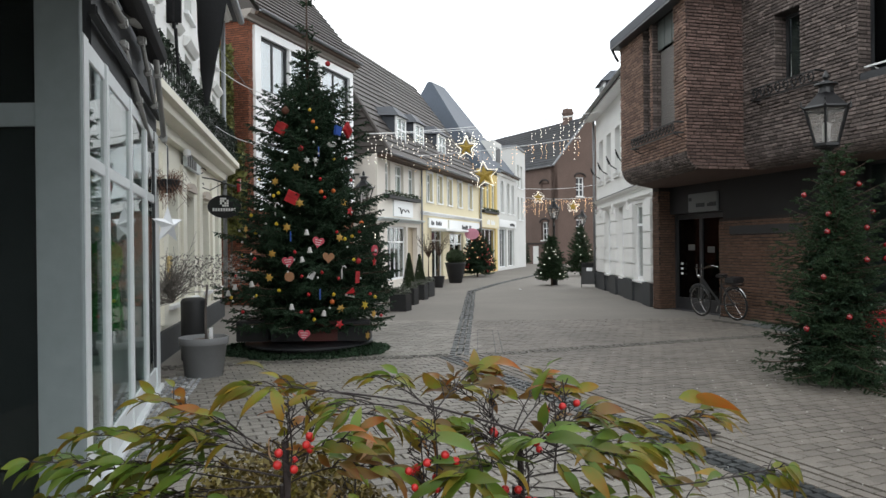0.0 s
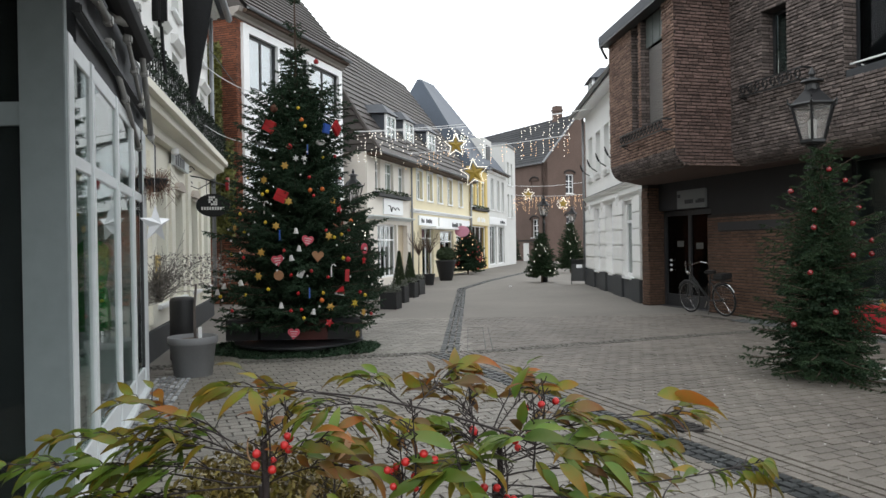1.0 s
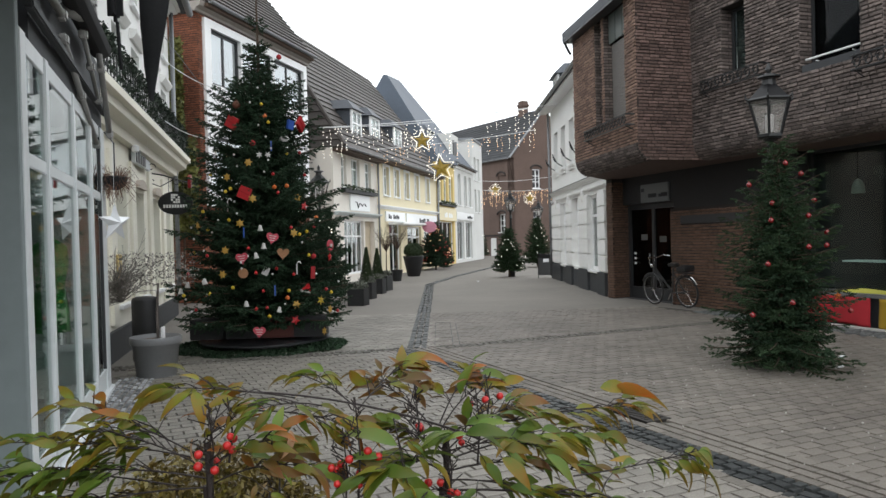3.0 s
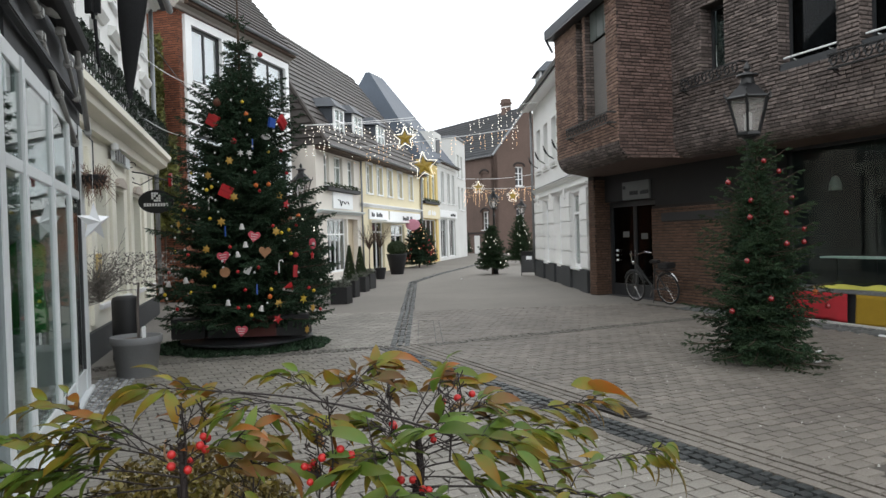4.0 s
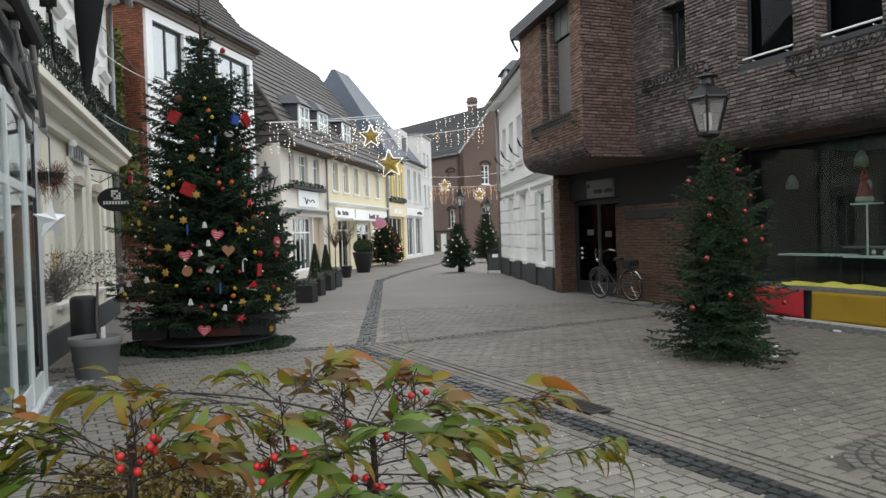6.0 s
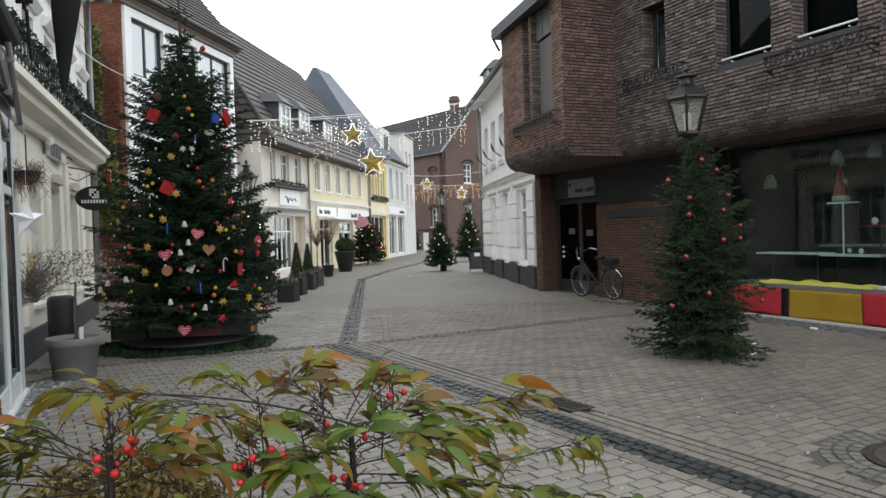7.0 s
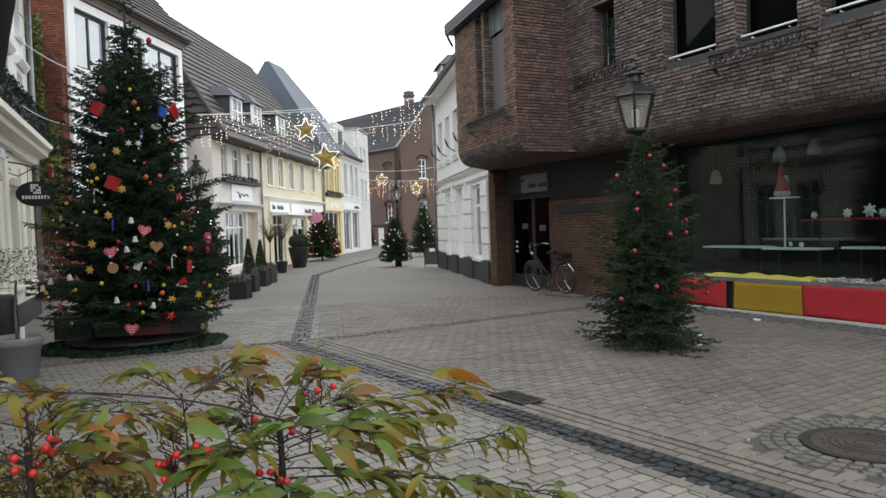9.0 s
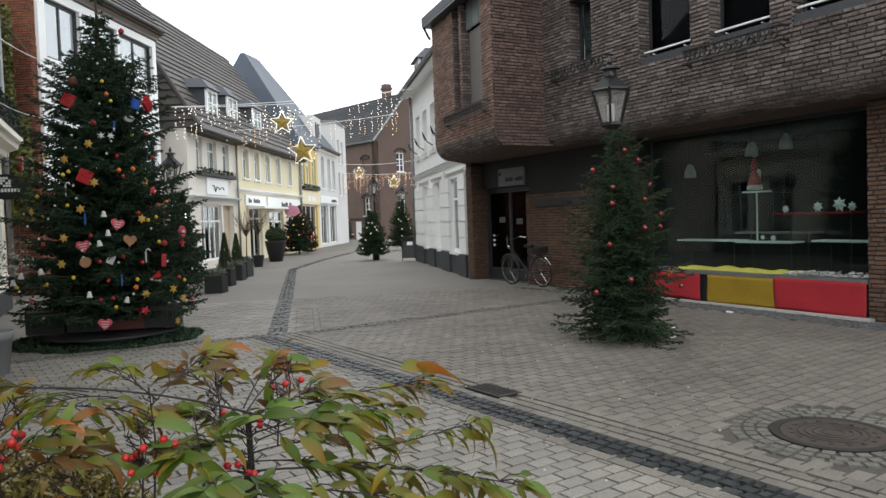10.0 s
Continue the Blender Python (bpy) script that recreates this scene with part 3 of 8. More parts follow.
for x0 in (2.45, 4.0, 5.7, 7.3):
    part("flag_bracket", tube(bmesh.new(), [(x0 + 0.45, 0.0, 4.05), (x0 + 0.3, 0.2, 4.14), (x0 + 0.05, 0.34, 4.27), (x0 - 0.1, 0.42, 4.4)], 0.02, 6), IRON, WH)
    part("flag_socket", tube(bmesh.new(), [(x0 + 0.02, 0.3, 4.16), (x0 + 0.02, 0.38, 4.34)], 0.035, 6), IRON, WH)
roof_rows("roof", WH, (LN - 0.3, 0.42, 6.42), (LW + 0.35, 0.42, 6.42), (LN - 0.3, -3.4, 10.0), (LW + 0.35, -3.4, 10.0), SLATE, 22)
part("roof_core", sweep_profile(bmesh.new(), LN - 0.28, LW + 0.33, [(0.38, 6.38), (-3.4, 9.95), (-7.2, 6.38)]), SLATE, WH)
part("eave_board", boxes((LN - 0.3, LW + 0.35, 0.0, 0.4, 6.34, 6.4)), FRAME, WH)
gutter(WH, LN - 0.3, LW + 0.4, 0.5, 6.44)
downpipe(WH, LW - 0.08, 0.1, 0.1, 6.3)
dormer(WH, 7.9, -0.1, 6.8, 1.1, 0.75, 1.6, SLATE)
dormer(WH, 3.9, -0.5, 7.0, 1.3, 1.0, 1.6, SLATE)
part("chimney", boxes((6.4, 7.2, -2.3, -1.6, 7.6, 8.9), (6.35, 7.25, -2.35, -1.55, 8.9, 9.0), bevel=0.02), PLINTH, WH)

# ---- row of shop houses along the far side ----
ROW_A, ROW_D = (-2.47, 27.2), (0.285, 0.9585)


def row_point(s, back=0.0):
    return (ROW_A[0] + ROW_D[0] * s - ROW_D[1] * back, ROW_A[1] + ROW_D[1] * s + ROW_D[0] * back)


def row_house(s0, s1, label):
    """A house of the row; local x runs from its far end back towards the near end."""
    return thing("shop_house", wall_frame(row_point(s1), row_point(s0)), label, "house", "row of shop houses")


def shell(h, ln, z1, holes, mat, depth=8.0, side=None):
    part("wall", pierced(ln, 0, z1, 0.3, holes), mat, h)
    part("side_wall", boxes((ln - 0.3, ln - 0.003, -depth, -0.3, 0, z1)), side or mat, h)
    part("side_wall", boxes((0.003, 0.3, -depth, -0.3, 0, z1)), side or mat, h)
    room(h, 0.3, ln - 0.3, 0.05, 2.9, 2.2)


def pitched_roof(h, ln, eave, ridge, back, mat, over=0.35, hip0=0.0, hip1=0.0, rows=21):
    zo = eave - 0.2
    core = 0.05
    bm = bmesh.new()
    p = [(0, over - core, zo - core), (ln, over - core, zo - core), (ln - hip1, -back, ridge - core), (hip0, -back, ridge - core), (0, -2 * back, zo - core), (ln, -2 * back, zo - core)]
    v = [bm.verts.new(q) for q in p]
    for f in ((0, 1, 2, 3), (3, 2, 5, 4), (1, 5, 2), (0, 3, 4), (0, 4, 5, 1)):
        bm.faces.new([v[i] for i in f])
    part("roof_core", bm, mat, h)
    r = roof_rows("roof", h, (0, over, zo), (ln, over, zo), (hip0, -back, ridge), (ln - hip1, -back, ridge), mat, rows)
    if hip1:
        roof_rows("roof_hip", h, (ln, over, zo), (ln, -2 * back, zo), (ln - hip1, -back, ridge), (ln - hip1, -back - 0.02, ridge), mat, rows)
        part("hip_ridge", tube(bmesh.new(), [(ln, over, zo + 0.05), (ln - hip1 * 0.5, (over - back) / 2, (zo + ridge) / 2 + 0.05), (ln - hip1, -back, ridge + 0.05)], 0.09, 6), mat, h)
    gutter(h, 0, ln, over + 0.07, zo)
    part("eave_board", boxes((0, ln, 0.0, over, zo - 0.14, zo - 0.05)), WOOD, h, "dark wooden eave")
    return r


GREEN = material("box_leaf_green", (0.035, 0.06, 0.02), 0.7, dark=0.5, grain=20, vary=0.35)


def leaf_clump(name, parent, mat, centre, size, n, leaf=0.03, seed=1, label="", shape="box"):
    """Many small leaves filling a box or a ball."""
    r = np.random.default_rng(seed)
    if shape == "ball":
        d = r.normal(size=(n, 3))
        d /= np.linalg.norm(d, axis=1)[:, None]
        pts = np.array(centre) + d * (r.uniform(0.55, 1.0, (n, 1)) ** 0.35) * np.array(size)
    else:
        pts = np.array(centre) + (r.random((n, 3)) - 0.5) * 2 * np.array(size)
    a, b = r.normal(size=(n, 3)), r.normal(size=(n, 3))
    a /= np.linalg.norm(a, axis=1)[:, None]
    b -= a * np.sum(a * b, axis=1)[:, None]
    b /= np.linalg.norm(b, axis=1)[:, None]
    s = leaf * r.uniform(0.6, 1.3, (n, 1))
    v = np.stack([pts - a * s, pts + b * s * 0.45, pts + a * s, pts - b * s * 0.45], 1).reshape(-1, 3)
    f = [(4 * i, 4 * i + 1, 4 * i + 2, 4 * i + 3) for i in range(n)]
    ob = mesh_part(name, v, f, mat, parent, label)
    ob["kind"] = "stuff"
    return ob


def flower_box(house, x0, x1, z, seed):
    b = part("flower_box", boxes((x0, x1, 0.02, 0.22, z - 0.16, z), bevel=0.01), BLACK_POT, house, "dark flower box with evergreen planting")
    leaf_clump("greenery", b, GREEN, ((x0 + x1) / 2, 0.13, z + 0.04), ((x1 - x0) / 2, 0.14, 0.1), 500, 0.05, seed)


def fascia(house, x0, x1, z0, z1, mat, out=0.08, text=None, tmat=None, seed=1):
    f = part("fascia", boxes((x0, x1, 0, out, z0, z1), bevel=0.008), mat, house)
    if text:
        part("writing", bars(bmesh.new(), text[0], text[1], text[2], text[3], out - 0.002, random.Random(seed), text[4]), tmat or PLINTH, f)
    return f


BOUTIQUE = row_house(0, 5.03, "white plastered shop house with steep brown tiled roof")
L1 = 5.03
up = [(L1 - b, L1 - a, 3.75, 4.95) for a, b in ((0.85, 1.4), (1.95, 2.9), (3.5, 4.3))]
shop = [(L1 - 3.2, L1 - 1.0, 0.3, 2.45), (L1 - 4.6, L1 - 3.35, 0.06, 2.45)]
shell(BOUTIQUE, L1, 5.2, up + shop, OFFWHITE, side=OFFWHITE)
for h in up:
    window(BOUTIQUE, *h, top=0.35, curtain=PALE_ROOM)
window(BOUTIQUE, *shop[0], top=0.55, cols=4, sill=False, bar=0.08)
part("door", boxes((L1 - 4.6, L1 - 3.35, -0.28, -0.22, 0.06, 2.45)), material("sand_door", (0.55, 0.46, 0.33), 0.7), BOUTIQUE, "sand coloured door recess")
pitched_roof(BOUTIQUE, L1, 5.35, 11.3, 4.0, TILE, over=0.5, hip1=2.2)
cornice(BOUTIQUE, 0, L1, 2.62, 0.14, 0.25, GREY_FRAME)
brd = part("sign_board", boxes((L1 - 3.9, L1 - 1.6, 0.0, 0.06, 2.85, 3.5), bevel=0.01), FRAME, BOUTIQUE, "white sign board with dark handwriting stroke")
bm = bmesh.new()
pts = [(L1 - 2.1 - 0.16 * k + 0.03 * math.sin(k * 5), 0.075, 3.12 + 0.13 * math.sin(k * 2.1 + 0.5) * (1.2 if k < 3 else 0.5)) for k in range(9)]
tube(bm, pts, 0.018, 5)
part("writing", bm, DARK_FRAME, brd)
flower_box(BOUTIQUE, L1 - 4.5, L1 - 0.7, 3.68, 11)
dormer(BOUTIQUE, L1 - 3.0, -0.1, 5.75, 1.15, 1.25, 2.2, SLATE)
downpipe(BOUTIQUE, 0.05, 0.1, 0.1, 5.1)

YEL = row_house(5.05, 15.9, "pale yellow plastered shop house with white cornices")
L2 = 10.85
up = [(L2 - (a + 0.45), L2 - (a - 0.35), 3.7, 5.0) for a in (1.3, 2.9, 4.6, 6.5, 8.7)]
shop = [(L2 - 3.45, L2 - 1.6, 0.06, 2.45), (L2 - 7.2, L2 - 4.6, 0.3, 2.3), (L2 - 10.3, L2 - 7.8, 0.3, 2.3)]
shell(YEL, L2, 5.45, up + shop, YELLOW)
for h in up:
    w = window(YEL, *h, top=0.35, curtain=PALE_ROOM)
    part("surround", boxes((h[0] - 0.1, h[0] - 0.002, -0.01, 0.04, h[2] - 0.07, h[3] + 0.12), (h[1] + 0.002, h[1] + 0.1, -0.01, 0.04, h[2] - 0.07, h[3] + 0.12), (h[0] - 0.002, h[1] + 0.002, -0.01, 0.05, h[3] + 0.002, h[3] + 0.14)), FRAME, w)
for h in shop:
    window(YEL, *h, top=0.45, cols=2, sill=False, bar=0.09)
pitched_roof(YEL, L2, 5.45, 11.3, 4.0, TILE, over=0.45)
cornice(YEL, 0, L2, 3.05, 0.16, 0.16, FRAME)
cornice(YEL, 0, L2, 5.2, 0.22, 0.25, OCHRE)
fascia(YEL, L2 - 4.0, L2 - 1.0, 2.5, 2.95, FRAME, text=(L2 - 3.0, L2 - 1.3, 2.62, 2.82, 7), seed=4)
fascia(YEL, 0.3, L2 - 4.3, 2.4, 2.95, FRAME, text=(2.2, 4.2, 2.5, 2.75, 8), seed=5)
aw = part("awning", boxes((L2 - 5.5, L2 - 1.2, 0.08, 0.85, 2.33, 2.45), bevel=0.03), FRAME, YEL, "white half open awning")
oval = part("oval_sign", lathe(bmesh.new(), [(0.36, -0.02), (0.38, 0.0), (0.36, 0.02)], 28), material("pink_sign", (0.62, 0.27, 0.36), 0.6), YEL, "pink oval hanging sign")
oval.matrix_basis = Matrix.Translation((L2 - 5.2, 1.0, 2.25)) @ Matrix.Rotation(radians(90), 4, "Y") @ Matrix.Diagonal((0.75, 1, 1, 1))
for x in (L2 - 0.9, L2 - 4.4):
    dormer(YEL, x, -0.3, 6.0, 1.25, 1.2, 2.2, SLATE)
downpipe(YEL, 0.05, 0.1, 0.1, 5.3)

OCH = row_house(15.92, 20.8, "ochre yellow shop house with flower box")
L3 = 4.88
up = [(0.5, 1.6, 3.9, 5.6), (2.0, 3.0, 3.9, 5.6), (3.4, 4.4, 3.9, 5.6)]
shop = [(0.5, 4.3, 0.2, 2.7)]
shell(OCH, L3, 6.2, up + shop, OCHRE)
for h in up:
    window(OCH, *h, top=0.4, curtain=PALE_ROOM)
window(OCH, *shop[0], cols=3, sill=False)
fascia(OCH, 0.0, L3, 2.75, 3.55, YELLOW, 0.1, (1.2, 3.4, 2.95, 3.25, 8), FRAME, 6)
flower_box(OCH, 0.4, 4.4, 3.8, 12)
# tall slate roof behind the row
bm = bmesh.new()
v = [bm.verts.new(q) for q in [(-5.0, 0.3, 6.6), (4.86, 0.3, 6.2), (4.86, -6.5, 6.2), (-5.0, -6.5, 6.6), (0.1, -3.5, 12.2), (2.9, -3.5, 12.0), (2.9, -3.75, 12.0), (0.1, -3.75, 12.2)]]
for f in ((0, 1, 5, 4), (1, 2, 6, 5), (2, 3, 7, 6), (3, 0, 4, 7), (4, 5, 6, 7), (0, 3, 2, 1)):
    bm.faces.new([v[i] for i in f])
part("roof", bm, material("blue_slate", (0.045, 0.062, 0.088), 0.5, dark=0.8, grain=10, stain=0.6, bump=0.3), OCH, "tall blue grey slate roof")
dormer(OCH, 2.4, -0.9, 7.0, 1.3, 1.3, 1.7, SLATE)
downpipe(OCH, L3 - 0.05, 0.1, 0.1, 6.1)

WHT = row_house(20.82, 27.0, "white plastered shop house with slate roof")
L4 = 6.18
up = [(0.6, 1.5, 3.9, 6.0), (2.2, 3.1, 3.9, 6.0), (4.2, 5.1, 3.9, 6.0)]
shop = [(0.6, 2.8, 0.2, 2.8), (3.4, 5.6, 0.2, 2.8)]
shell(WHT, L4, 6.6, up + shop, GREYWHITE)
# Dark sheets behind the upper panes stand in for unlit rooms.
for h in up + shop:
    window(WHT, *h, cols=2, sill=h[2] > 1, curtain=BLIND if h[2] > 1 else None, bar=0.05)
fascia(WHT, 0.2, L4 - 0.2, 2.9, 3.4, FRAME, 0.08, (0.8, 2.6, 3.02, 3.22, 7), PLINTH, 7)
cornice(WHT, 0, L4, 6.3, 0.25, 0.3, FRAME)
pitched_roof(WHT, L4, 6.75, 9.2, 4.0, SLATE, over=0.3)
bay = part("roof_gable", boxes((3.6, 6.0, -3.0, -0.25, 6.6, 8.6)), GREYWHITE, WHT)
part("gable_window", boxes((4.2, 5.3, -0.26, -0.2, 6.9, 8.2)), DARK_FRAME, WHT)

TALL = row_house(27.02, 31.0, "narrow tall white house with flat roof")
up = [(1.2, 2.0, z, z + 1.7) for z in (3.6, 6.0)] + [(2.6, 3.4, 3.6, 5.3), (2.6, 3.4, 6.0, 7.7)]
shell(TALL, 3.98, 8.9, up, GREYWHITE)
# Here too a dark sheet takes the place of each unlit room.
for h in up:
    window(TALL, *h, curtain=BLIND, bar=0.05)
part("roof", boxes((-0.1, 4.1, -8, 0.1, 8.9, 9.05)), ZINC, TALL)

# ---- brick house at the bend, with a white framed window ----
EAVE = material("weathered_eave_paint", (0.34, 0.31, 0.28), 0.7, dark=0.75, stain=1.2)
BB = thing("brick_house", wall_frame((-3.3, 26.5), (-5.4, 20.3)), "red brick house with large white framed window and tiled roof", "house")
LB = 6.55
holes = [(LB - 2.05, LB - 0.5, 6.15, 7.72), (LB - 4.0, LB - 2.15, 6.15, 7.72), (LB - 6.2, LB - 4.1, 6.15, 7.72), (LB - 6.2, LB - 0.5, 3.0, 4.7)]
part("wall", pierced(LB, 0, 8.2, 0.4, holes), MORTAR, BB)
BB_SIDE = part("side_wall", boxes((LB - 0.4, LB - 0.002, -7, -0.4, 0, 8.2)), MORTAR, BB)
part("side_wall", boxes((0, 0.3, -7, -0.4, 0, 8.2)), BRICK_FAR, BB)
room(BB, 0.3, LB - 0.4, 2.5, 8.0, 2.5, y0=-0.4)
# Pale sheets close behind these panes imitate the sky reflected in them.
for h in holes:
    window(BB, *h, y=-0.02, mat=DARK_FRAME, cols=2, curtain=PALE_ROOM, sill=False, bar=0.08, pane_mat=GLASS_SKY)
part("window_surround", pierced(LB - 0.2, 2.7, 7.95, 0.12, holes, x0=LB - 6.45, y0=0.1), FRAME, BB, "white painted window surround")
pitched_roof(BB, LB, 8.5, 13.2, 3.6, TILE, over=0.36, rows=26)
part("eave_box", sweep_profile(bmesh.new(), -0.1, LB + 0.2, [(0.0, 8.02), (0.08, 8.03), (0.1, 8.1), (0.22, 8.16), (0.26, 8.28), (0.0, 8.28)]), EAVE, BB, "pale grey boxed eave")
part("eave_box", boxes((LB, LB + 0.18, -7, 0.0, 8.08, 8.28)), EAVE, BB)
part("aerial", tube(tube(tube(bmesh.new(), [(2.6, -3.3, 12.8), (2.6, -3.3, 15.0)], 0.025, 5), [(2.1, -3.3, 14.6), (3.2, -3.3, 14.6)], 0.012, 4), [(2.2, -3.3, 14.2), (3.0, -3.3, 14.2)], 0.012, 4), ZINC, BB, "thin metal roof aerial")

# ---- cream house with balcony ledge ----
CB = thing("cream_house", wall_frame((-5.24, 17.2), (-4.02, 10.53)), "cream plastered house with moulded ledge and garlanded railing", "house")
LC = math.hypot(1.22, 6.67)
uph = [(LC - a - 0.38, LC - a + 0.38, 4.0, 5.0) for a in (-0.7, 0.9, 2.45, 4.1, 5.8)] + [(LC - a - 0.38, LC - a + 0.38, 5.75, 6.75) for a in (-0.7, 0.9, 2.45, 4.1, 5.8)]
gnd = [(LC - a - 0.42, LC - a + 0.42, 0.75, 2.55) for a in (0.85, 2.45, 4.3, 5.9)]
part("wall", pierced(LC + 2.35, 0, 3.3, 0.4, gnd), CREAM, CB)
part("upper_wall", pierced(LC + 2.35, 3.3, 7.2, 0.4, uph), WHITE, CB)
part("side_wall", boxes((0, 0.3, -6, -0.4, 0, 7.2)), CREAM, CB)
# Added wall that blocks the sky in the gap from the shop glass.
part("link_wall", boxes((-3.3, 0.0, -0.75, -0.5, 0, 6.8)), BEIGE, CB)
part("back_wall", boxes((0.3, LC + 2.3, -2.6, -2.5, 0, 7.2)), DARK_ROOM, CB)
part("roof", sweep_profile(bmesh.new(), -0.25, LC + 2.4, [(0.42, 7.1), (0.42, 7.22), (-3.2, 10.2), (-6.2, 7.2)]), SLATE, CB)
gutter(CB, -0.3, LC + 2.4, 0.48, 7.12, 0.08)
downpipe(CB, 0.1, 0.1, 0.4, 7.0, 0.05)
for h in uph:
    w = window(CB, *h, y=-0.14, top=0.3, curtain=PALE_ROOM)
    part("hood", sweep_profile(bmesh.new(), h[0] - 0.14, h[1] + 0.14, [(-0.01, h[3] + 0.1), (0.05, h[3] + 0.1), (0.13, h[3] + 0.2), (0.13, h[3] + 0.25), (-0.01, h[3] + 0.28)]), WHITE, w)
for h in gnd:
    w = window(CB, *h, y=-0.18, top=0.4, mat=FRAME, curtain=PALE_ROOM)
    bm = bmesh.new()
    prof = [(0, -0.02)] + [(0.46 * math.cos(a), 0.16 * math.sin(a)) for a in [math.pi * k / 8 for k in range(9)]]
    a = [bm.verts.new(((h[0] + h[1]) / 2 + x, -0.01, h[3] + 0.06 + z)) for x, z in prof[1:]]
    b = [bm.verts.new(((h[0] + h[1]) / 2 + x, 0.07, h[3] + 0.06 + z)) for x, z in prof[1:]]
    for k in range(8):
        bm.faces.new((a[k], a[k + 1], b[k + 1], b[k]))
    bm.faces.new(b), bm.faces.new(a[::-1]), bm.faces.new((a[0], b[0], b[8], a[8]))
    part("arch_stone", bm, BEIGE, w)
for x in (LC - 1.65, LC - 3.4, LC - 5.1, LC - 0.05):
    part("pilaster", boxes((x - 0.18, x + 0.18, -0.01, 0.05, 0.5, 3.0), bevel=0.01), CREAM, CB)
part("plinth", boxes((-0.02, LC + 2.3, -0.02, 0.06, 0, 0.42), bevel=0.006), PLINTH, CB, "dark grey plinth")
cornice(CB, -0.1, LC + 2.3, 3.22, 0.42, 0.42, CREAM, "ledge")
cornice(CB, -0.05, LC + 2.3, 6.95, 0.16, 0.3, WHITE)
LS = thing("white_shop_front", wall_frame((-3.16, 8.28), (-2.04, 4.38)), "white framed shop front with large glass panes", "shop")

# ---- brick house at the end of the street ----
FAR_SLATE = material("dark_weathered_slate", (0.05, 0.052, 0.056), 0.75, dark=0.6, grain=8, stain=0.5, bump=0.3, vary=0.15, spec=0.2)
EB = thing("end_house", wall_frame((9.4, 62), (9.4 - 0.48 * 22, 62 + 0.877 * 22)), "brown brick house with gable and slate roof closing the street", "house")
EB_SIDE = Matrix.Rotation(radians(90), 4, "Z") @ Matrix.Translation((-8.0, 0, 0))
holes = [(0.9, 1.9, 2.1, 3.7), (0.9, 1.9, 5.9, 7.1), (4.6, 5.6, 2.1, 3.7), (4.6, 5.6, 5.9, 7.1)]
part("wall", pierced(22, 0, 8.6, 0.4, holes), BRICK_FAR, EB)
for h in holes:
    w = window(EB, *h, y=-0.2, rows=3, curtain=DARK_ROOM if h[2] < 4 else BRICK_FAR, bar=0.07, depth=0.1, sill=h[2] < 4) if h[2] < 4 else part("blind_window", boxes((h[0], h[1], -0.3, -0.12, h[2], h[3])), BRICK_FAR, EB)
    part("arch", tube(bmesh.new(), [((h[0] + h[1]) / 2 + 0.66 * math.cos(a), 0.02, h[3] - 0.06 + 0.36 * math.sin(a)) for a in [math.pi * k / 8 for k in range(9)]], 0.09, 6), MORTAR, w)
gh = [(5.17 - 0.45, 5.17 + 0.45, z, z + 1.7) for z in (2.2, 5.9)]
g = part("gable_wall", pierced(8.0, 0, 8.6, 0.4, gh), BRICK_FAR, EB)
g.matrix_basis = EB_SIDE
for h in gh:
    window(EB, *h, rows=3, cols=2, curtain=DARK_ROOM, bar=0.08, depth=0.15).matrix_basis = EB_SIDE
    part("arch", tube(bmesh.new(), [(5.17 + 0.62 * math.cos(a), 0.02, h[3] + 0.02 + 0.34 * math.sin(a)) for a in [math.pi * k / 8 for k in range(9)]], 0.09, 6), MORTAR, EB).matrix_basis = EB_SIDE
bm = bmesh.new()
a = [bm.verts.new(q) for q in [(8.0, 0.0, 8.6), (0, 0.0, 8.6), (4.0, 0.0, 13.0)]]
b = [bm.verts.new(q) for q in [(8.0, -0.4, 8.6), (0, -0.4, 8.6), (4.0, -0.4, 13.0)]]
bm.faces.new(a), bm.faces.new(b[::-1])
for i in range(3):
    bm.faces.new((a[i], b[i], b[(i + 1) % 3], a[(i + 1) % 3]))
part("gable_end", bm, BRICK_FAR, EB).matrix_basis = EB_SIDE
roof_rows("roof", EB, (0.0, 0.2, 8.5), (22, 0.2, 8.5), (0.0, -4.0, 13.1), (22, -4.0, 13.1), FAR_SLATE, 18)
part("roof_core", sweep_profile(bmesh.new(), 0.42, 22, [(0.15, 8.45), (-4.0, 13.0), (-8.0, 8.6)]), FAR_SLATE, EB)
part("verge", tube(bmesh.new(), [(8.15, 0.06, 8.5), (6.1, 0.06, 10.8), (4.0, 0.06, 13.15)], 0.09, 6), ZINC, EB).matrix_basis = EB_SIDE
gutter(EB, 0, 22, 0.3, 8.5, 0.1)
part("door", boxes((2.3, 3.1, 0.0, 0.06, 0, 1.6), bevel=0.02), GREYWHITE, EB, "pale low door")
part("string_course", boxes((0.01, 22, 0.0, 0.07, 1.75, 1.9)), MORTAR, EB)
part("chimney", boxes((2.7, 3.4, -4.3, -3.6, 12.4, 14.2), (2.62, 3.48, -4.38, -3.52, 13.7, 13.9), bevel=0.03), BRICK_FAR, EB)

# ---- white shop front: posts, transoms, panes, folded awning ----
LL = math.hypot(1.12, 3.9)
POSTS = [(-0.02, 0.3), (0.99, 1.09), (2.02, 2.12), (3.18, 3.29), (LL - 0.16, LL)]
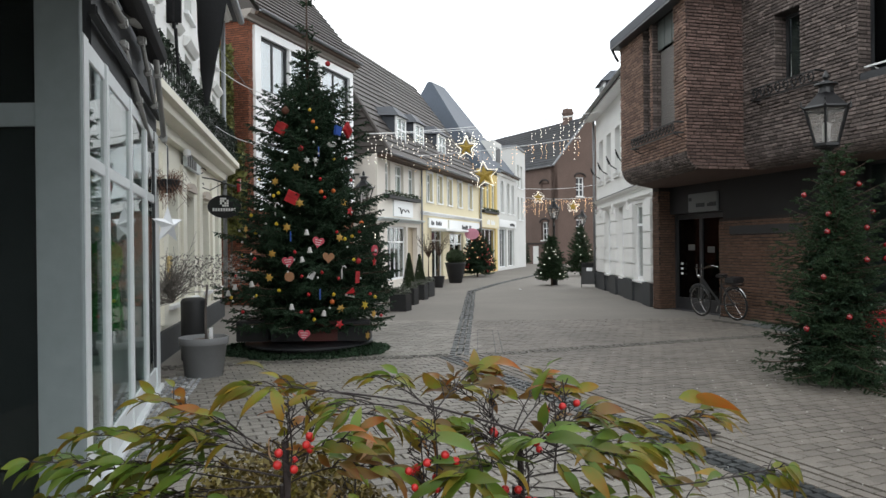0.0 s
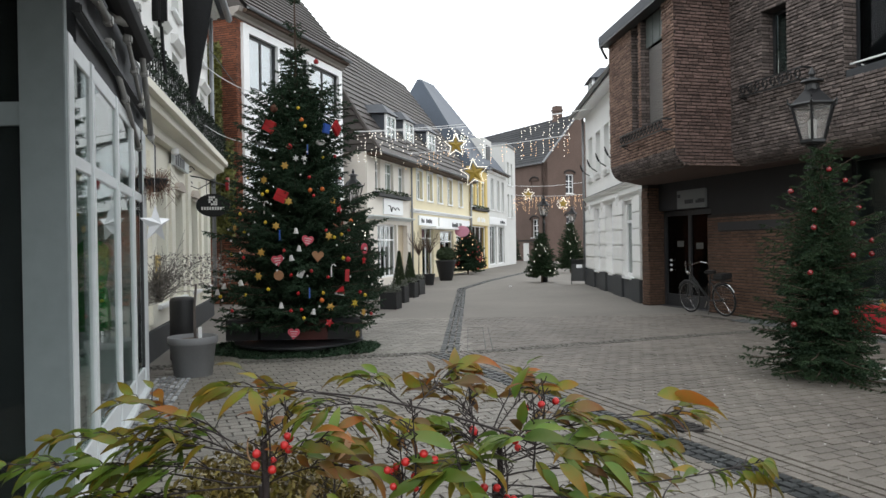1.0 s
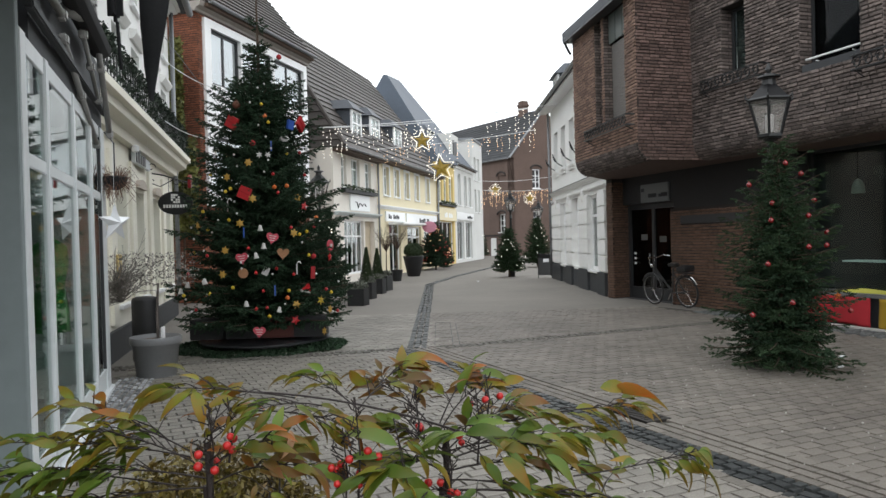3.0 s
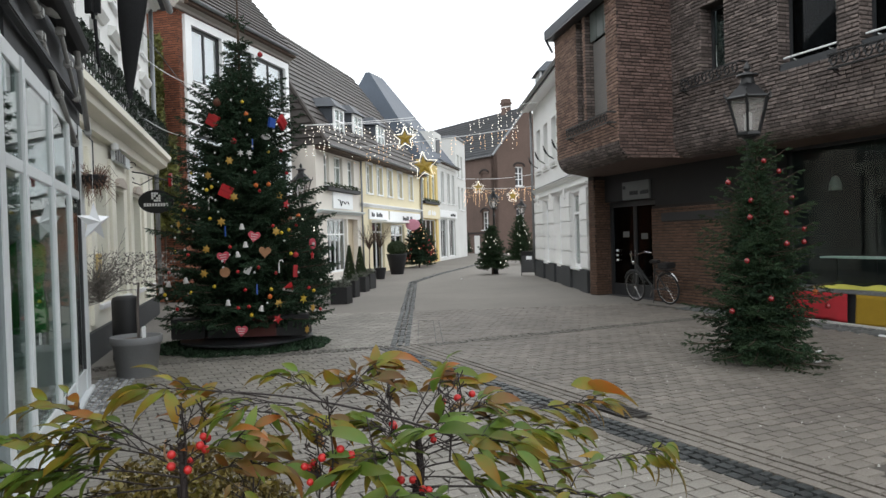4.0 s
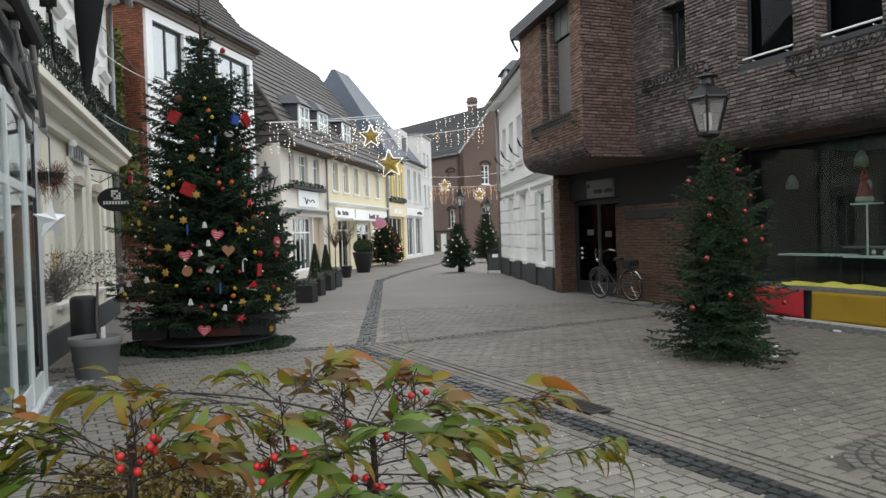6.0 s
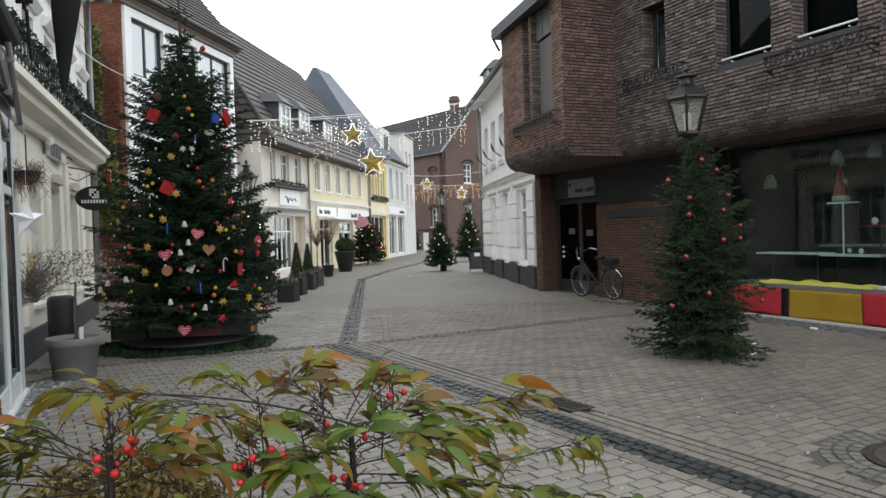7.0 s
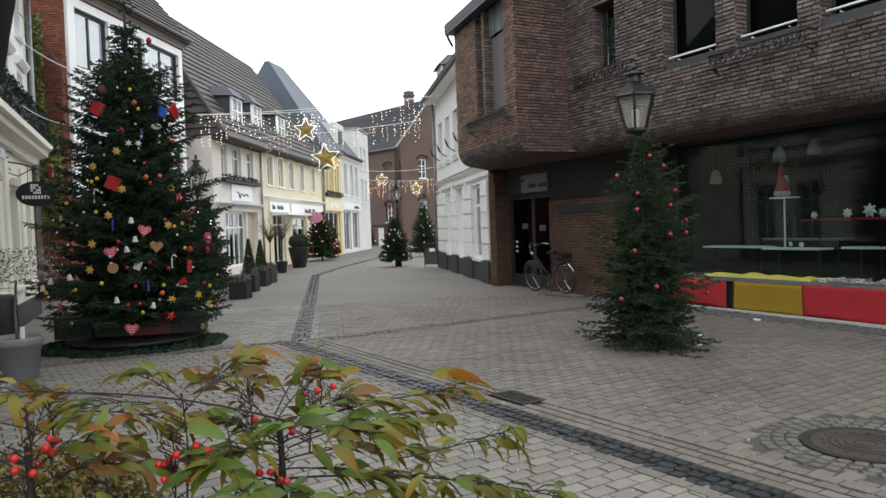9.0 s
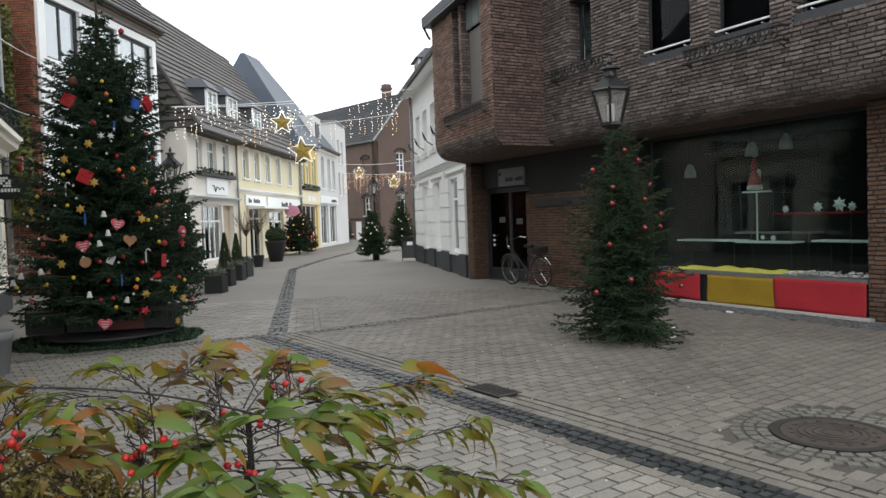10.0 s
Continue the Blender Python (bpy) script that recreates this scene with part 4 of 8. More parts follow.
for a, b in POSTS:
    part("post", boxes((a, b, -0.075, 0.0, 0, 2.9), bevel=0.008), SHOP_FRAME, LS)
    part("gasket", boxes((a - 0.025 if a > 0 else b, a if a > 0 else b + 0.025, -0.06, -0.006, 0.3, 2.9)), DARK_FRAME, LS)
for (_, a), (b, _) in zip(POSTS, POSTS[1:]):
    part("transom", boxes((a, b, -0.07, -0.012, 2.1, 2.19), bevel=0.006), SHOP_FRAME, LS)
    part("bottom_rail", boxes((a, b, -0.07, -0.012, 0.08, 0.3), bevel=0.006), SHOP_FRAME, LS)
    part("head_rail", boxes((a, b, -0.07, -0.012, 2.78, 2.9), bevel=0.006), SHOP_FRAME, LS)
    for z0, z1 in ((0.3, 2.1), (2.19, 2.78)):
        p = part("pane", boxes((a, b, -0.03, -0.022, z0, z1)), GLASS_SHOP, LS)
        p.visible_shadow = False
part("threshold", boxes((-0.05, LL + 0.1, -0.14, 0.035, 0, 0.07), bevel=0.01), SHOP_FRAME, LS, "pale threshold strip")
part("side_return", boxes((-0.02, 0.3, -0.9, -0.14, 0, 2.9)), FRAME, LS)
# Strip coloured dark for the awning's mechanism and the shadows around it.
part("fascia", boxes((-0.02, LL - 0.35, -0.4, -0.02, 2.9, 3.6)), PLINTH, LS, "wall strip coloured dark as shade behind the awning")
part("upper_wall", boxes((-0.02, LL + 5, -0.4, -0.02, 3.6, 7.0)), WHITE, LS)
part("interior_wall", boxes((0.3, LL - 0.72, -2.6, -2.5, 0, 2.9), (0.3, LL - 0.72, -2.5, -0.14, -0.01, 0.03), (0.3, LL - 0.72, -2.5, -0.14, 2.88, 2.9)), material("grey_shop_room", (0.17, 0.18, 0.18), 0.9, dark=0.6, grain=3, stain=0.8, bump=0), LS)
part("display_cloth", lathe(bmesh.new(), [(0.2, 0.82), (0.16, 1.0), (0.12, 1.25), (0.17, 1.5), (0.15, 1.62), (0.05, 1.7), (0.03, 1.76)], 18, (1.15, -0.38)), material("green_cloth", (0.06, 0.5, 0.09), 0.8), LS, "bright green garment on display", True)
part("display_bag", boxes((1.4, 1.8, -0.9, -0.5, 0.5, 1.3), bevel=0.08), BLACK_POT, LS)
# porch return facing up the street
RET = thing("shop_porch", pose(-2.04, 4.36, 0), "pale grey panelled porch side with dark glass door", "porch")
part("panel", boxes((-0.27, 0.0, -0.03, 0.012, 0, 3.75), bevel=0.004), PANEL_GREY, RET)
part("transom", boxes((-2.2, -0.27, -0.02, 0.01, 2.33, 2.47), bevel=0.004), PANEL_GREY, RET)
part("pane", boxes((-2.2, -0.25, 0.0, 0.008, 0, 2.33)), GLASS, RET)
part("pane", boxes((-2.2, -0.25, 0.0, 0.008, 2.47, 3.75)), GLASS, RET)
# Near-black sheet behind the panes imitates a dark inside.
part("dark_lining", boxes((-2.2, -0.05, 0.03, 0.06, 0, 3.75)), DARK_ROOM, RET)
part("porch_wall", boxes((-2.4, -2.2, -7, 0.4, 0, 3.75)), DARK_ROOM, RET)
# Unseen slab above the porch, added to shade the panel below.
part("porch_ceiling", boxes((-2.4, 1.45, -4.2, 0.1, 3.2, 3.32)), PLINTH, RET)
# awning folded against the wall
AW = thing("folded_awning", LS.matrix_world.copy(), "grey folded arm awning with dark fabric roll", "awning")
AW_GREY = material("awning_metal", (0.36, 0.36, 0.345), 0.45, 0.1, dark=0.7, stain=2)
AW_CLOTH = material("charcoal_awning_cloth", (0.012, 0.0125, 0.014), 0.9, dark=0.7, stain=2)
part("cassette", tube(bmesh.new(), [(1.2, 0.12, 3.5), (LL + 3, 0.12, 3.5)], 0.1, 10), AW_CLOTH, AW, smooth=True)
part("back_bar", boxes((0.1, LL - 0.1, 0.0, 0.06, 3.04, 3.1), bevel=0.01), PLINTH, AW)
INV = LS.matrix_world.inverted()
for pa, pb, r in (((-2.35, 5.6, 3.18), (-3.07, 7.9, 2.67), 0.026), ((-2.46, 6.4, 3.73), (-3.02, 8.1, 2.8), 0.028), ((-2.46, 6.2, 3.38), (-2.84, 7.4, 3.05), 0.02), ((-2.3, 5.5, 3.3), (-2.1, 4.6, 3.4), 0.03), ((-2.4, 6.1, 3.6), (-2.2, 5.2, 3.62), 0.03)):
    pa, pb = INV @ Vector(pa), INV @ Vector(pb)
    arm = part("arm", tube(bmesh.new(), [pa, pa.lerp(pb, 0.5), pb], r, 8), AW_GREY, AW, smooth=True)
    for u in (0.02, 0.45, 0.97):
        c = pa.lerp(pb, u)
        part("joint", boxes((c.x - 0.05, c.x + 0.05, c.y - 0.035, c.y + 0.035, c.z - 0.04, c.z + 0.04), bevel=0.015), AW_GREY, arm)
part("gearbox", tube(bmesh.new(), [INV @ Vector((-2.36, 5.7, 3.42)), INV @ Vector((-2.38, 6.1, 3.48))], 0.06, 10), AW_GREY, AW, smooth=True)
# dark furled cloth hanging from the awning's front
bm = bmesh.new()
prof = [(0.12, 3.7), (0.1, 3.3), (0.07, 3.05), (0.042, 2.8), (0.012, 2.57)]
rings = []
for i, (r, z) in enumerate(prof):
    rings.append([bm.verts.new((-1.51 + r * math.cos(t) * (1 + 0.3 * math.sin(3 * t + i)) + 0.03 * (z - 2.56), 5.0 + r * 0.5 * math.sin(t), z)) for t in [2 * math.pi * k / 18 for k in range(18)]])
for r0, r1 in zip(rings, rings[1:]):
    for k in range(18):
        bm.faces.new((r0[k], r1[k], r1[(k + 1) % 18], r0[(k + 1) % 18]))
bm.faces.new(rings[-1])
FLAG = thing("furled_cloth", Matrix.Identity(4), "dark furled cloth hanging point down from the awning", "cloth")
part("cloth", bm, AW_CLOTH, FLAG, smooth=True)
part("cloth", boxes((-1.78, -1.68, 4.95, 5.05, 3.1, 3.7), bevel=0.04), AW_CLOTH, FLAG)
part("cord", tube(bmesh.new(), [(-1.72, 5.0, 3.1), (-1.71, 5.0, 2.9), (-1.7, 5.0, 2.78)], 0.012, 5), AW_CLOTH, FLAG)
part("rod", tube(bmesh.new(), [(-2.3, 5.2, 3.66), (-1.2, 4.9, 3.72)], 0.03, 6), AW_GREY, FLAG)


def star_mesh(points, ro, ri, depth, ridge=True):
    """A star standing in the local xz plane, swollen to both sides."""
    bm = bmesh.new()
    rim = []
    for k in range(points * 2):
        a, r = math.pi / 2 + math.pi * k / points, ro if k % 2 == 0 else ri
        rim.append(bm.verts.new((r * math.cos(a), 0, r * math.sin(a))))
    f, b = bm.verts.new((0, -depth, 0)), bm.verts.new((0, depth, 0))
    for k in range(points * 2):
        bm.faces.new((rim[k], rim[(k + 1) % len(rim)], f))
        bm.faces.new((rim[(k + 1) % len(rim)], rim[k], b))
    return bm


PAPER = material("white_paper", (0.8, 0.81, 0.83), 0.7, dark=0.9, grain=10, bump=0.02)
for x, y, z, r, rot in ((-2.72, 7.4, 1.84, 0.2, 62),):
    st = tagged(part("paper_star", star_mesh(5, r, r * 0.42, 0.09), PAPER), "white folded paper star hanging on the shop front", "star", "paper stars")
    st.matrix_world = pose(x, y, z, 0, 0, rot)
    cord = part("cord", tube(bmesh.new(), [(0, 0, r * 0.95), (0, 0, 2.88 - z)], 0.0015, 4), PAPER, st)
# dried hanging basket
HB = thing("hanging_basket", pose(-3.02, 8.2, 2.25), "dried brown plant in a hanging basket on the corner", "plant")
DRY = material("dried_stems", (0.20, 0.11, 0.075), 0.9, dark=0.5, vary=0.3)
rng = random.Random(5)
bm = bmesh.new()
for k in range(150):
    a, r = rng.uniform(0, 6.28), rng.uniform(0.05, 0.2)
    p0 = Vector((0.06 * math.cos(a), 0.06 * math.sin(a), 0.1))
    p1 = Vector((r * math.cos(a), r * math.sin(a), rng.uniform(-0.1, 0.25)))
    p2 = p1 + Vector((rng.gauss(0, 0.06), rng.gauss(0, 0.06), rng.uniform(-0.16, 0.08)))
    tube(bm, [p0, p1, p2], 0.004, 3, 0.5, False)
part("dried_stem", bm, DRY, HB)["kind"] = "stuff"
part("basket", lathe(bmesh.new(), [(0.03, -0.02), (0.1, 0.02), (0.14, 0.12), (0.13, 0.13)], 14), BLACK_POT, HB)
part("hook", tube(bmesh.new(), [(0, 0, 0.12), (0, 0, 0.5), (-0.1, 0.0, 0.62)], 0.008, 5), IRON, HB)

# ---- cream house: railing with garland, sign letters, hanging oval sign ----
RAIL = thing("balcony_railing", CB.matrix_world.copy(), "black iron railing wound with a dark evergreen garland", "railing")
bm = bmesh.new()
for z in (3.72, 4.18):
    part("rail", tube(bmesh.new(), [(0.1, 0.34, z), (LC + 2.2, 0.34, z)], 0.018, 6), IRON, RAIL)
x = 0.15
while x < LC + 2.2:
    part("baluster", tube(bmesh.new(), [(x, 0.34, 3.64), (x, 0.34, 4.19)], 0.011, 4), IRON, RAIL)
    bmr = bmesh.new()
    tube(bmr, [(x + 0.09 + 0.07 * math.cos(t), 0.34, 3.95 + 0.16 * math.sin(t)) for t in [2 * math.pi * k / 10 for k in range(11)]], 0.01, 4, cap=False)
    part("scroll", bmr, IRON, RAIL)
    x += 0.19
GARLAND = material("dark_garland", (0.02, 0.035, 0.02), 0.8, dark=0.5, vary=0.3)
leaf_clump("garland", RAIL, GARLAND, ((LC + 2.2) / 2, 0.36, 4.16), ((LC + 2.0) / 2, 0.06, 0.07), 1700, 0.035, 21, "evergreen garland")
leaf_clump("garland", RAIL, GARLAND, ((LC + 2.2) / 2, 0.37, 3.9), ((LC + 2.0) / 2, 0.04, 0.2), 800, 0.04, 22)
SGN = thing("letter_sign", CB.matrix_world.copy(), "dark letter sign mounted on the cream wall", "sign")
part("board", boxes((LC - 3.05, LC - 1.55, 0.04, 0.1, 2.98, 3.16), bevel=0.008), GREY_FRAME, SGN)
part("writing", bars(bmesh.new(), LC - 3.0, LC - 1.6, 3.0, 3.22, 0.1, random.Random(2), 6), IRON, SGN)
part("spotlight", lathe(bmesh.new(), [(0.02, 0), (0.06, 0.02), (0.06, 0.1), (0.02, 0.12)], 12), FRAME, SGN).matrix_basis = pose(LC - 1.35, 0.14, 3.12)
HS = thing("hanging_sign", wall_frame((-4.76, 14.15), (-3.76, 14.32)) @ Matrix.Translation((0, 0, 0.07)), "black oval hanging sign with pale lettering on iron bracket", "sign")
bm = bmesh.new()
a = [bm.verts.new((0.52 + 0.32 * math.cos(t), -0.025, 2.36 + 0.225 * math.sin(t))) for t in [2 * math.pi * k / 32 for k in range(32)]]
b = [bm.verts.new((0.52 + 0.32 * math.cos(t), 0.025, 2.36 + 0.225 * math.sin(t))) for t in [2 * math.pi * k / 32 for k in range(32)]]
bm.faces.new(a), bm.faces.new(b[::-1])
for k in range(32):
    bm.faces.new((a[k], b[k], b[(k + 1) % 32], a[(k + 1) % 32]))
part("board", bm, BLACK_GLOSS, HS)
SIGN_INK = material("pale_sign_ink", (0.72, 0.72, 0.7), 0.6)
bm = bmesh.new()
for k in range(9):
    box(bm, 0.3 + k * 0.05, 0.335 + k * 0.05, -0.031, -0.0255, 2.27, 2.33)
part("writing", bm, SIGN_INK, HS)
bm = bmesh.new()
for i in range(4):
    for j in range(4):
        if (i * 3 + j * 5) % 4:
            box(bm, 0.44 + i * 0.042, 0.476 + i * 0.042, -0.031, -0.0255, 2.36 + j * 0.045, 2.398 + j * 0.045)
part("emblem", bm, SIGN_INK, HS)
bm = bmesh.new()
tube(bm, [(0, 0, 2.75), (0, 0, 3.32)], 0.012, 5)
tube(bm, [(0, 0, 2.95), (0.3, 0, 2.9), (0.6, 0, 2.8), (0.9, 0, 2.72)], 0.014, 5)
tube(bm, [(0, 0, 2.78), (0.25, 0, 2.68), (0.5, 0, 2.82)], 0.01, 5)
for cx, cz, r in ((0.1, 3.25, 0.08), (0.1, 3.05, 0.08), (0.08, 2.78, 0.06), (0.55, 2.75, 0.07)):
    tube(bm, [(cx + r * math.cos(t) * (1 - t / 9), 0, cz + r * math.sin(t) * (1 - t / 9)) for t in [0.5 * k for k in range(12)]], 0.009, 4)
tube(bm, [(0.4, 0, 2.85), (0.4, 0, 2.56)], 0.006, 4)
tube(bm, [(0.66, 0, 2.78), (0.66, 0, 2.54)], 0.006, 4)
part("bracket", bm, IRON, HS)
NB = tagged(part("notice_board", boxes((LC - 0.3, LC - 0.02, 0.06, 0.09, 0.9, 1.5), bevel=0.01), OCHRE), "small framed menu notice on the cream wall", "notice")
NB.matrix_world = CB.matrix_world.copy()
# ivy between the houses
IVY = thing("ivy", pose(-5.85, 19.85, 0), "autumn green ivy climbing the brick corner", "plant")
IVY_LEAF = material("ivy_leaf", (0.16, 0.17, 0.04), 0.6, dark=0.45, grain=6, stain=1.2, vary=0.4)
leaf_clump("leaves", IVY, IVY_LEAF, (-0.05, 0.0, 4.6), (0.17, 0.12, 2.6), 3200, 0.09, 31)
leaf_clump("leaves", IVY, IVY_LEAF, (0.2, -0.1, 3.2), (0.28, 0.15, 1.3), 1400, 0.09, 32)
part("stem", tube(bmesh.new(), [(0, 0.1, 0), (0.05, 0.1, 3), (-0.05, 0.12, 7)], 0.04, 6, 0.4), WOOD, IVY)
CAB = tagged(part("cable", tube(bmesh.new(), [(-5.1, 16.5, 6.3), (-4.7, 17.9, 5.5), (-4.35, 18.9, 5.0)], 0.012, 4), ZINC), "thin pale cable slung between the houses", "cable")
CAB2 = tagged(part("cable", tube(bmesh.new(), [(-4.5, 18.5, 4.5), (-4.2, 19.2, 4.15), (-3.9, 19.6, 4.0)], 0.012, 4), ZINC), "thin pale cable slung between the houses", "cable")

# ---- fir trees ----
NEEDLE = material("fir_needles", (0.029, 0.058, 0.030), 0.68, dark=0.48, grain=8, stain=1.4, bump=0, vary=0.3, spec=0.2)
NEEDLE_LIGHT = material("spruce_needles", (0.040, 0.070, 0.034), 0.7, dark=0.45, grain=8, stain=1.4, bump=0, vary=0.35, spec=0.12)
BARK = material("fir_bark", (0.075, 0.05, 0.035), 0.9, dark=0.6, grain=20, bump=0.5)


def fir(tree, height, outline, levels, per, seed, mat, low=0.15, needle=0.03, step=0.055, droop=0.25, count=10, width=0.006, twig=0.3, sparse=False, wild=0.0, stem=True):
    """Trunk, limbs in whorls and a crown of needled twigs. outline gives (height, radius) pairs."""
    r = np.random.default_rng(seed)
    oz, orr = [o[0] for o in outline], [o[1] for o in outline]
    bm = bmesh.new()
    tube(bm, [(0, 0, 0), (0.01, 0, height * 0.5), (0, 0, height)], 0.02 + height * 0.011, 8, 0.12)
    if stem:
        part("trunk", bm, BARK, tree)
    P, D, Lg, limbs = [], [], [], bmesh.new()
    for lv in range(levels):
        if sparse and (lv + 0.5) / levels > 0.84 and lv % 2:
            continue
        z = low + (height - low) * (lv + 0.5) / levels
        R = float(np.interp(z, oz, orr))
        n = max(4, int(per * (0.5 + 0.5 * R / max(orr)))) if not (sparse and z > 0.84 * height) else 5
        a0 = r.uniform(0, 6.28)
        for b in range(n):
            a = a0 + 2 * math.pi * b / n + r.normal(0, 0.14)
            ln = R * r.uniform(0.8 - wild, 1.1 + wild)
            if ln < 0.04:
                continue
            zb = z + r.normal(0, 0.05) + 0.08 * ln
            rise = 0.5 * (z / height) - droop * (1 - z / height)
            s = np.linspace(0.12, 1, max(3, int(ln / step)))
            dirv = np.array([math.cos(a), math.sin(a), 0])
            side = np.array([-math.sin(a), math.cos(a), 0])
            line = dirv * (s[:, None] * ln) + np.array([0, 0, 1]) * (zb + rise * ln * s + 0.12 * ln * s ** 3)[:, None]
            tube(limbs, [line[0], line[len(line) // 2], line[-1]], 0.006 + 0.006 * ln, 4, 0.3, False)
            for i in range(len(s)):
                tl = twig * ln ** 0.5 * (1.05 - s[i]) ** 0.7 * r.uniform(0.7, 1.2) + (0.02 if sparse and z > 0.8 * height else 0.05)
                for sg in (-1, 1):
                    d = dirv * 0.65 + side * sg * r.uniform(0.6, 1.0) + np.array([0, 0, r.normal(-0.12, 0.22)])
                    P.append(line[i]), D.append(d / np.linalg.norm(d)), Lg.append(tl)
            P.append(line[-1]), D.append(dirv + np.array([0, 0, 0.15])), Lg.append(0.08)
    part("branchwork", limbs, BARK, tree)["kind"] = "stuff"
    P, D, Lg = np.array(P), np.array(D), np.array(Lg)
    D /= np.linalg.norm(D, axis=1)[:, None]
    # each twig carries needles all round, closer where the twig is short
    reps = np.maximum(3, (count * Lg / 0.15).astype(int))
    idx = np.repeat(np.arange(len(P)), reps)
    m = len(idx)
    f = r.random(m)
    base = P[idx] + D[idx] * (f * Lg[idx])[:, None] + np.array([0, 0, -1.0]) * (0.25 * (f * Lg[idx]) ** 2)[:, None]
    rad = r.normal(size=(m, 3))
    rad -= D[idx] * np.sum(rad * D[idx], axis=1)[:, None]
    rad /= np.linalg.norm(rad, axis=1)[:, None]
    nd = D[idx] * 0.75 + rad * 0.66
    nl = needle * r.uniform(0.7, 1.25, (m, 1))
    perp = np.cross(nd, r.normal(size=(m, 3)))
    perp /= np.linalg.norm(perp, axis=1)[:, None]
    v = np.stack([base - perp * width, base + perp * width, base + nd * nl], 1).reshape(-1, 3)
    me = bpy.data.meshes.new("crown")
    me.vertices.add(len(v))
    me.vertices.foreach_set("co", v.astype(np.float32).ravel())
    me.loops.add(3 * m)
    me.loops.foreach_set("vertex_index", np.arange(3 * m, dtype=np.int32))
    me.polygons.add(m)
    me.polygons.foreach_set("loop_start", np.arange(0, 3 * m, 3, dtype=np.int32))
    me.update(calc_edges=True)
    me.materials.append(mat)
    ob = new("crown", me)
    ob.parent = tree
    ob["kind"] = "stuff"
    return ob


BIG_X, BIG_Y = -2.03, 11.3
BIG_OUT = [(0.2, 1.08), (0.5, 1.24), (0.9, 1.26), (1.6, 1.14), (2.56, 0.86), (3.2, 0.74), (3.7, 0.63), (3.88, 0.46), (4.06, 0.22), (4.4, 0.16), (5.45, 0.04)]
BIG = thing("christmas_tree", pose(BIG_X, BIG_Y, 0.12), "tall dark green christmas tree hung with hearts, stars and baubles", "tree")
fir(BIG, 5.35, [(z - 0.12, r) for z, r in BIG_OUT], 25, 22, 7, NEEDLE, low=0.26, needle=0.034, step=0.06, count=30, width=0.0085, droop=0.22, sparse=True, wild=0.1)
fir(BIG, 4.0, [(z - 0.12, r * 0.62) for z, r in BIG_OUT if z < 4.1], 22, 14, 8, NEEDLE, low=0.3, needle=0.05, step=0.07, count=14, width=0.014, droop=0.25, stem=False)
SKIRT = thing("fir_branches", pose(BIG_X, BIG_Y, 0), "cut fir branches laid round the foot of the tree", "branches", kind="stuff")
r = np.random.default_rng(12)
for k, (x, y, sx, sy, sz) in enumerate(((-0.75, -0.5, 0.45, 0.35, 0.07), (-0.25, -0.85, 0.5, 0.3, 0.06), (0.3, -0.8, 0.45, 0.32, 0.06), (0.8, -0.45, 0.42, 0.4, 0.09), (0.95, -0.1, 0.3, 0.5, 0.07), (-1.05, 0.0, 0.3, 0.5, 0.08), (0.0, -0.4, 0.6, 0.5, 0.09))):
    leaf_clump("needles", SKIRT, NEEDLE, (x, y, sz * 0.6), (sx, sy, sz * 0.6), 900, 0.04, 41 + k, shape="ball")
PED = thing("tree_stand", pose(BIG_X, BIG_Y, 0), "dark wooden crate stand with round base board", "stand")
part("base_board", lathe(bmesh.new(), [(0.97, 0.13), (0.98, 0.135), (0.98, 0.155), (0.9, 0.16)], 40), DARK_FRAME, PED, "flat dark base plate")
part("base_block", lathe(bmesh.new(), [(0.75, 0.0), (0.8, 0.02), (0.8, 0.13)], 24), BLACK_POT, PED)
for x in (-0.78, -0.26, 0.26, 0.74):
    c = part("crate", boxes((x - 0.24, x + 0.24, -0.45, -0.1, 0.2, 0.5), bevel=0.01), material("reddish_crate", (0.10, 0.028, 0.022), 0.7, dark=0.6) if x > 0.2 and x < 0.3 else BLACK_POT, PED)
part("rear_block", boxes((-0.7, 0.7, -0.15, 0.6, 0.2, 0.6)), BLACK_POT, PED)


def on_tree(x, z, out=0.02):
    R = float(np.interp(z, [o[0] for o in BIG_OUT], [o[1] for o in BIG_OUT]))
    y = -math.sqrt(max(0.02, R * R - x * x)) - out
    return pose(BIG_X + x, BIG_Y + y, z, 0, 0, math.degrees(math.atan2(x, -y)))


def flat_shape(pts, depth, mat, name):
    bm = bmesh.new()
    a = [bm.verts.new((x, -depth, z)) for x, z in pts]
    b = [bm.verts.new((x, depth, z)) for x, z in pts]
    bm.faces.new(a), bm.faces.new(b[::-1])
    for k in range(len(pts)):
        bm.faces.new((a[k], b[k], b[(k + 1) % len(pts)], a[(k + 1) % len(pts)]))
    return part(name, bm, mat)


def colour(name, rgb, rough=0.45, metal=0.0):
    return material(name, tuple(0.68 * c for c in rgb), rough, metal, dark=0.8, grain=25, stain=6, bump=0.04)


ORN_RED, ORN_DEEP = colour("ornament_red", (0.50, 0.02, 0.025), 0.3), colour("red_felt", (0.42, 0.03, 0.035), 0.9)
ORN_YELLOW, ORN_ORANGE = colour("ornament_yellow", (0.72, 0.52, 0.03)), colour("ornament_orange", (0.70, 0.17, 0.03))
ORN_GOLD, ORN_WHITE = colour("ornament_gold", (0.55, 0.33, 0.06), 0.5), colour("ornament_white", (0.72, 0.70, 0.68), 0.6)
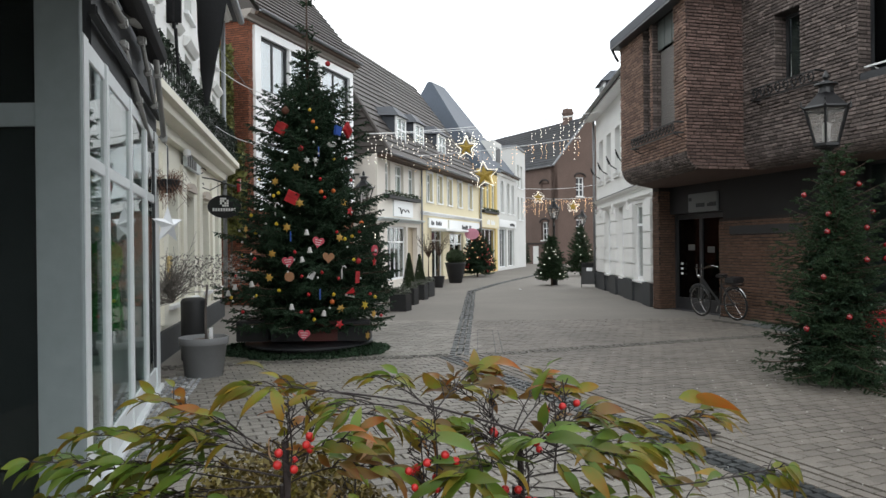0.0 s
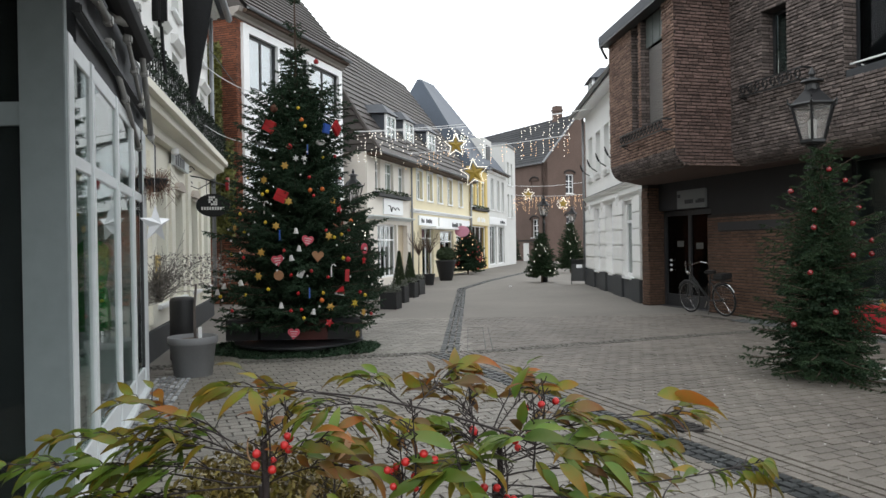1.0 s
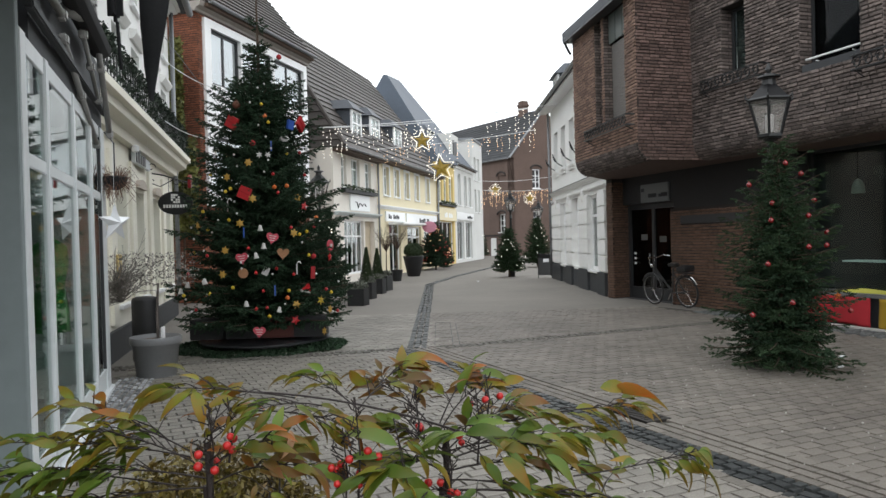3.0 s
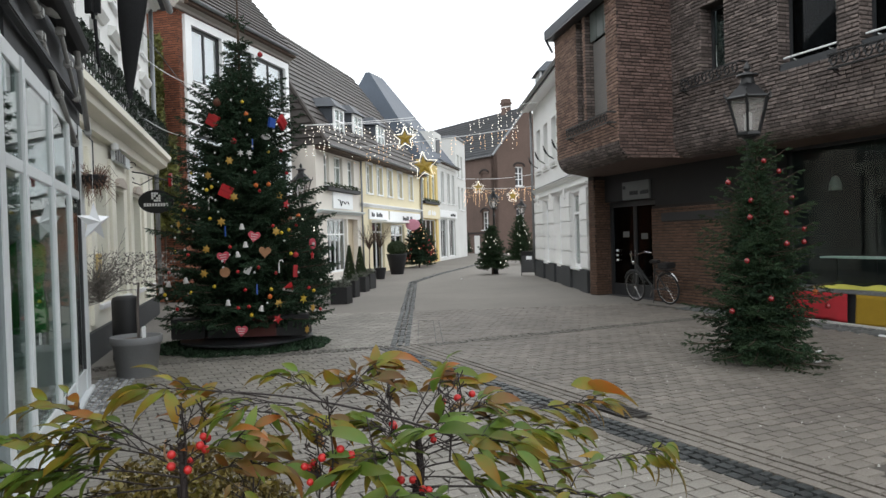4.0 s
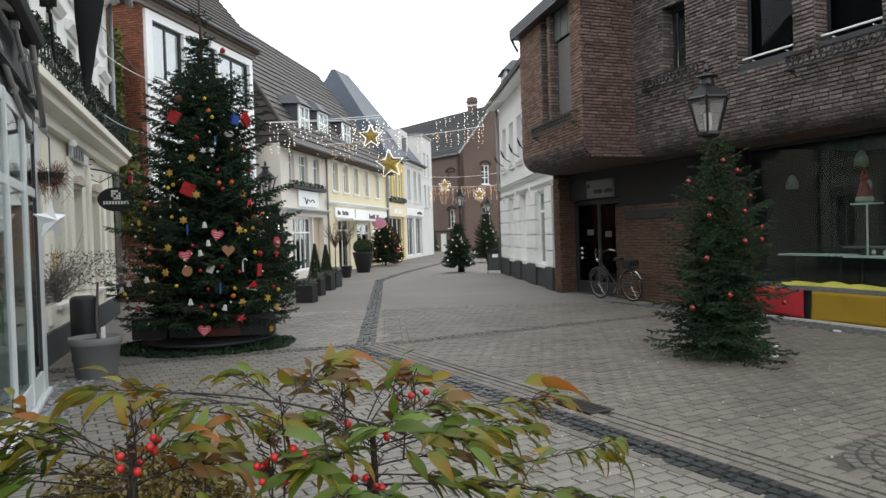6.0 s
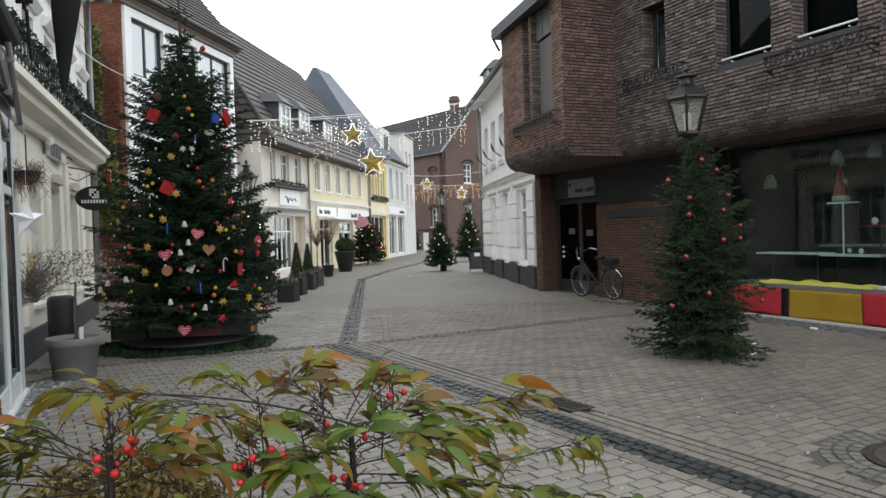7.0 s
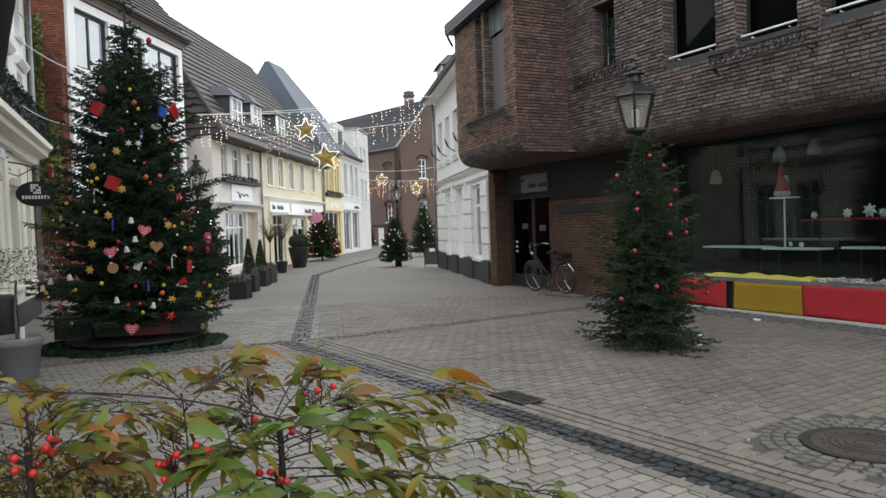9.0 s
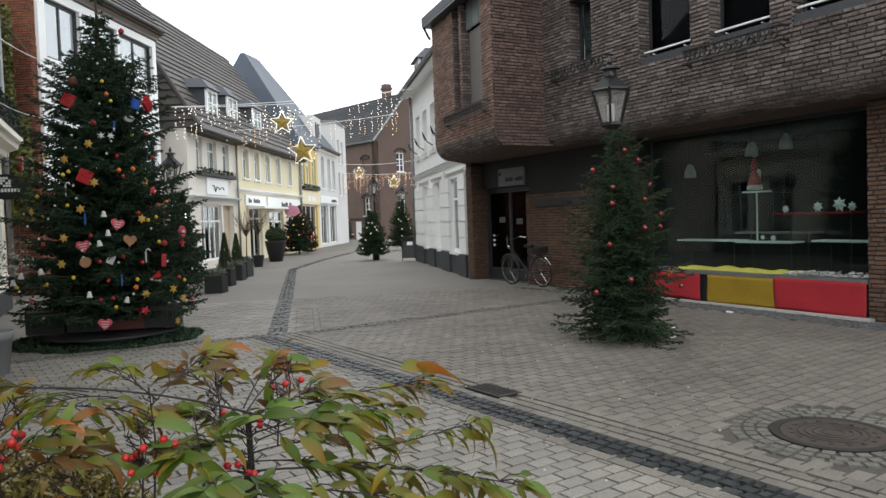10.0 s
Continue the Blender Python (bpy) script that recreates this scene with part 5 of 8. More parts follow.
ORN_PINK, ORN_BROWN, ORN_BLUE = colour("heart_pink_red", (0.66, 0.09, 0.13), 0.7), colour("wood_slice", (0.40, 0.2, 0.1), 0.8), colour("ornament_blue", (0.03, 0.10, 0.42))


def ball(r):
    return lathe(bmesh.new(), [(max(0.002, r * math.sin(math.pi * k / 10)), -r * math.cos(math.pi * k / 10)) for k in range(11)] + [(r * 0.22, r), (r * 0.22, r * 1.22)], 16)


def hang(ob, x, z, label, category, group, tilt=0.0, out=0.02):
    tagged(ob, label, category, group)
    ob.matrix_world = on_tree(x, z, out) @ pose(0, 0, 0, 0, tilt, 0) @ Matrix.Diagonal((0.72, 0.72, 0.72, 1))
    return ob


def repeat(ob, spots, tilts=(0,)):
    for k, (x, z) in enumerate(spots):
        m = on_tree(x, z, 0.03) @ pose(0, 0, 0, 0, tilts[k % len(tilts)], 0)
        copy_thing(ob, m)


heart = [(0.13 * math.sin(t) ** 3 * 0.9, 0.0085 * (13 * math.cos(t) - 5 * math.cos(2 * t) - 2 * math.cos(3 * t) - math.cos(4 * t)) * 0.9) for t in [2 * math.pi * k / 28 for k in range(28)]]
ob = hang(flat_shape(heart, 0.015, ORN_PINK, "heart_ornament"), 0.34, 1.68, "red wooden heart painted with white lines", "ornament", "hearts on the tree", 12)
for k in range(3):
    part("stripe", boxes((-0.07 + 0.012 * k, 0.07 - 0.012 * k, -0.019, -0.0145, 0.03 - 0.045 * k, 0.042 - 0.045 * k)), ORN_WHITE, ob)
repeat(ob, [(-0.06, 1.41), (0.15, 0.39)], (-8, 4))
hang(flat_shape(heart, 0.015, ORN_BROWN, "heart_ornament"), 0.48, 1.46, "brown wooden heart on the tree", "ornament", "hearts on the tree", 5)
square = [(-0.12, -0.12), (0.12, -0.12), (0.12, 0.12), (-0.12, 0.12)]
ob = hang(flat_shape(square, 0.03, ORN_RED, "parcel_ornament"), -0.05, 2.32, "red square parcel hung on its corner", "ornament", "parcels on the tree", 25)
part("ribbon", boxes((-0.122, 0.122, -0.034, 0.034, -0.012, 0.012)), ORN_DEEP, ob)
repeat(ob, [(-1.03, 2.57), (-0.26, 3.36), (0.66, 3.38)], (15, 30, 42))
hang(flat_shape([(0.6 * x, 0.8 * z) for x, z in square], 0.03, ORN_BLUE, "parcel_ornament"), 0.54, 3.34, "blue square parcel on the tree", "ornament", "parcels on the tree", 10)
ob = hang(part("star_ornament", star_mesh(6, 0.09, 0.05, 0.015), ORN_GOLD), 0.06, 2.24, "flat golden straw star", "ornament", "golden stars on the tree")
repeat(ob, [(-0.1, 1.89), (-0.3, 1.52), (-0.33, 1.19), (0.62, 1.74), (-0.77, 1.88), (1.07, 0.62), (0.65, 0.74), (0.97, 0.3), (-0.32, 2.56), (0.65, 2.25), (-0.01, 2.76)], (0, 12, 25, 8))
hang(part("star_ornament", star_mesh(6, 0.11, 0.045, 0.02), ORN_YELLOW), 0.96, 0.77, "bright yellow straw star", "ornament", "golden stars on the tree", 8)
ob = hang(part("star_ornament", star_mesh(5, 0.1, 0.05, 0.02), ORN_RED), 1.07, 1.38, "red felt star on the tree", "ornament", "red stars on the tree")
repeat(ob, [(0.74, 2.13), (0.63, 0.52)], (15, 30))
ob = hang(part("bauble", ball(0.035), ORN_YELLOW, smooth=True), -0.26, 2.39, "small yellow bauble on the fir", "bauble", "yellow baubles on the tree")
repeat(ob, [(-0.33, 2.35), (-0.69, 2.08), (-0.26, 1.94), (-0.78, 1.5), (-0.18, 1.01), (-0.52, 0.93), (0.69, 1.72), (0.78, 1.76), (0.81, 1.42), (1.09, 0.87), (0.56, 0.94), (-0.97, 0.89), (-0.58, 1.82), (0.16, 3.62), (0.26, 3.35), (-0.6, 2.62), (0.5, 2.9), (0.3, 0.6)])
ob = hang(part("bauble", ball(0.034), ORN_RED, smooth=True), 0.13, 1.2, "small red bauble on the fir", "bauble", "red baubles on the tree")
repeat(ob, [(0.87, 1.83), (-0.57, 1.45), (0.58, 1.82), (0.23, 0.95), (0.13, 0.71), (0.27, 0.72), (0.4, 1.25), (0.03, 1.54), (1.16, 0.58), (1.03, 0.92), (0.62, 1.16), (0.4, 2.32), (0.33, 2.59), (0.73, 2.6), (0.66, 2.93), (-0.9, 1.2), (-0.75, 0.7)])
ob = hang(part("bauble", ball(0.055), ORN_DEEP, smooth=True), 0.35, 4.42, "larger dull red bauble on the fir", "bauble", "red baubles on the tree")
repeat(ob, [(0.05, 3.04), (0.87, 1.4)])
ob = hang(part("bauble", ball(0.045), ORN_ORANGE, smooth=True), 0.51, 2.42, "orange bauble on the fir", "bauble", "orange baubles on the tree")
repeat(ob, [(0.54, 0.84), (0.89, 1.96), (0.35, 2.4), (0.21, 3.44)])
bell = lathe(bmesh.new(), [(0.055, -0.06), (0.05, -0.04), (0.035, 0.0), (0.03, 0.04), (0.01, 0.055)], 14)
ob = hang(part("bell_ornament", bell, ORN_WHITE, smooth=True), 0.23, 1.57, "small white bell on the fir", "ornament", "white bells on the tree")
repeat(ob, [(0.0, 0.79), (0.43, 0.69), (0.13, 1.44), (0.18, 1.82), (-0.9, 1.05), (-0.6, 1.1), (-1.05, 0.95)], (0, 10, -8))
ob = hang(part("bauble", ball(0.022), ORN_WHITE, smooth=True), 0.9, 1.15, "tiny white light bulb ball", "bauble", "white bulbs on the tree")
rw = random.Random(8)
repeat(ob, [(x, z) for z, x in [(zz, rw.uniform(-0.9, 0.95) * float(np.interp(zz, [o[0] for o in BIG_OUT], [o[1] for o in BIG_OUT]))) for zz in [0.5 + 0.085 * k for k in range(42)]]])
disc = [(0.095 * math.cos(2 * math.pi * k / 24), 0.095 * math.sin(2 * math.pi * k / 24)) for k in range(24)]
hang(flat_shape(disc, 0.012, ORN_BROWN, "disc_ornament"), -0.04, 1.2, "brown wood slice disc", "ornament", "discs on the tree")
ob = hang(flat_shape([(1.15 * x, 1.15 * z) for x, z in disc], 0.02, ORN_PINK, "disc_ornament"), 1.07, 1.55, "round red ornament with white centre", "ornament", "discs on the tree")
part("centre", boxes((-0.05, 0.05, -0.03, -0.018, -0.04, 0.03), bevel=0.005), ORN_WHITE, ob)
hang(flat_shape([(-0.06, -0.08), (0.06, -0.08), (0.06, 0.08), (-0.06, 0.08)], 0.006, ORN_WHITE, "card_ornament"), 0.26, 1.22, "white card with blue edge", "ornament", "cards on the tree", 25)
hang(flat_shape([(-0.05, -0.12), (0.05, -0.12), (0.05, 0.12), (-0.05, 0.12)], 0.01, ORN_DEEP, "card_ornament"), 0.86, 1.17, "dark red card strip", "ornament", "cards on the tree", 4)
ob = hang(flat_shape([(-0.1, -0.05), (0.1, -0.05), (0.03, 0.1)], 0.03, ORN_RED, "hat_ornament"), 0.78, 0.96, "red felt hat with white brim", "ornament", "felt ornaments on the tree", 12)
part("brim", boxes((-0.115, 0.105, -0.04, 0.04, -0.09, -0.045), bevel=0.015), ORN_WHITE, ob)
ob = hang(flat_shape([(-0.012, -0.1), (0.012, -0.1), (0.012, 0.1), (-0.012, 0.1)], 0.012, ORN_BLUE, "candle_ornament"), 0.38, 0.95, "thin dark blue candle", "ornament", "candles on the tree")
repeat(ob, [(-0.04, 1.76), (0.3, 3.0)])
ob = hang(part("star_ornament", star_mesh(6, 0.075, 0.03, 0.012), ORN_WHITE), 0.14, 2.87, "white paper snowflake on the fir", "ornament", "snowflakes on the tree")
repeat(ob, [(0.26, 2.87)], (20,))
hang(part("bauble", ball(0.08), colour("dull_brown_ball", (0.16, 0.06, 0.035), 0.8), smooth=True), -0.2, 3.62, "dull brown ball on the fir", "bauble", "brown balls on the tree")
hang(flat_shape([(1.0 * x, 0.6 * z) for x, z in disc], 0.03, ORN_WHITE, "felt_ornament"), 0.47, 3.12, "white felt ornament with pink stripe", "ornament", "felt ornaments on the tree")
bmc = tube(bmesh.new(), [(0, 0, -0.13), (0, 0, 0.06), (0.02, 0, 0.11), (0.06, 0, 0.12), (0.09, 0, 0.08)], 0.014, 6)
ob = hang(part("candy_cane", bmc, ORN_WHITE), 0.87, 2.34, "white candy cane on the fir", "ornament", "canes on the tree", 0, 0.05)
repeat(ob, [(-0.29, 2.16), (0.66, 1.25)])

# ---- street lanterns with small firs ----
# Whitish mix in the panes stands in for the reflected sky.
LAMP_GLASS = bpy.data.materials.new("sky_whitened_lantern_glass")
LAMP_GLASS.use_nodes = True
lt = LAMP_GLASS.node_tree
lp = lt.nodes["Principled BSDF"]
lp.inputs["Base Color"].default_value, lp.inputs["Roughness"].default_value = (0.7, 0.69, 0.66, 1), 0.15
l_tr, l_tl, l_m1, l_m2 = lt.nodes.new("ShaderNodeBsdfTransparent"), lt.nodes.new("ShaderNodeBsdfTranslucent"), lt.nodes.new("ShaderNodeMixShader"), lt.nodes.new("ShaderNodeMixShader")
l_tl.inputs["Color"].default_value = (0.8, 0.78, 0.74, 1)
l_m1.inputs[0].default_value, l_m2.inputs[0].default_value = 0.5, 0.72
lt.links.new(lp.outputs[0], l_m1.inputs[1])
lt.links.new(l_tl.outputs[0], l_m1.inputs[2])
lt.links.new(l_m1.outputs[0], l_m2.inputs[1])
lt.links.new(l_tr.outputs[0], l_m2.inputs[2])
lt.links.new(l_m2.outputs[0], lt.nodes["Material Output"].inputs["Surface"])


LAMP_ROOF = material("black_lantern_roof", (0.008, 0.008, 0.009), 0.4, dark=0.6, bump=0.0, spec=0.15)


def lantern(x, y, label):
    t = thing("street_lantern", pose(x, y, 0), label, "street lamp", "old style lanterns")
    bm = lathe(bmesh.new(), [(0.13, 0), (0.13, 0.25), (0.09, 0.32), (0.07, 0.8), (0.055, 0.85), (0.045, 1.6), (0.038, 2.35), (0.06, 2.38), (0.06, 2.42), (0.035, 2.46), (0.03, 2.62), (0.07, 2.66), (0.1, 2.69)], 16)
    part("post", bm, IRON, t, smooth=True)
    part("collar", lathe(bmesh.new(), [(0.13, 2.68), (0.15, 2.7), (0.15, 2.73), (0.12, 2.74)], 6), IRON, t)
    for k in range(6):
        a, b = math.pi / 3 * k, math.pi / 3 * (k + 1)
        pts = lambda r, z, ang: (r * math.cos(ang), r * math.sin(ang), z)
        part("frame_bar", tube(bmesh.new(), [pts(0.135, 2.73, a), pts(0.245, 3.12, a)], 0.016, 5), IRON, t)
        part("rim", tube(bmesh.new(), [pts(0.25, 3.13, a), pts(0.25, 3.13, b)], 0.021, 5), IRON, t)
        part("finial_tip", tube(bmesh.new(), [pts(0.25, 3.13, a), pts(0.285, 3.15, a), pts(0.29, 3.21, a)], 0.018, 5, 0.4), IRON, t)
        g = mesh_part("pane", [pts(0.13, 2.74, a), pts(0.13, 2.74, b), pts(0.24, 3.12, b), pts(0.24, 3.12, a)], [(0, 1, 2, 3)], LAMP_GLASS, t)
        g.visible_shadow = False
    part("roof", lathe(bmesh.new(), [(0.27, 3.13), (0.24, 3.15), (0.10, 3.30), (0.08, 3.32)], 6), LAMP_ROOF, t)
    part("chimney", lathe(bmesh.new(), [(0.085, 3.30), (0.075, 3.37), (0.085, 3.39), (0.13, 3.4), (0.12, 3.42), (0.05, 3.44), (0.025, 3.46), (0.04, 3.49), (0.035, 3.51), (0.01, 3.57)], 12), IRON, t)
    part("burner", lathe(bmesh.new(), [(0.035, 2.74), (0.045, 2.78), (0.05, 2.95), (0.03, 2.97)], 10), ORN_WHITE, t)
    return t


LAMP_LABEL = "black iron lantern with six glass panes rising from a fir"
lantern(4.49, 8.38, LAMP_LABEL)
lantern(4.5, 29.45, LAMP_LABEL)
lantern(7.3, 38.2, LAMP_LABEL)
lantern(-2.0, 18.6, "black iron lantern with six glass panes behind the tree")
SMALL = thing("small_fir", pose(4.47, 8.16, 0), "small bushy fir with red baubles tied round a lantern", "tree", "street firs")
fir(SMALL, 2.6, [(0.05, 0.68), (0.2, 0.7), (0.45, 0.63), (0.94, 0.57), (1.3, 0.5), (1.69, 0.42), (2.05, 0.29), (2.35, 0.17), (2.6, 0.05)], 22, 12, 17, NEEDLE_LIGHT, low=0.09, needle=0.023, step=0.07, droop=0.3, count=62, width=0.0048, twig=0.25, wild=0.27)
fir(SMALL, 2.2, [(0.05, 0.45), (0.3, 0.52), (0.94, 0.4), (1.69, 0.2), (2.2, 0.05)], 18, 11, 18, NEEDLE, low=0.12, needle=0.04, step=0.06, droop=0.28, count=18, width=0.011, stem=False)
bob = tagged(part("bauble", ball(0.03), material("dark_red_gloss", (0.2, 0.012, 0.014), 0.12, dark=0.8, grain=20, bump=0.0, spec=0.7), smooth=True), "glossy red bauble on the small fir", "bauble", "red baubles on the small fir")
spots = [(-0.4, 2.12), (-0.02, 2.35), (0.17, 2.23), (-0.23, 1.9), (0.36, 1.93), (0.12, 1.75), (-0.27, 1.71), (0.41, 1.56), (0.3, 1.42), (0.05, 1.41), (-0.37, 1.23), (-0.2, 0.82), (-0.55, 0.68), (0.58, 0.69)]
for k, (x, z) in enumerate(spots):
    R = float(np.interp(z, [0.05, 0.5, 1.3, 2.0, 2.5], [0.6, 0.74, 0.56, 0.32, 0.1]))
    m = pose(4.47 + x, 8.12 - math.sqrt(max(0.004, R * R - x * x)) * 0.9, z)
    if k == 0:
        bob.matrix_world = m
    else:
        copy_thing(bob, m)
gs = tagged(part("star_ornament", star_mesh(5, 0.05, 0.025, 0.015), ORN_ORANGE), "orange star in the small fir", "ornament")
gs.matrix_world = pose(5.02, 7.96, 0.84)
rq = random.Random(41)
FIR_BULBS = []
for x, y, h, rad, sd, lab in ((4.35, 29.2, 1.95, 0.62, 3, "dense small fir with white lights by a lantern"), (7.15, 38.0, 2.6, 0.8, 4, "small fir with white lights by a lantern"), (6.2, 59.5, 2.8, 0.85, 6, "small fir beside the white house"),
                        (2.45, 41.0, 1.6, 0.4, 9, "slim fir beside the shop window"), (-1.85, 18.4, 2.45, 0.62, 10, "fir with white lights round a lantern behind the tall tree")):
    t = thing("small_fir", pose(x, y, 0), lab, "tree", "street firs")
    fir(t, h, [(0.05, rad * 0.5), (0.3, rad), (h * 0.5, rad * 0.75), (h, 0.08)], 20, 12, sd, NEEDLE_LIGHT if 20 < y < 50 else NEEDLE, low=0.25, needle=0.055, step=0.08, count=18, width=0.014)
    bulbs_at = []
    for k in range(26):
        z, a = rq.uniform(0.3, h * 0.9), rq.uniform(3.3, 6.1)
        q = float(np.interp(z, [0.05, 0.3, h * 0.5, h], [rad * 0.5, rad, rad * 0.75, 0.08]))
        bulbs_at.append((q * math.cos(a), q * math.sin(a), z))
    FIR_BULBS.append((t, bulbs_at))
LIT = thing("lit_fir", pose(1.75, 38.4, 0), "fir with red baubles and warm lights before the shops", "tree", "street firs")
fir(LIT, 2.45, [(0.05, 0.5), (0.3, 0.95), (1.2, 0.75), (2.45, 0.1)], 18, 12, 5, NEEDLE, low=0.2, needle=0.07, step=0.09, count=14, width=0.02)
WARM = glow("warm_bulb", (1.0, 0.62, 0.32), 1.6)
COOL = glow("white_bulb", (1.0, 0.93, 0.8), 2.5)


def bulbs(name, pts, r, mat, parent=None, label=""):
    """Tiny bulbs, each a small octahedron."""
    verts, faces = [], []
    for p in pts:
        b = len(verts)
        verts += [(p[0] + r, p[1], p[2]), (p[0] - r, p[1], p[2]), (p[0], p[1] + r, p[2]), (p[0], p[1] - r, p[2]), (p[0], p[1], p[2] + r), (p[0], p[1], p[2] - r)]
        faces += [(b, b + 2, b + 4), (b + 2, b + 1, b + 4), (b + 1, b + 3, b + 4), (b + 3, b, b + 4), (b + 2, b, b + 5), (b + 1, b + 2, b + 5), (b + 3, b + 1, b + 5), (b, b + 3, b + 5)]
    ob = mesh_part(name, verts, faces, mat, parent, label)
    ob["kind"] = "stuff"
    return ob


for t, spots_ in FIR_BULBS:
    bulbs("lights", spots_[:15], 0.018, COOL, t, "small white lights")
rb = random.Random(4)
pts = []
for k in range(150):
    z = rb.uniform(0.3, 2.35)
    a, R = rb.uniform(0, 6.28), float(np.interp(z, [0.3, 1.2, 2.45], [0.95, 0.75, 0.1]))
    pts.append((R * math.cos(a), R * math.sin(a), z))
bulbs("lights", pts[:60], 0.028, WARM, LIT, "warm lights")
bulbs("baubles", pts[60:], 0.045, ORN_RED, LIT, "red baubles")

# ---- light strands across the street ----
rs = random.Random(9)


def strand(p0, p1, sag, drops, lo, hi, mat, label, seed, r=0.016):
    rr = random.Random(seed)
    p0, p1 = Vector(p0), Vector(p1)
    t = thing("light_strand", Matrix.Identity(4), label, "lights", "light strands over the street")
    line = [p0.lerp(p1, k / 20) - Vector((0, 0, sag * 4 * (k / 20) * (1 - k / 20))) for k in range(21)]
    part("cable", tube(bmesh.new(), line, 0.011, 5), FRAME, t)
    pts = []
    for k in range(drops):
        u = (k + rr.uniform(0.1, 0.9)) / drops
        top = p0.lerp(p1, u) - Vector((0, 0, sag * 4 * u * (1 - u)))
        ln = rr.uniform(lo, hi)
        z = rr.uniform(0.03, 0.15)
        while z < ln:
            if rr.random() < 0.72:
                pts.append((top.x + rr.uniform(-0.03, 0.03), top.y + rr.uniform(-0.03, 0.03), top.z - z))
            z += rr.uniform(0.07, 0.16)
    bulbs("bulbs", pts, r, mat, t, "small bright bulbs")
    return t


strand((-2.9, 27.0, 5.86), (5.5, 24.0, 6.05), 0.12, 0, 0, 0, COOL, "pale cable with short drops of white bulbs", 1)
strand((-2.9, 26.9, 5.84), (1.9, 25.4, 5.78), 0.05, 30, 0.35, 1.3, COOL, "white bulb icicles hanging from a cable", 2, 0.017)
strand((-1.57, 31.0, 5.5), (5.7, 30.2, 6.1), 0.1, 30, 0.2, 0.9, WARM, "white bulb icicles hanging from a cable", 3, 0.018)
strand((3.6, 30.5, 6.85), (5.9, 29.8, 7.0), 0.02, 12, 0.4, 2.0, COOL, "white bulb icicles hanging from a cable", 6, 0.018)
strand((5.4, 50.0, 5.6), (10.5, 50.0, 5.8), 0.15, 0, 0, 0, COOL, "pale cable with amber bulbs far along the street", 4)
strand((5.4, 49.9, 4.96), (10.5, 49.9, 4.95), 0.12, 40, 0.2, 1.3, WARM, "amber bulb icicles far along the street", 5, 0.022)
STAR_GOLD = colour("gold_star_panel", (0.42, 0.28, 0.03), 0.5)
LIT_STAR = glow("star_light_tube", (1.0, 0.93, 0.8), 0.7)
for x, y, z, r, rot, cab in ((0.85, 25.66, 5.12, 0.42, 0, 5.83), (1.75, 30.63, 4.62, 0.62, -6, 5.68), (6.5, 50.0, 4.95, 0.45, 0, 5.58), (8.9, 49.9, 4.3, 0.45, 4, 4.87)):
    st = thing("lit_star", pose(x, y, z, 0, rot, 0), "golden star inside a star shaped light outline", "star", "lit stars over the street")
    part("star_panel", star_mesh(5, r * 0.72, r * 0.31, 0.05), STAR_GOLD, st)
    rim = [(rr_ * math.cos(a), 0, rr_ * math.sin(a)) for a, rr_ in [(math.pi / 2 + math.pi * k / 5, r if k % 2 == 0 else r * 0.46) for k in range(11)]]
    part("light_outline", tube(bmesh.new(), rim, 0.02, 5, cap=False), LIT_STAR, st)
    part("hanger", tube(bmesh.new(), [(0, 0, r), (0, 0, cab - z)], 0.008, 4), IRON, st)
    bulbs("lights", [(r * 0.9 * math.cos(a), 0.02, r * 0.9 * math.sin(a)) for a in [0.35 * k for k in range(18)]], 0.016, COOL, st)

# cords that steady the tall tree from the cream house
for p0, p1 in (((-5.0, 15.2, 5.75), (-2.6, 11.2, 3.95)), ((-4.75, 14.6, 4.3), (-2.7, 11.2, 3.2))):
    t = thing("guy_cord", Matrix.Identity(4), "pale cord tied from the house wall to the tree", "cord", "cords of the tall tree")
    q0, q1 = Vector(p0), Vector(p1)
    part("cord", tube(bmesh.new(), [q0.lerp(q1, k / 8) - Vector((0, 0, 0.5 * (k / 8) * (1 - k / 8))) for k in range(9)], 0.007, 5), PAPER, t)

# ---- pots and planters ----
POT = thing("olive_pot", pose(-2.92, 9.04, 0), "round grey plastic pot with a bare grey shrub", "potted plant")
part("pot", lathe(bmesh.new(), [(0.21, 0.0), (0.225, 0.015), (0.275, 0.41), (0.292, 0.415), (0.298, 0.425), (0.303, 0.495), (0.298, 0.505), (0.282, 0.505), (0.275, 0.44), (0.02, 0.43)], 32), GREY_POT, POT, smooth=True)
part("soil", lathe(bmesh.new(), [(0.28, 0.44), (0.15, 0.47), (0.01, 0.475)], 20), WOOD, POT)
SILVER = material("silver_twigs", (0.21, 0.19, 0.17), 0.9, dark=0.6, vary=0.3)
part("trunk", tube(bmesh.new(), [(0.03, 0, 0.45), (0.02, 0.01, 0.8), (0.05, 0, 1.15)], 0.019, 8, 0.7), material("grey_bark", (0.13, 0.11, 0.10), 0.9, dark=0.6), POT)
bm = bmesh.new()
rt = random.Random(6)
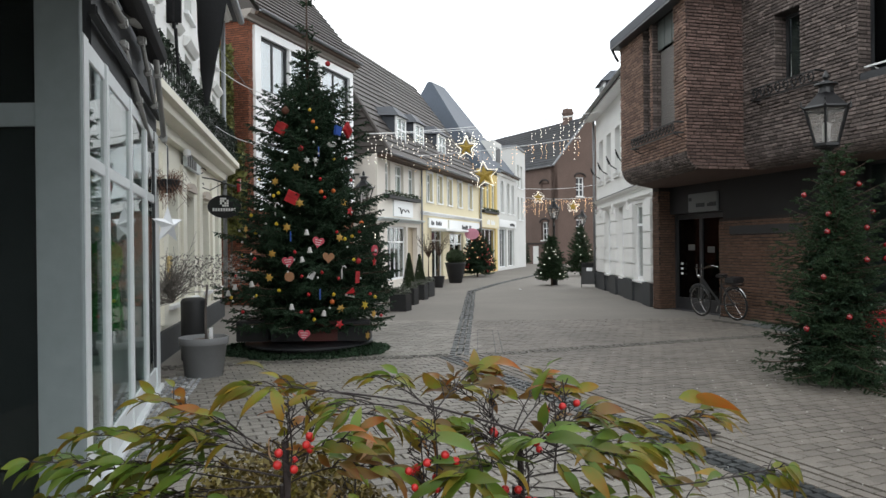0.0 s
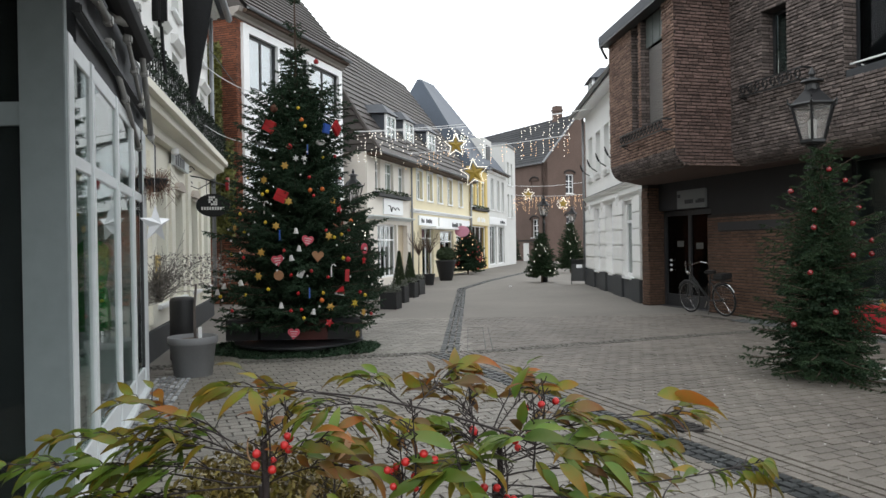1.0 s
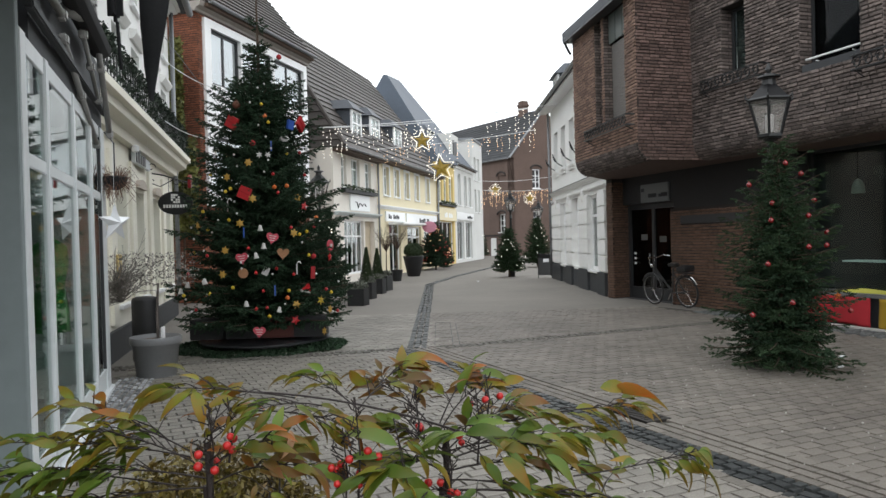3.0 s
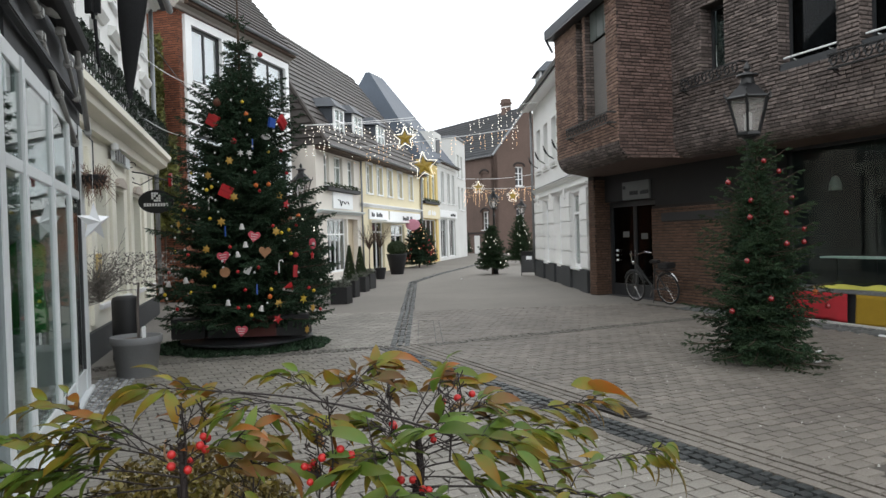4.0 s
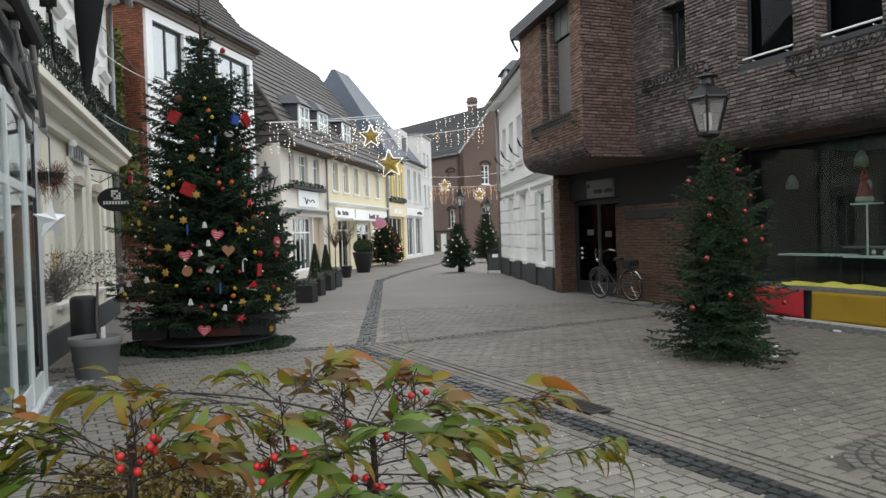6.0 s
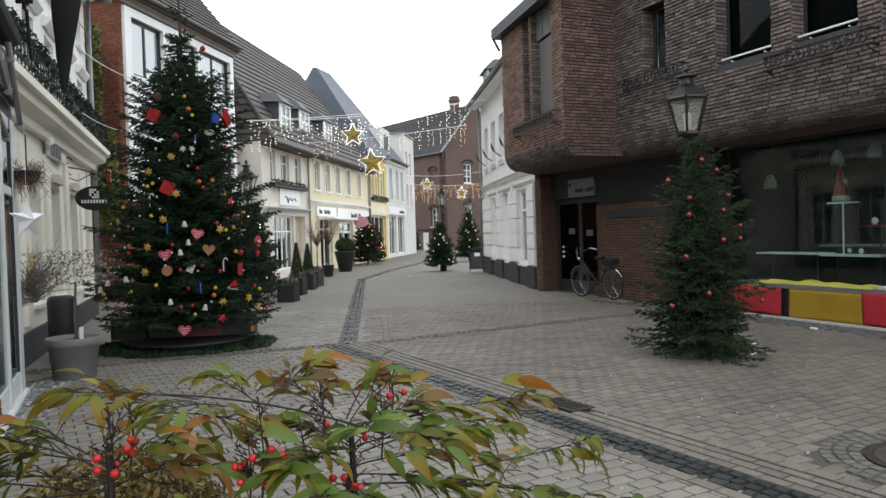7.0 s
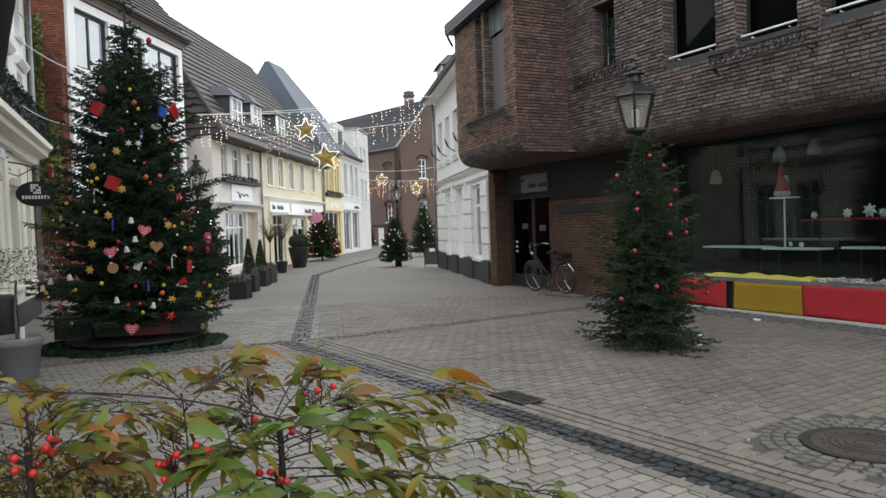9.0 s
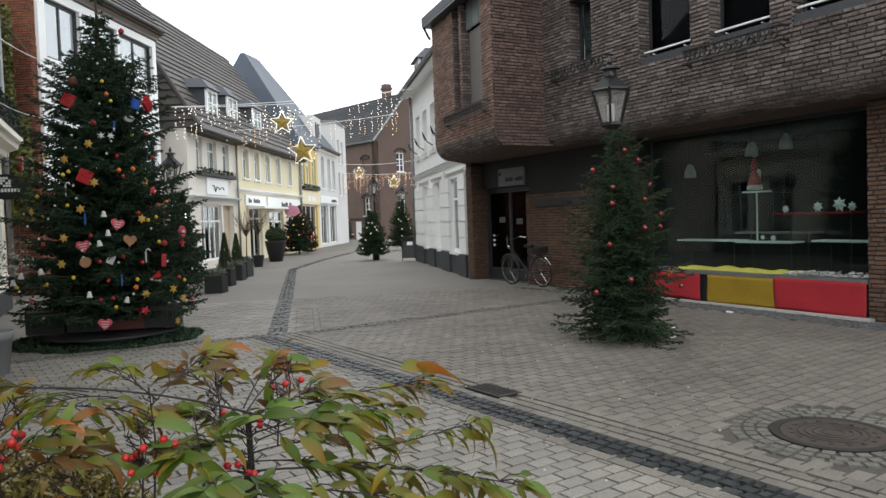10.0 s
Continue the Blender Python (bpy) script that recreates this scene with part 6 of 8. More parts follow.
for k in range(210):
    a, e = rt.uniform(0, 6.28), rt.uniform(0.1, 1.1)
    ln = rt.uniform(0.25, 0.62)
    p0 = Vector((0.05, 0, 1.1 + rt.uniform(-0.1, 0.15)))
    d = Vector((math.cos(a) * math.cos(e), math.sin(a) * math.cos(e), math.sin(e) * 0.8))
    p1 = p0 + d * ln * 0.5
    p2 = p1 + (d + Vector((rt.gauss(0, 0.4), rt.gauss(0, 0.4), rt.gauss(0.05, 0.3)))) * ln * 0.5
    tube(bm, [p0, p1, p2], 0.005, 3, 0.4, False)
    for q in range(3):
        s0 = p1.lerp(p2, q / 3)
        tube(bm, [s0, s0 + Vector((rt.gauss(0, 0.07), rt.gauss(0, 0.07), rt.gauss(0.01, 0.05)))], 0.003, 3, 0.4, False)
part("twig", bm, SILVER, POT)["kind"] = "stuff"
leaf_clump("leaves", POT, SILVER, (0.05, 0, 1.32), (0.42, 0.4, 0.2), 700, 0.022, 61)
part("tag", boxes((0.1, 0.115, -0.1, 0.0, 0.45, 0.62)), FRAME, POT)
POT.children[-1].matrix_basis = pose(0, 0, 0, 0, -25, 0)
BIN = thing("black_bin", pose(-3.52, 10.4, 0), "black cylindrical bin standing by the cream wall", "bin")
part("body", lathe(bmesh.new(), [(0.16, 0.0), (0.18, 0.02), (0.18, 0.84), (0.165, 0.88), (0.12, 0.9), (0.02, 0.905)], 24), BLACK_POT, BIN, smooth=True)


def box_planter(x, y, w, h, label, seed, cone=0.0):
    t = thing("box_planter", pose(x, y, 0, 0, 0, -16), label, "planter", "black planters by the shops")
    part("box", pierced(w, 0, h, 0.03, []), BLACK_POT, t)
    part("box_body", boxes((0.0, w, -w, -0.031, 0, h - 0.04), bevel=0.01), BLACK_POT, t)
    leaf_clump("greenery", t, material("grey_green_leaf", (0.16, 0.17, 0.14), 0.8, dark=0.5, vary=0.3), (w / 2, -w / 2, h + 0.02), (w * 0.48, w * 0.48, 0.09), 500, 0.05, seed)
    if cone:
        c = thing("cone_shrub", pose(0, 0, 0), "", "")
        c.parent, c.location = t, (w / 2, -w / 2, h - 0.05)
        c.name = "shrub"
        r = np.random.default_rng(seed)
        n = 2600
        z = r.random(n) ** 1.3 * cone
        a, R = r.uniform(0, 6.28, n), (1 - z / cone) * 0.2 * (0.7 + 0.3 * r.random(n)) + 0.02
        pts = np.stack([R * np.cos(a), R * np.sin(a), z], 1)
        up_ = np.stack([np.cos(a) * 0.02, np.sin(a) * 0.02, np.full(n, 0.05)], 1)
        side = np.stack([-np.sin(a) * 0.012, np.cos(a) * 0.012, np.zeros(n)], 1)
        v = np.stack([pts - side, pts + side, pts + up_], 1).reshape(-1, 3)
        mesh_part("leaves", v, [(3 * i, 3 * i + 1, 3 * i + 2) for i in range(n)], GREEN, c)["kind"] = "stuff"
    return t


box_planter(-1.2, 18.45, 0.43, 0.46, "black square planter with grey green planting", 71)
box_planter(-1.08, 20.4, 0.42, 0.5, "black square planter with clipped cone shrub", 72, 0.95)
box_planter(-0.86, 22.3, 0.42, 0.5, "black square planter with clipped cone shrub", 73, 0.9)
box_planter(-0.88, 23.7, 0.62, 0.52, "black square planter with grey green planting", 74)
BOXB = thing("box_ball_pot", pose(0.5, 32.0, 0), "tall tapered black pot with clipped box ball", "potted plant")
part("pot", lathe(bmesh.new(), [(0.26, 0), (0.28, 0.02), (0.45, 0.84), (0.47, 0.9), (0.43, 0.9), (0.4, 0.84), (0.02, 0.83)], 24), BLACK_POT, BOXB, smooth=True)
part("core", lathe(bmesh.new(), [(0.05, 0.8), (0.36, 1.0), (0.38, 1.16), (0.28, 1.36), (0.03, 1.44)], 16), GREEN, BOXB)
leaf_clump("leaves", BOXB, GREEN, (0, 0, 1.14), (0.43, 0.43, 0.34), 2600, 0.04, 81, shape="ball")
for k, (x, y) in enumerate(((-0.55, 26.0), (-0.2, 28.5))):
    t = thing("bare_shrub", pose(x, y, 0), "bare standard shrub in a dark pot by the shop", "potted plant", "bare shrubs")
    part("pot", lathe(bmesh.new(), [(0.16, 0), (0.24, 0.45), (0.22, 0.45), (0.02, 0.42)], 16), BLACK_POT, t)
    bm = tube(bmesh.new(), [(0, 0, 0.4), (0.02, 0, 1.3)], 0.025, 6, 0.6)
    for j in range(40):
        a = rt.uniform(0, 6.28)
        tube(bm, [(0.02, 0, 1.2 + 0.02 * (j % 6)), (0.2 * math.cos(a), 0.2 * math.sin(a), 1.5 + 0.1 * (j % 3)), (0.42 * math.cos(a + 0.4), 0.42 * math.sin(a + 0.4), 1.6 + rt.uniform(0, 0.5))], 0.01, 3, 0.4, False)
    part("branch", bm, WOOD, t)
AB = thing("pavement_sign", pose(5.55, 27.6, 0, 0, 0, -20), "black folding pavement sign with white note", "sign")
part("board", boxes((-0.3, 0.3, -0.03, 0.0, 0.12, 0.95), bevel=0.01), IRON, AB).matrix_basis = pose(0, -0.12, 0, -10, 0, 0)
part("board", boxes((-0.3, 0.3, 0.0, 0.03, 0.12, 0.95), bevel=0.01), IRON, AB).matrix_basis = pose(0, 0.12, 0, 10, 0, 0)
for x in (-0.27, 0.27):
    part("leg", tube(bmesh.new(), [(x, -0.16, 0.0), (x, 0.0, 0.96)], 0.015, 5), IRON, AB)
part("note", boxes((-0.1, 0.12, -0.05, -0.045, 0.62, 0.75)), PAPER, AB).matrix_basis = pose(0, -0.1, 0, -10, 0, 0)

# ---- iron flower racks on the brick building ----
def rack(x0, x1, y, z, label, m):
    t = thing("iron_rack", m.copy(), label, "flower rack", "iron racks on the brick wall")
    for zz in (z, z + 0.2):
        part("rail", tube(bmesh.new(), [(x0, y, zz), (x0, y + 0.2, zz), (x1, y + 0.2, zz), (x1, y, zz)], 0.018, 5), IRON, t)
    n = max(3, int((x1 - x0) / 0.17))
    for k in range(n):
        x = x0 + (x1 - x0) * (k + 0.5) / n
        part("scroll", tube(bmesh.new(), [(x + 0.075 * math.cos(a) * (1 - a / 14), y + 0.2, z + 0.1 + 0.1 * math.sin(a) * (1 - a / 14)) for a in [0.6 * j for j in range(14)]], 0.014, 4), IRON, t)
    for x in (x0 + 0.05, x1 - 0.05):
        part("brace", tube(bmesh.new(), [(x, y, z - 0.1), (x, y + 0.12, z - 0.04), (x, y + 0.2, z)], 0.011, 4), IRON, t)


rack(3.85, 5.38, 0.8, 4.2, "black wrought iron flower rack below a small window", RB.matrix_world)
rack(0.39, 2.08, 0.8, 3.86, "black wrought iron flower rack below the wide windows", RB.matrix_world)
rack(0.08, 2.38, 0.0, 3.68, "black wrought iron flower rack on the oriel", RB.matrix_world @ ORIEL)

# ---- what lies in and before the display window ----
def on_shop(name, bm, mat, label, category, group="", smooth=False):
    ob = tagged(part(name, bm, mat, smooth=smooth), label, category, group)
    ob.matrix_world = RB.matrix_world.copy()
    return ob


RED_CLOTH, MUSTARD = material("red_cloth", (0.36, 0.018, 0.026), 0.9, dark=0.72, stain=3, grain=90), material("mustard_cloth", (0.28, 0.175, 0.01), 0.9, dark=0.8, stain=3, grain=90)


def draped(x0, x1, z0, z1, mat, label, seed):
    """A cloth hung over the front of the ledge, with folds and an uneven hem."""
    rr = random.Random(seed)
    bm = bmesh.new()
    nx, nz = 30, 8
    ph = [rr.uniform(0, 6) for _ in range(3)]
    g = []
    for j in range(nz + 1):
        row = []
        for i in range(nx + 1):
            u, w = i / nx, j / nz
            fold = 0.012 * w * (math.sin(9 * u + ph[0]) + 0.6 * math.sin(21 * u + ph[1]) + 0.9 * math.sin(4 * u + 5 * w + ph[2]))
            row.append(bm.verts.new((x0 + (x1 - x0) * u, 0.03 + fold, z1 - (z1 - z0) * w + 0.012 * w * math.sin(6 * u + ph[1]))))
        g.append(row)
    for j in range(nz):
        for i in range(nx):
            bm.faces.new((g[j][i], g[j + 1][i], g[j + 1][i + 1], g[j][i + 1]))
    r_ = bmesh.ops.extrude_face_region(bm, geom=bm.faces[:])
    bmesh.ops.translate(bm, vec=(0, -0.008, 0), verts=[e for e in r_["geom"] if isinstance(e, bmesh.types.BMVert)])
    return on_shop("cloth", bm, mat, label, "cloth", "cloths along the window ledge", True)


draped(2.68, 3.95, 0.05, 0.5, RED_CLOTH, "red cloth panel hung below the window ledge", 1)
draped(1.27, 2.52, 0.03, 0.5, MUSTARD, "mustard yellow cloth panel hung below the window ledge", 2)
draped(-0.17, 1.26, 0.03, 0.52, RED_CLOTH, "wide red cloth hung below the window ledge", 3)
YC = material("lime_yellow_cloth", (0.50, 0.48, 0.09), 0.85, dark=0.8, stain=4)
bm = bmesh.new()
rr = random.Random(3)
g = []
for i in range(41):
    row = []
    for j in range(9):
        u, w = i / 40, j / 8
        edge = math.sin(math.pi * w) ** 0.5 * min(1, 8 * u, 8 * (1 - u))
        row.append(bm.verts.new((1.04 + 2.45 * u + 0.03 * math.sin(7 * w), -0.44 + 0.36 * w + 0.025 * math.sin(9 * u), 0.565 + edge * (0.05 + 0.012 * math.sin(13 * u + 3 * w) + 0.018 * math.sin(27 * u - 2 * w)))))
    g.append(row)
for i in range(40):
    for j in range(8):
        bm.faces.new((g[i][j], g[i + 1][j], g[i + 1][j + 1], g[i][j + 1]))
on_shop("folded_cloth", bm, YC, "folded lime yellow cloth lying on the window ledge", "cloth", smooth=True)
SHINY = material("pale_metal_shapes", (0.6, 0.6, 0.58), 0.3, 0.4, dark=0.5, vary=0.5)
rg = random.Random(14)
bm = bmesh.new()
for k in range(110):
    x, y = rg.uniform(-0.1, 1.15), rg.uniform(-0.45, -0.04)
    m = pose(x, y, 0.575 + rg.uniform(0, 0.03) + 0.06 * max(0, -y - 0.2), rg.uniform(-14, 14), rg.uniform(-14, 14), rg.uniform(0, 360))
    box(bm, -0.045, 0.045, -0.014, 0.014, -0.006, 0.006, m=m)
on_shop("small_goods", bm, SHINY, "scattered small shiny shapes on the ledge", "goods")["kind"] = "stuff"
def shelf(x0, x1, y, z, mat, label):
    t = on_shop("display_shelf", boxes((x0, x1, y - 0.35, y, z, z + 0.03), bevel=0.005), mat, label, "shelf", "display shelves")
    for x in (x0 + 0.2, x1 - 0.2):
        part("leg", boxes((x - 0.012, x + 0.012, y - 0.2, y - 0.18, 0.02, z)), DARK_FRAME, t)


shelf(2.55, 3.9, -0.75, 1.02, PAPER, "white shelf board inside the display window")
shelf(1.5, 2.58, -0.75, 1.0, PAPER, "white shelf board inside the display window")
shelf(0.1, 1.15, -0.75, 1.03, PAPER, "white shelf board inside the display window")
shelf(1.4, 2.9, -1.15, 1.14, ZINC, "grey shelf board inside the display window")
shelf(0.4, 1.8, -0.7, 1.47, RED_CLOTH, "red display board inside the window")
FIG_RED = ORN_RED
fig = on_shop("figure_ornament", lathe(bmesh.new(), [(0.10, 1.92), (0.12, 1.97), (0.09, 2.1), (0.07, 2.19), (0.05, 2.22), (0.06, 2.27), (0.055, 2.33), (0.03, 2.4), (0.01, 2.46)], 14, (2.2, -0.8)), FIG_RED, "red and white christmas figure on a stand", "figure")
part("trim", lathe(bmesh.new(), [(0.11, 1.9), (0.135, 1.92), (0.13, 1.97), (0.1, 2.0)], 14, (2.2, -0.8)), ORN_WHITE, fig)
part("beard", lathe(bmesh.new(), [(0.02, 2.05), (0.07, 2.1), (0.085, 2.18), (0.065, 2.25)], 14, (2.2, -0.84)), ORN_WHITE, fig)
part("hat_bobble", ball(0.03), ORN_WHITE, fig).matrix_basis = pose(2.2, -0.8, 2.48)
st = on_shop("figure_stand", boxes((2.02, 2.38, -1.0, -0.7, 1.86, 1.885), (2.2, 2.22, -0.87, -0.85, 1.02, 1.86)), PAPER, "white stand for the christmas figure", "stand")
for x, z, s in ((1.66, 1.5, 0.07), (0.75, 1.5, 0.12), (1.1, 1.5, 0.09), (0.55, 1.5, 0.08), (2.1, 1.05, 0.05), (1.9, 1.03, 0.06)):
    o = on_shop("small_ornament", star_mesh(7, s, s * 0.6, s * 0.4), PAPER if s < 0.15 else SHINY, "pale small ornament in the window display", "ornament", "window ornaments")
    o.matrix_world = RB.matrix_world @ pose(x, -0.85, z + s * 0.9)
for x, z in ((3.59, 2.32), (2.25, 2.6), (1.6, 2.66)):
    o = on_shop("hanging_lamp", lathe(bmesh.new(), [(0.11, -0.12), (0.1, 0.0), (0.06, 0.1), (0.02, 0.13)], 14), material("pale_lamp_shade", (0.34, 0.34, 0.32), 0.7), "pale hanging shade inside the display window", "lamp", "hanging shades", True)
    o.matrix_world = RB.matrix_world @ pose(x, -0.8, z)
    part("cord", tube(bmesh.new(), [(0, 0, 0.12), (0, 0, SOFFIT - z)], 0.006, 4), IRON, o)

# ---- bicycle ----
BIKE = thing("bicycle", RB.matrix_world @ pose(7.4, 0.26, 0.015, -6, 0, 4), "black city bicycle with rear basket leaning by the door", "bicycle")
TYRE = material("black_tyre", (0.02, 0.02, 0.02), 0.8)
def ring(r, tr, cx, cz, seg=40):
    return tube(bmesh.new(), [(cx + r * math.cos(2 * math.pi * k / seg), 0, cz + r * math.sin(2 * math.pi * k / seg)) for k in range(seg + 1)], tr, 6, cap=False)


for cx, nm in ((0.54, "front"), (-0.54, "rear")):
    wh = part("wheel", ring(0.325, 0.021, cx, 0.345), TYRE, BIKE)
    part("rim", ring(0.3, 0.007, cx, 0.345), CHROME, wh)
    part("hub", tube(bmesh.new(), [(cx, -0.04, 0.345), (cx, 0.04, 0.345)], 0.022, 8), CHROME, wh)
    bm = bmesh.new()
    for k in range(18):
        a = 2 * math.pi * k / 18
        tube(bm, [(cx + 0.02 * math.cos(a + 0.6), 0.01 * (-1) ** k, 0.345 + 0.02 * math.sin(a + 0.6)), (cx + 0.3 * math.cos(a), 0, 0.345 + 0.3 * math.sin(a))], 0.002, 3, cap=False)
    part("spokes", bm, CHROME, wh)
    part("mudguard", tube(bmesh.new(), [(cx + 0.365 * math.cos(a), 0, 0.345 + 0.365 * math.sin(a)) for a in [math.pi * (0.15 + 0.75 * k / 12) if nm == "front" else math.pi * (0.1 + 0.75 * k / 12) for k in range(13)]], 0.016, 5), CHROME if nm == "rear" else IRON, BIKE)
bm = bmesh.new()
for a, b in (((0.4, 0, 0.86), (-0.1, 0, 0.3)), ((0.41, 0, 0.78), (-0.1, 0, 0.34)), ((-0.1, 0, 0.3), (-0.2, 0, 0.85)), ((-0.1, 0, 0.3), (-0.54, 0.05, 0.345)), ((-0.18, 0, 0.72), (-0.54, 0.05, 0.345)), ((0.38, 0, 0.98), (0.43, 0, 0.72)), ((0.43, 0.05, 0.72), (0.54, 0.05, 0.345)), ((0.43, -0.05, 0.72), (0.54, -0.05, 0.345))):
    tube(bm, [a, b], 0.016, 6)
part("frame", bm, IRON, BIKE)
part("handlebar", tube(bmesh.new(), [(0.2, -0.28, 1.06), (0.32, -0.2, 1.1), (0.37, 0, 1.05), (0.32, 0.2, 1.1), (0.2, 0.28, 1.06)], 0.013, 6), CHROME, BIKE)
part("saddle", boxes((-0.36, -0.08, -0.08, 0.08, 0.88, 0.95), bevel=0.03), IRON, BIKE)
part("basket", boxes((-0.72, -0.42, -0.13, 0.13, 0.78, 0.9), bevel=0.02), BLACK_POT, BIKE, "dark rear basket")
part("rack", boxes((-0.75, -0.25, -0.06, 0.06, 0.74, 0.76)), IRON, BIKE)
part("headlamp", lathe(bmesh.new(), [(0.02, -0.03), (0.04, 0.0), (0.045, 0.03), (0.01, 0.035)], 12), CHROME, BIKE).matrix_basis = pose(0.47, 0, 0.88, 0, 90, 0)
part("kickstand", tube(bmesh.new(), [(-0.12, 0.03, 0.28), (-0.2, 0.14, 0.03)], 0.008, 5), IRON, BIKE)
part("crank", tube(bmesh.new(), [(-0.1, 0.06, 0.3), (-0.02, 0.07, 0.16)], 0.01, 5), CHROME, BIKE)
part("crank", tube(bmesh.new(), [(-0.1, -0.06, 0.3), (-0.18, -0.07, 0.44)], 0.01, 5), CHROME, BIKE)

# ---- foreground shrub with arching sprays and red berries ----
SHRUB = thing("berry_shrub", pose(0.2, 0.95, 0), "heavenly bamboo shrub with green to orange leaves and red berries", "shrub")


def leaf_material(name, green, tip, mix):
    """A leaf that turns from one colour to another along its own length and from blotch to blotch, slightly glossy and translucent."""
    m = bpy.data.materials.new(name)
    m.use_nodes = True
    nt = m.node_tree
    p = nt.nodes["Principled BSDF"]
    co = nt.nodes.new("ShaderNodeTexCoord").outputs["Object"]
    sep = nt.nodes.new("ShaderNodeSeparateXYZ")
    nt.links.new(co, sep.inputs[0])
    n = noise_tex(nt, 45, 3, 0.6, co)
    ma = nt.nodes.new("ShaderNodeMath")
    ma.operation = "MULTIPLY_ADD"
    ma.inputs[1].default_value = 5.0
    nt.links.new(sep.outputs["X"], ma.inputs[0])
    nt.links.new(n, ma.inputs[2])
    ramp = nt.nodes.new("ShaderNodeValToRGB")
    ramp.color_ramp.elements[0].position, ramp.color_ramp.elements[1].position = 0.3 + mix, 0.85 + mix
    ramp.color_ramp.elements[0].color, ramp.color_ramp.elements[1].color = (*green, 1), (*tip, 1)
    nt.links.new(ma.outputs[0], ramp.inputs["Fac"])
    info = nt.nodes.new("ShaderNodeObjectInfo").outputs["Random"]
    rng_ = nt.nodes.new("ShaderNodeMapRange")
    rng_.inputs["To Min"].default_value, rng_.inputs["To Max"].default_value = 0.7, 1.3
    nt.links.new(info, rng_.inputs["Value"])
    hsv = nt.nodes.new("ShaderNodeHueSaturation")
    nt.links.new(ramp.outputs["Color"], hsv.inputs["Color"])
    nt.links.new(rng_.outputs["Result"], hsv.inputs["Value"])
    nt.links.new(hsv.outputs["Color"], p.inputs["Base Color"])
    p.inputs["Roughness"].default_value = 0.42
    p.inputs["Specular IOR Level"].default_value = 0.32
    tr = nt.nodes.new("ShaderNodeBsdfTranslucent")
    nt.links.new(hsv.outputs["Color"], tr.inputs["Color"])
    mx = nt.nodes.new("ShaderNodeMixShader")
    mx.inputs[0].default_value = 0.36
    nt.links.new(p.outputs[0], mx.inputs[1])
    nt.links.new(tr.outputs[0], mx.inputs[2])
    nt.links.new(mx.outputs[0], nt.nodes["Material Output"].inputs["Surface"])
    return m


LEAVES = [leaf_material("leaf_green", (0.085, 0.155, 0.024), (0.13, 0.14, 0.018), 0.1), leaf_material("leaf_olive", (0.105, 0.145, 0.018), (0.19, 0.09, 0.014), 0.1),
          leaf_material("leaf_yellow", (0.13, 0.15, 0.018), (0.26, 0.11, 0.014), 0.12), leaf_material("leaf_orange", (0.17, 0.105, 0.018), (0.30, 0.075, 0.014), 0.08),
          leaf_material("leaf_reddish", (0.13, 0.10, 0.024), (0.16, 0.06, 0.02), 0.05), leaf_material("leaf_dark", (0.07, 0.125, 0.026), (0.11, 0.14, 0.024), 0.1)]
STEM = material("reddish_stem", (0.018, 0.011, 0.010), 0.6, dark=0.6, grain=60)
BERRY = material("red_berry", (0.40, 0.014, 0.013), 0.28, dark=0.8, grain=30, bump=0.02)


def leaf_mesh(name, length, width, bend, fold, twist):
    """A pointed leaf along local x, folded along its rib, bent down towards its tip."""
    verts, faces = [], []
    n = 8
    for i in range(n + 1):
        u = i / n
        w = width * (math.sin(math.pi * u ** 0.8) ** 0.85) * (1 - 0.35 * u) if 0 < i < n else 0.0006
        ang = bend * u
        x, z = length * (math.sin(ang) / max(bend, 0.01)), -length * ((1 - math.cos(ang)) / max(bend, 0.01))
        t = twist * u
        for sg in (-1, 0, 1):
            y, h = sg * w * math.cos(t), abs(sg) * w * fold + sg * w * math.sin(t)
            verts.append((x, y, z + h))
    for i in range(n):
        b = 3 * i
        faces += [(b, b + 3, b + 4, b + 1), (b + 1, b + 4, b + 5, b + 2)]
    me = bpy.data.meshes.new(name)
    me.from_pydata(verts, [], faces)
    for f in me.polygons:
        f.use_smooth = True
    return me


LEAF_SHAPES = {}
for mi, mt in enumerate(LEAVES):
    for si, (ln, wd, bd, fo, tw) in enumerate(((0.050, 0.0092, 0.9, 0.35, 0.45), (0.042, 0.0082, 0.6, 0.45, -0.5), (0.058, 0.0104, 1.1, 0.3, 0.3), (0.032, 0.0070, 0.7, 0.4, 0.7))):
        me = leaf_mesh("leaf", ln, wd, bd, fo, tw)
        me.materials.append(mt)
        LEAF_SHAPES[mi, si] = me
rl = random.Random(21)


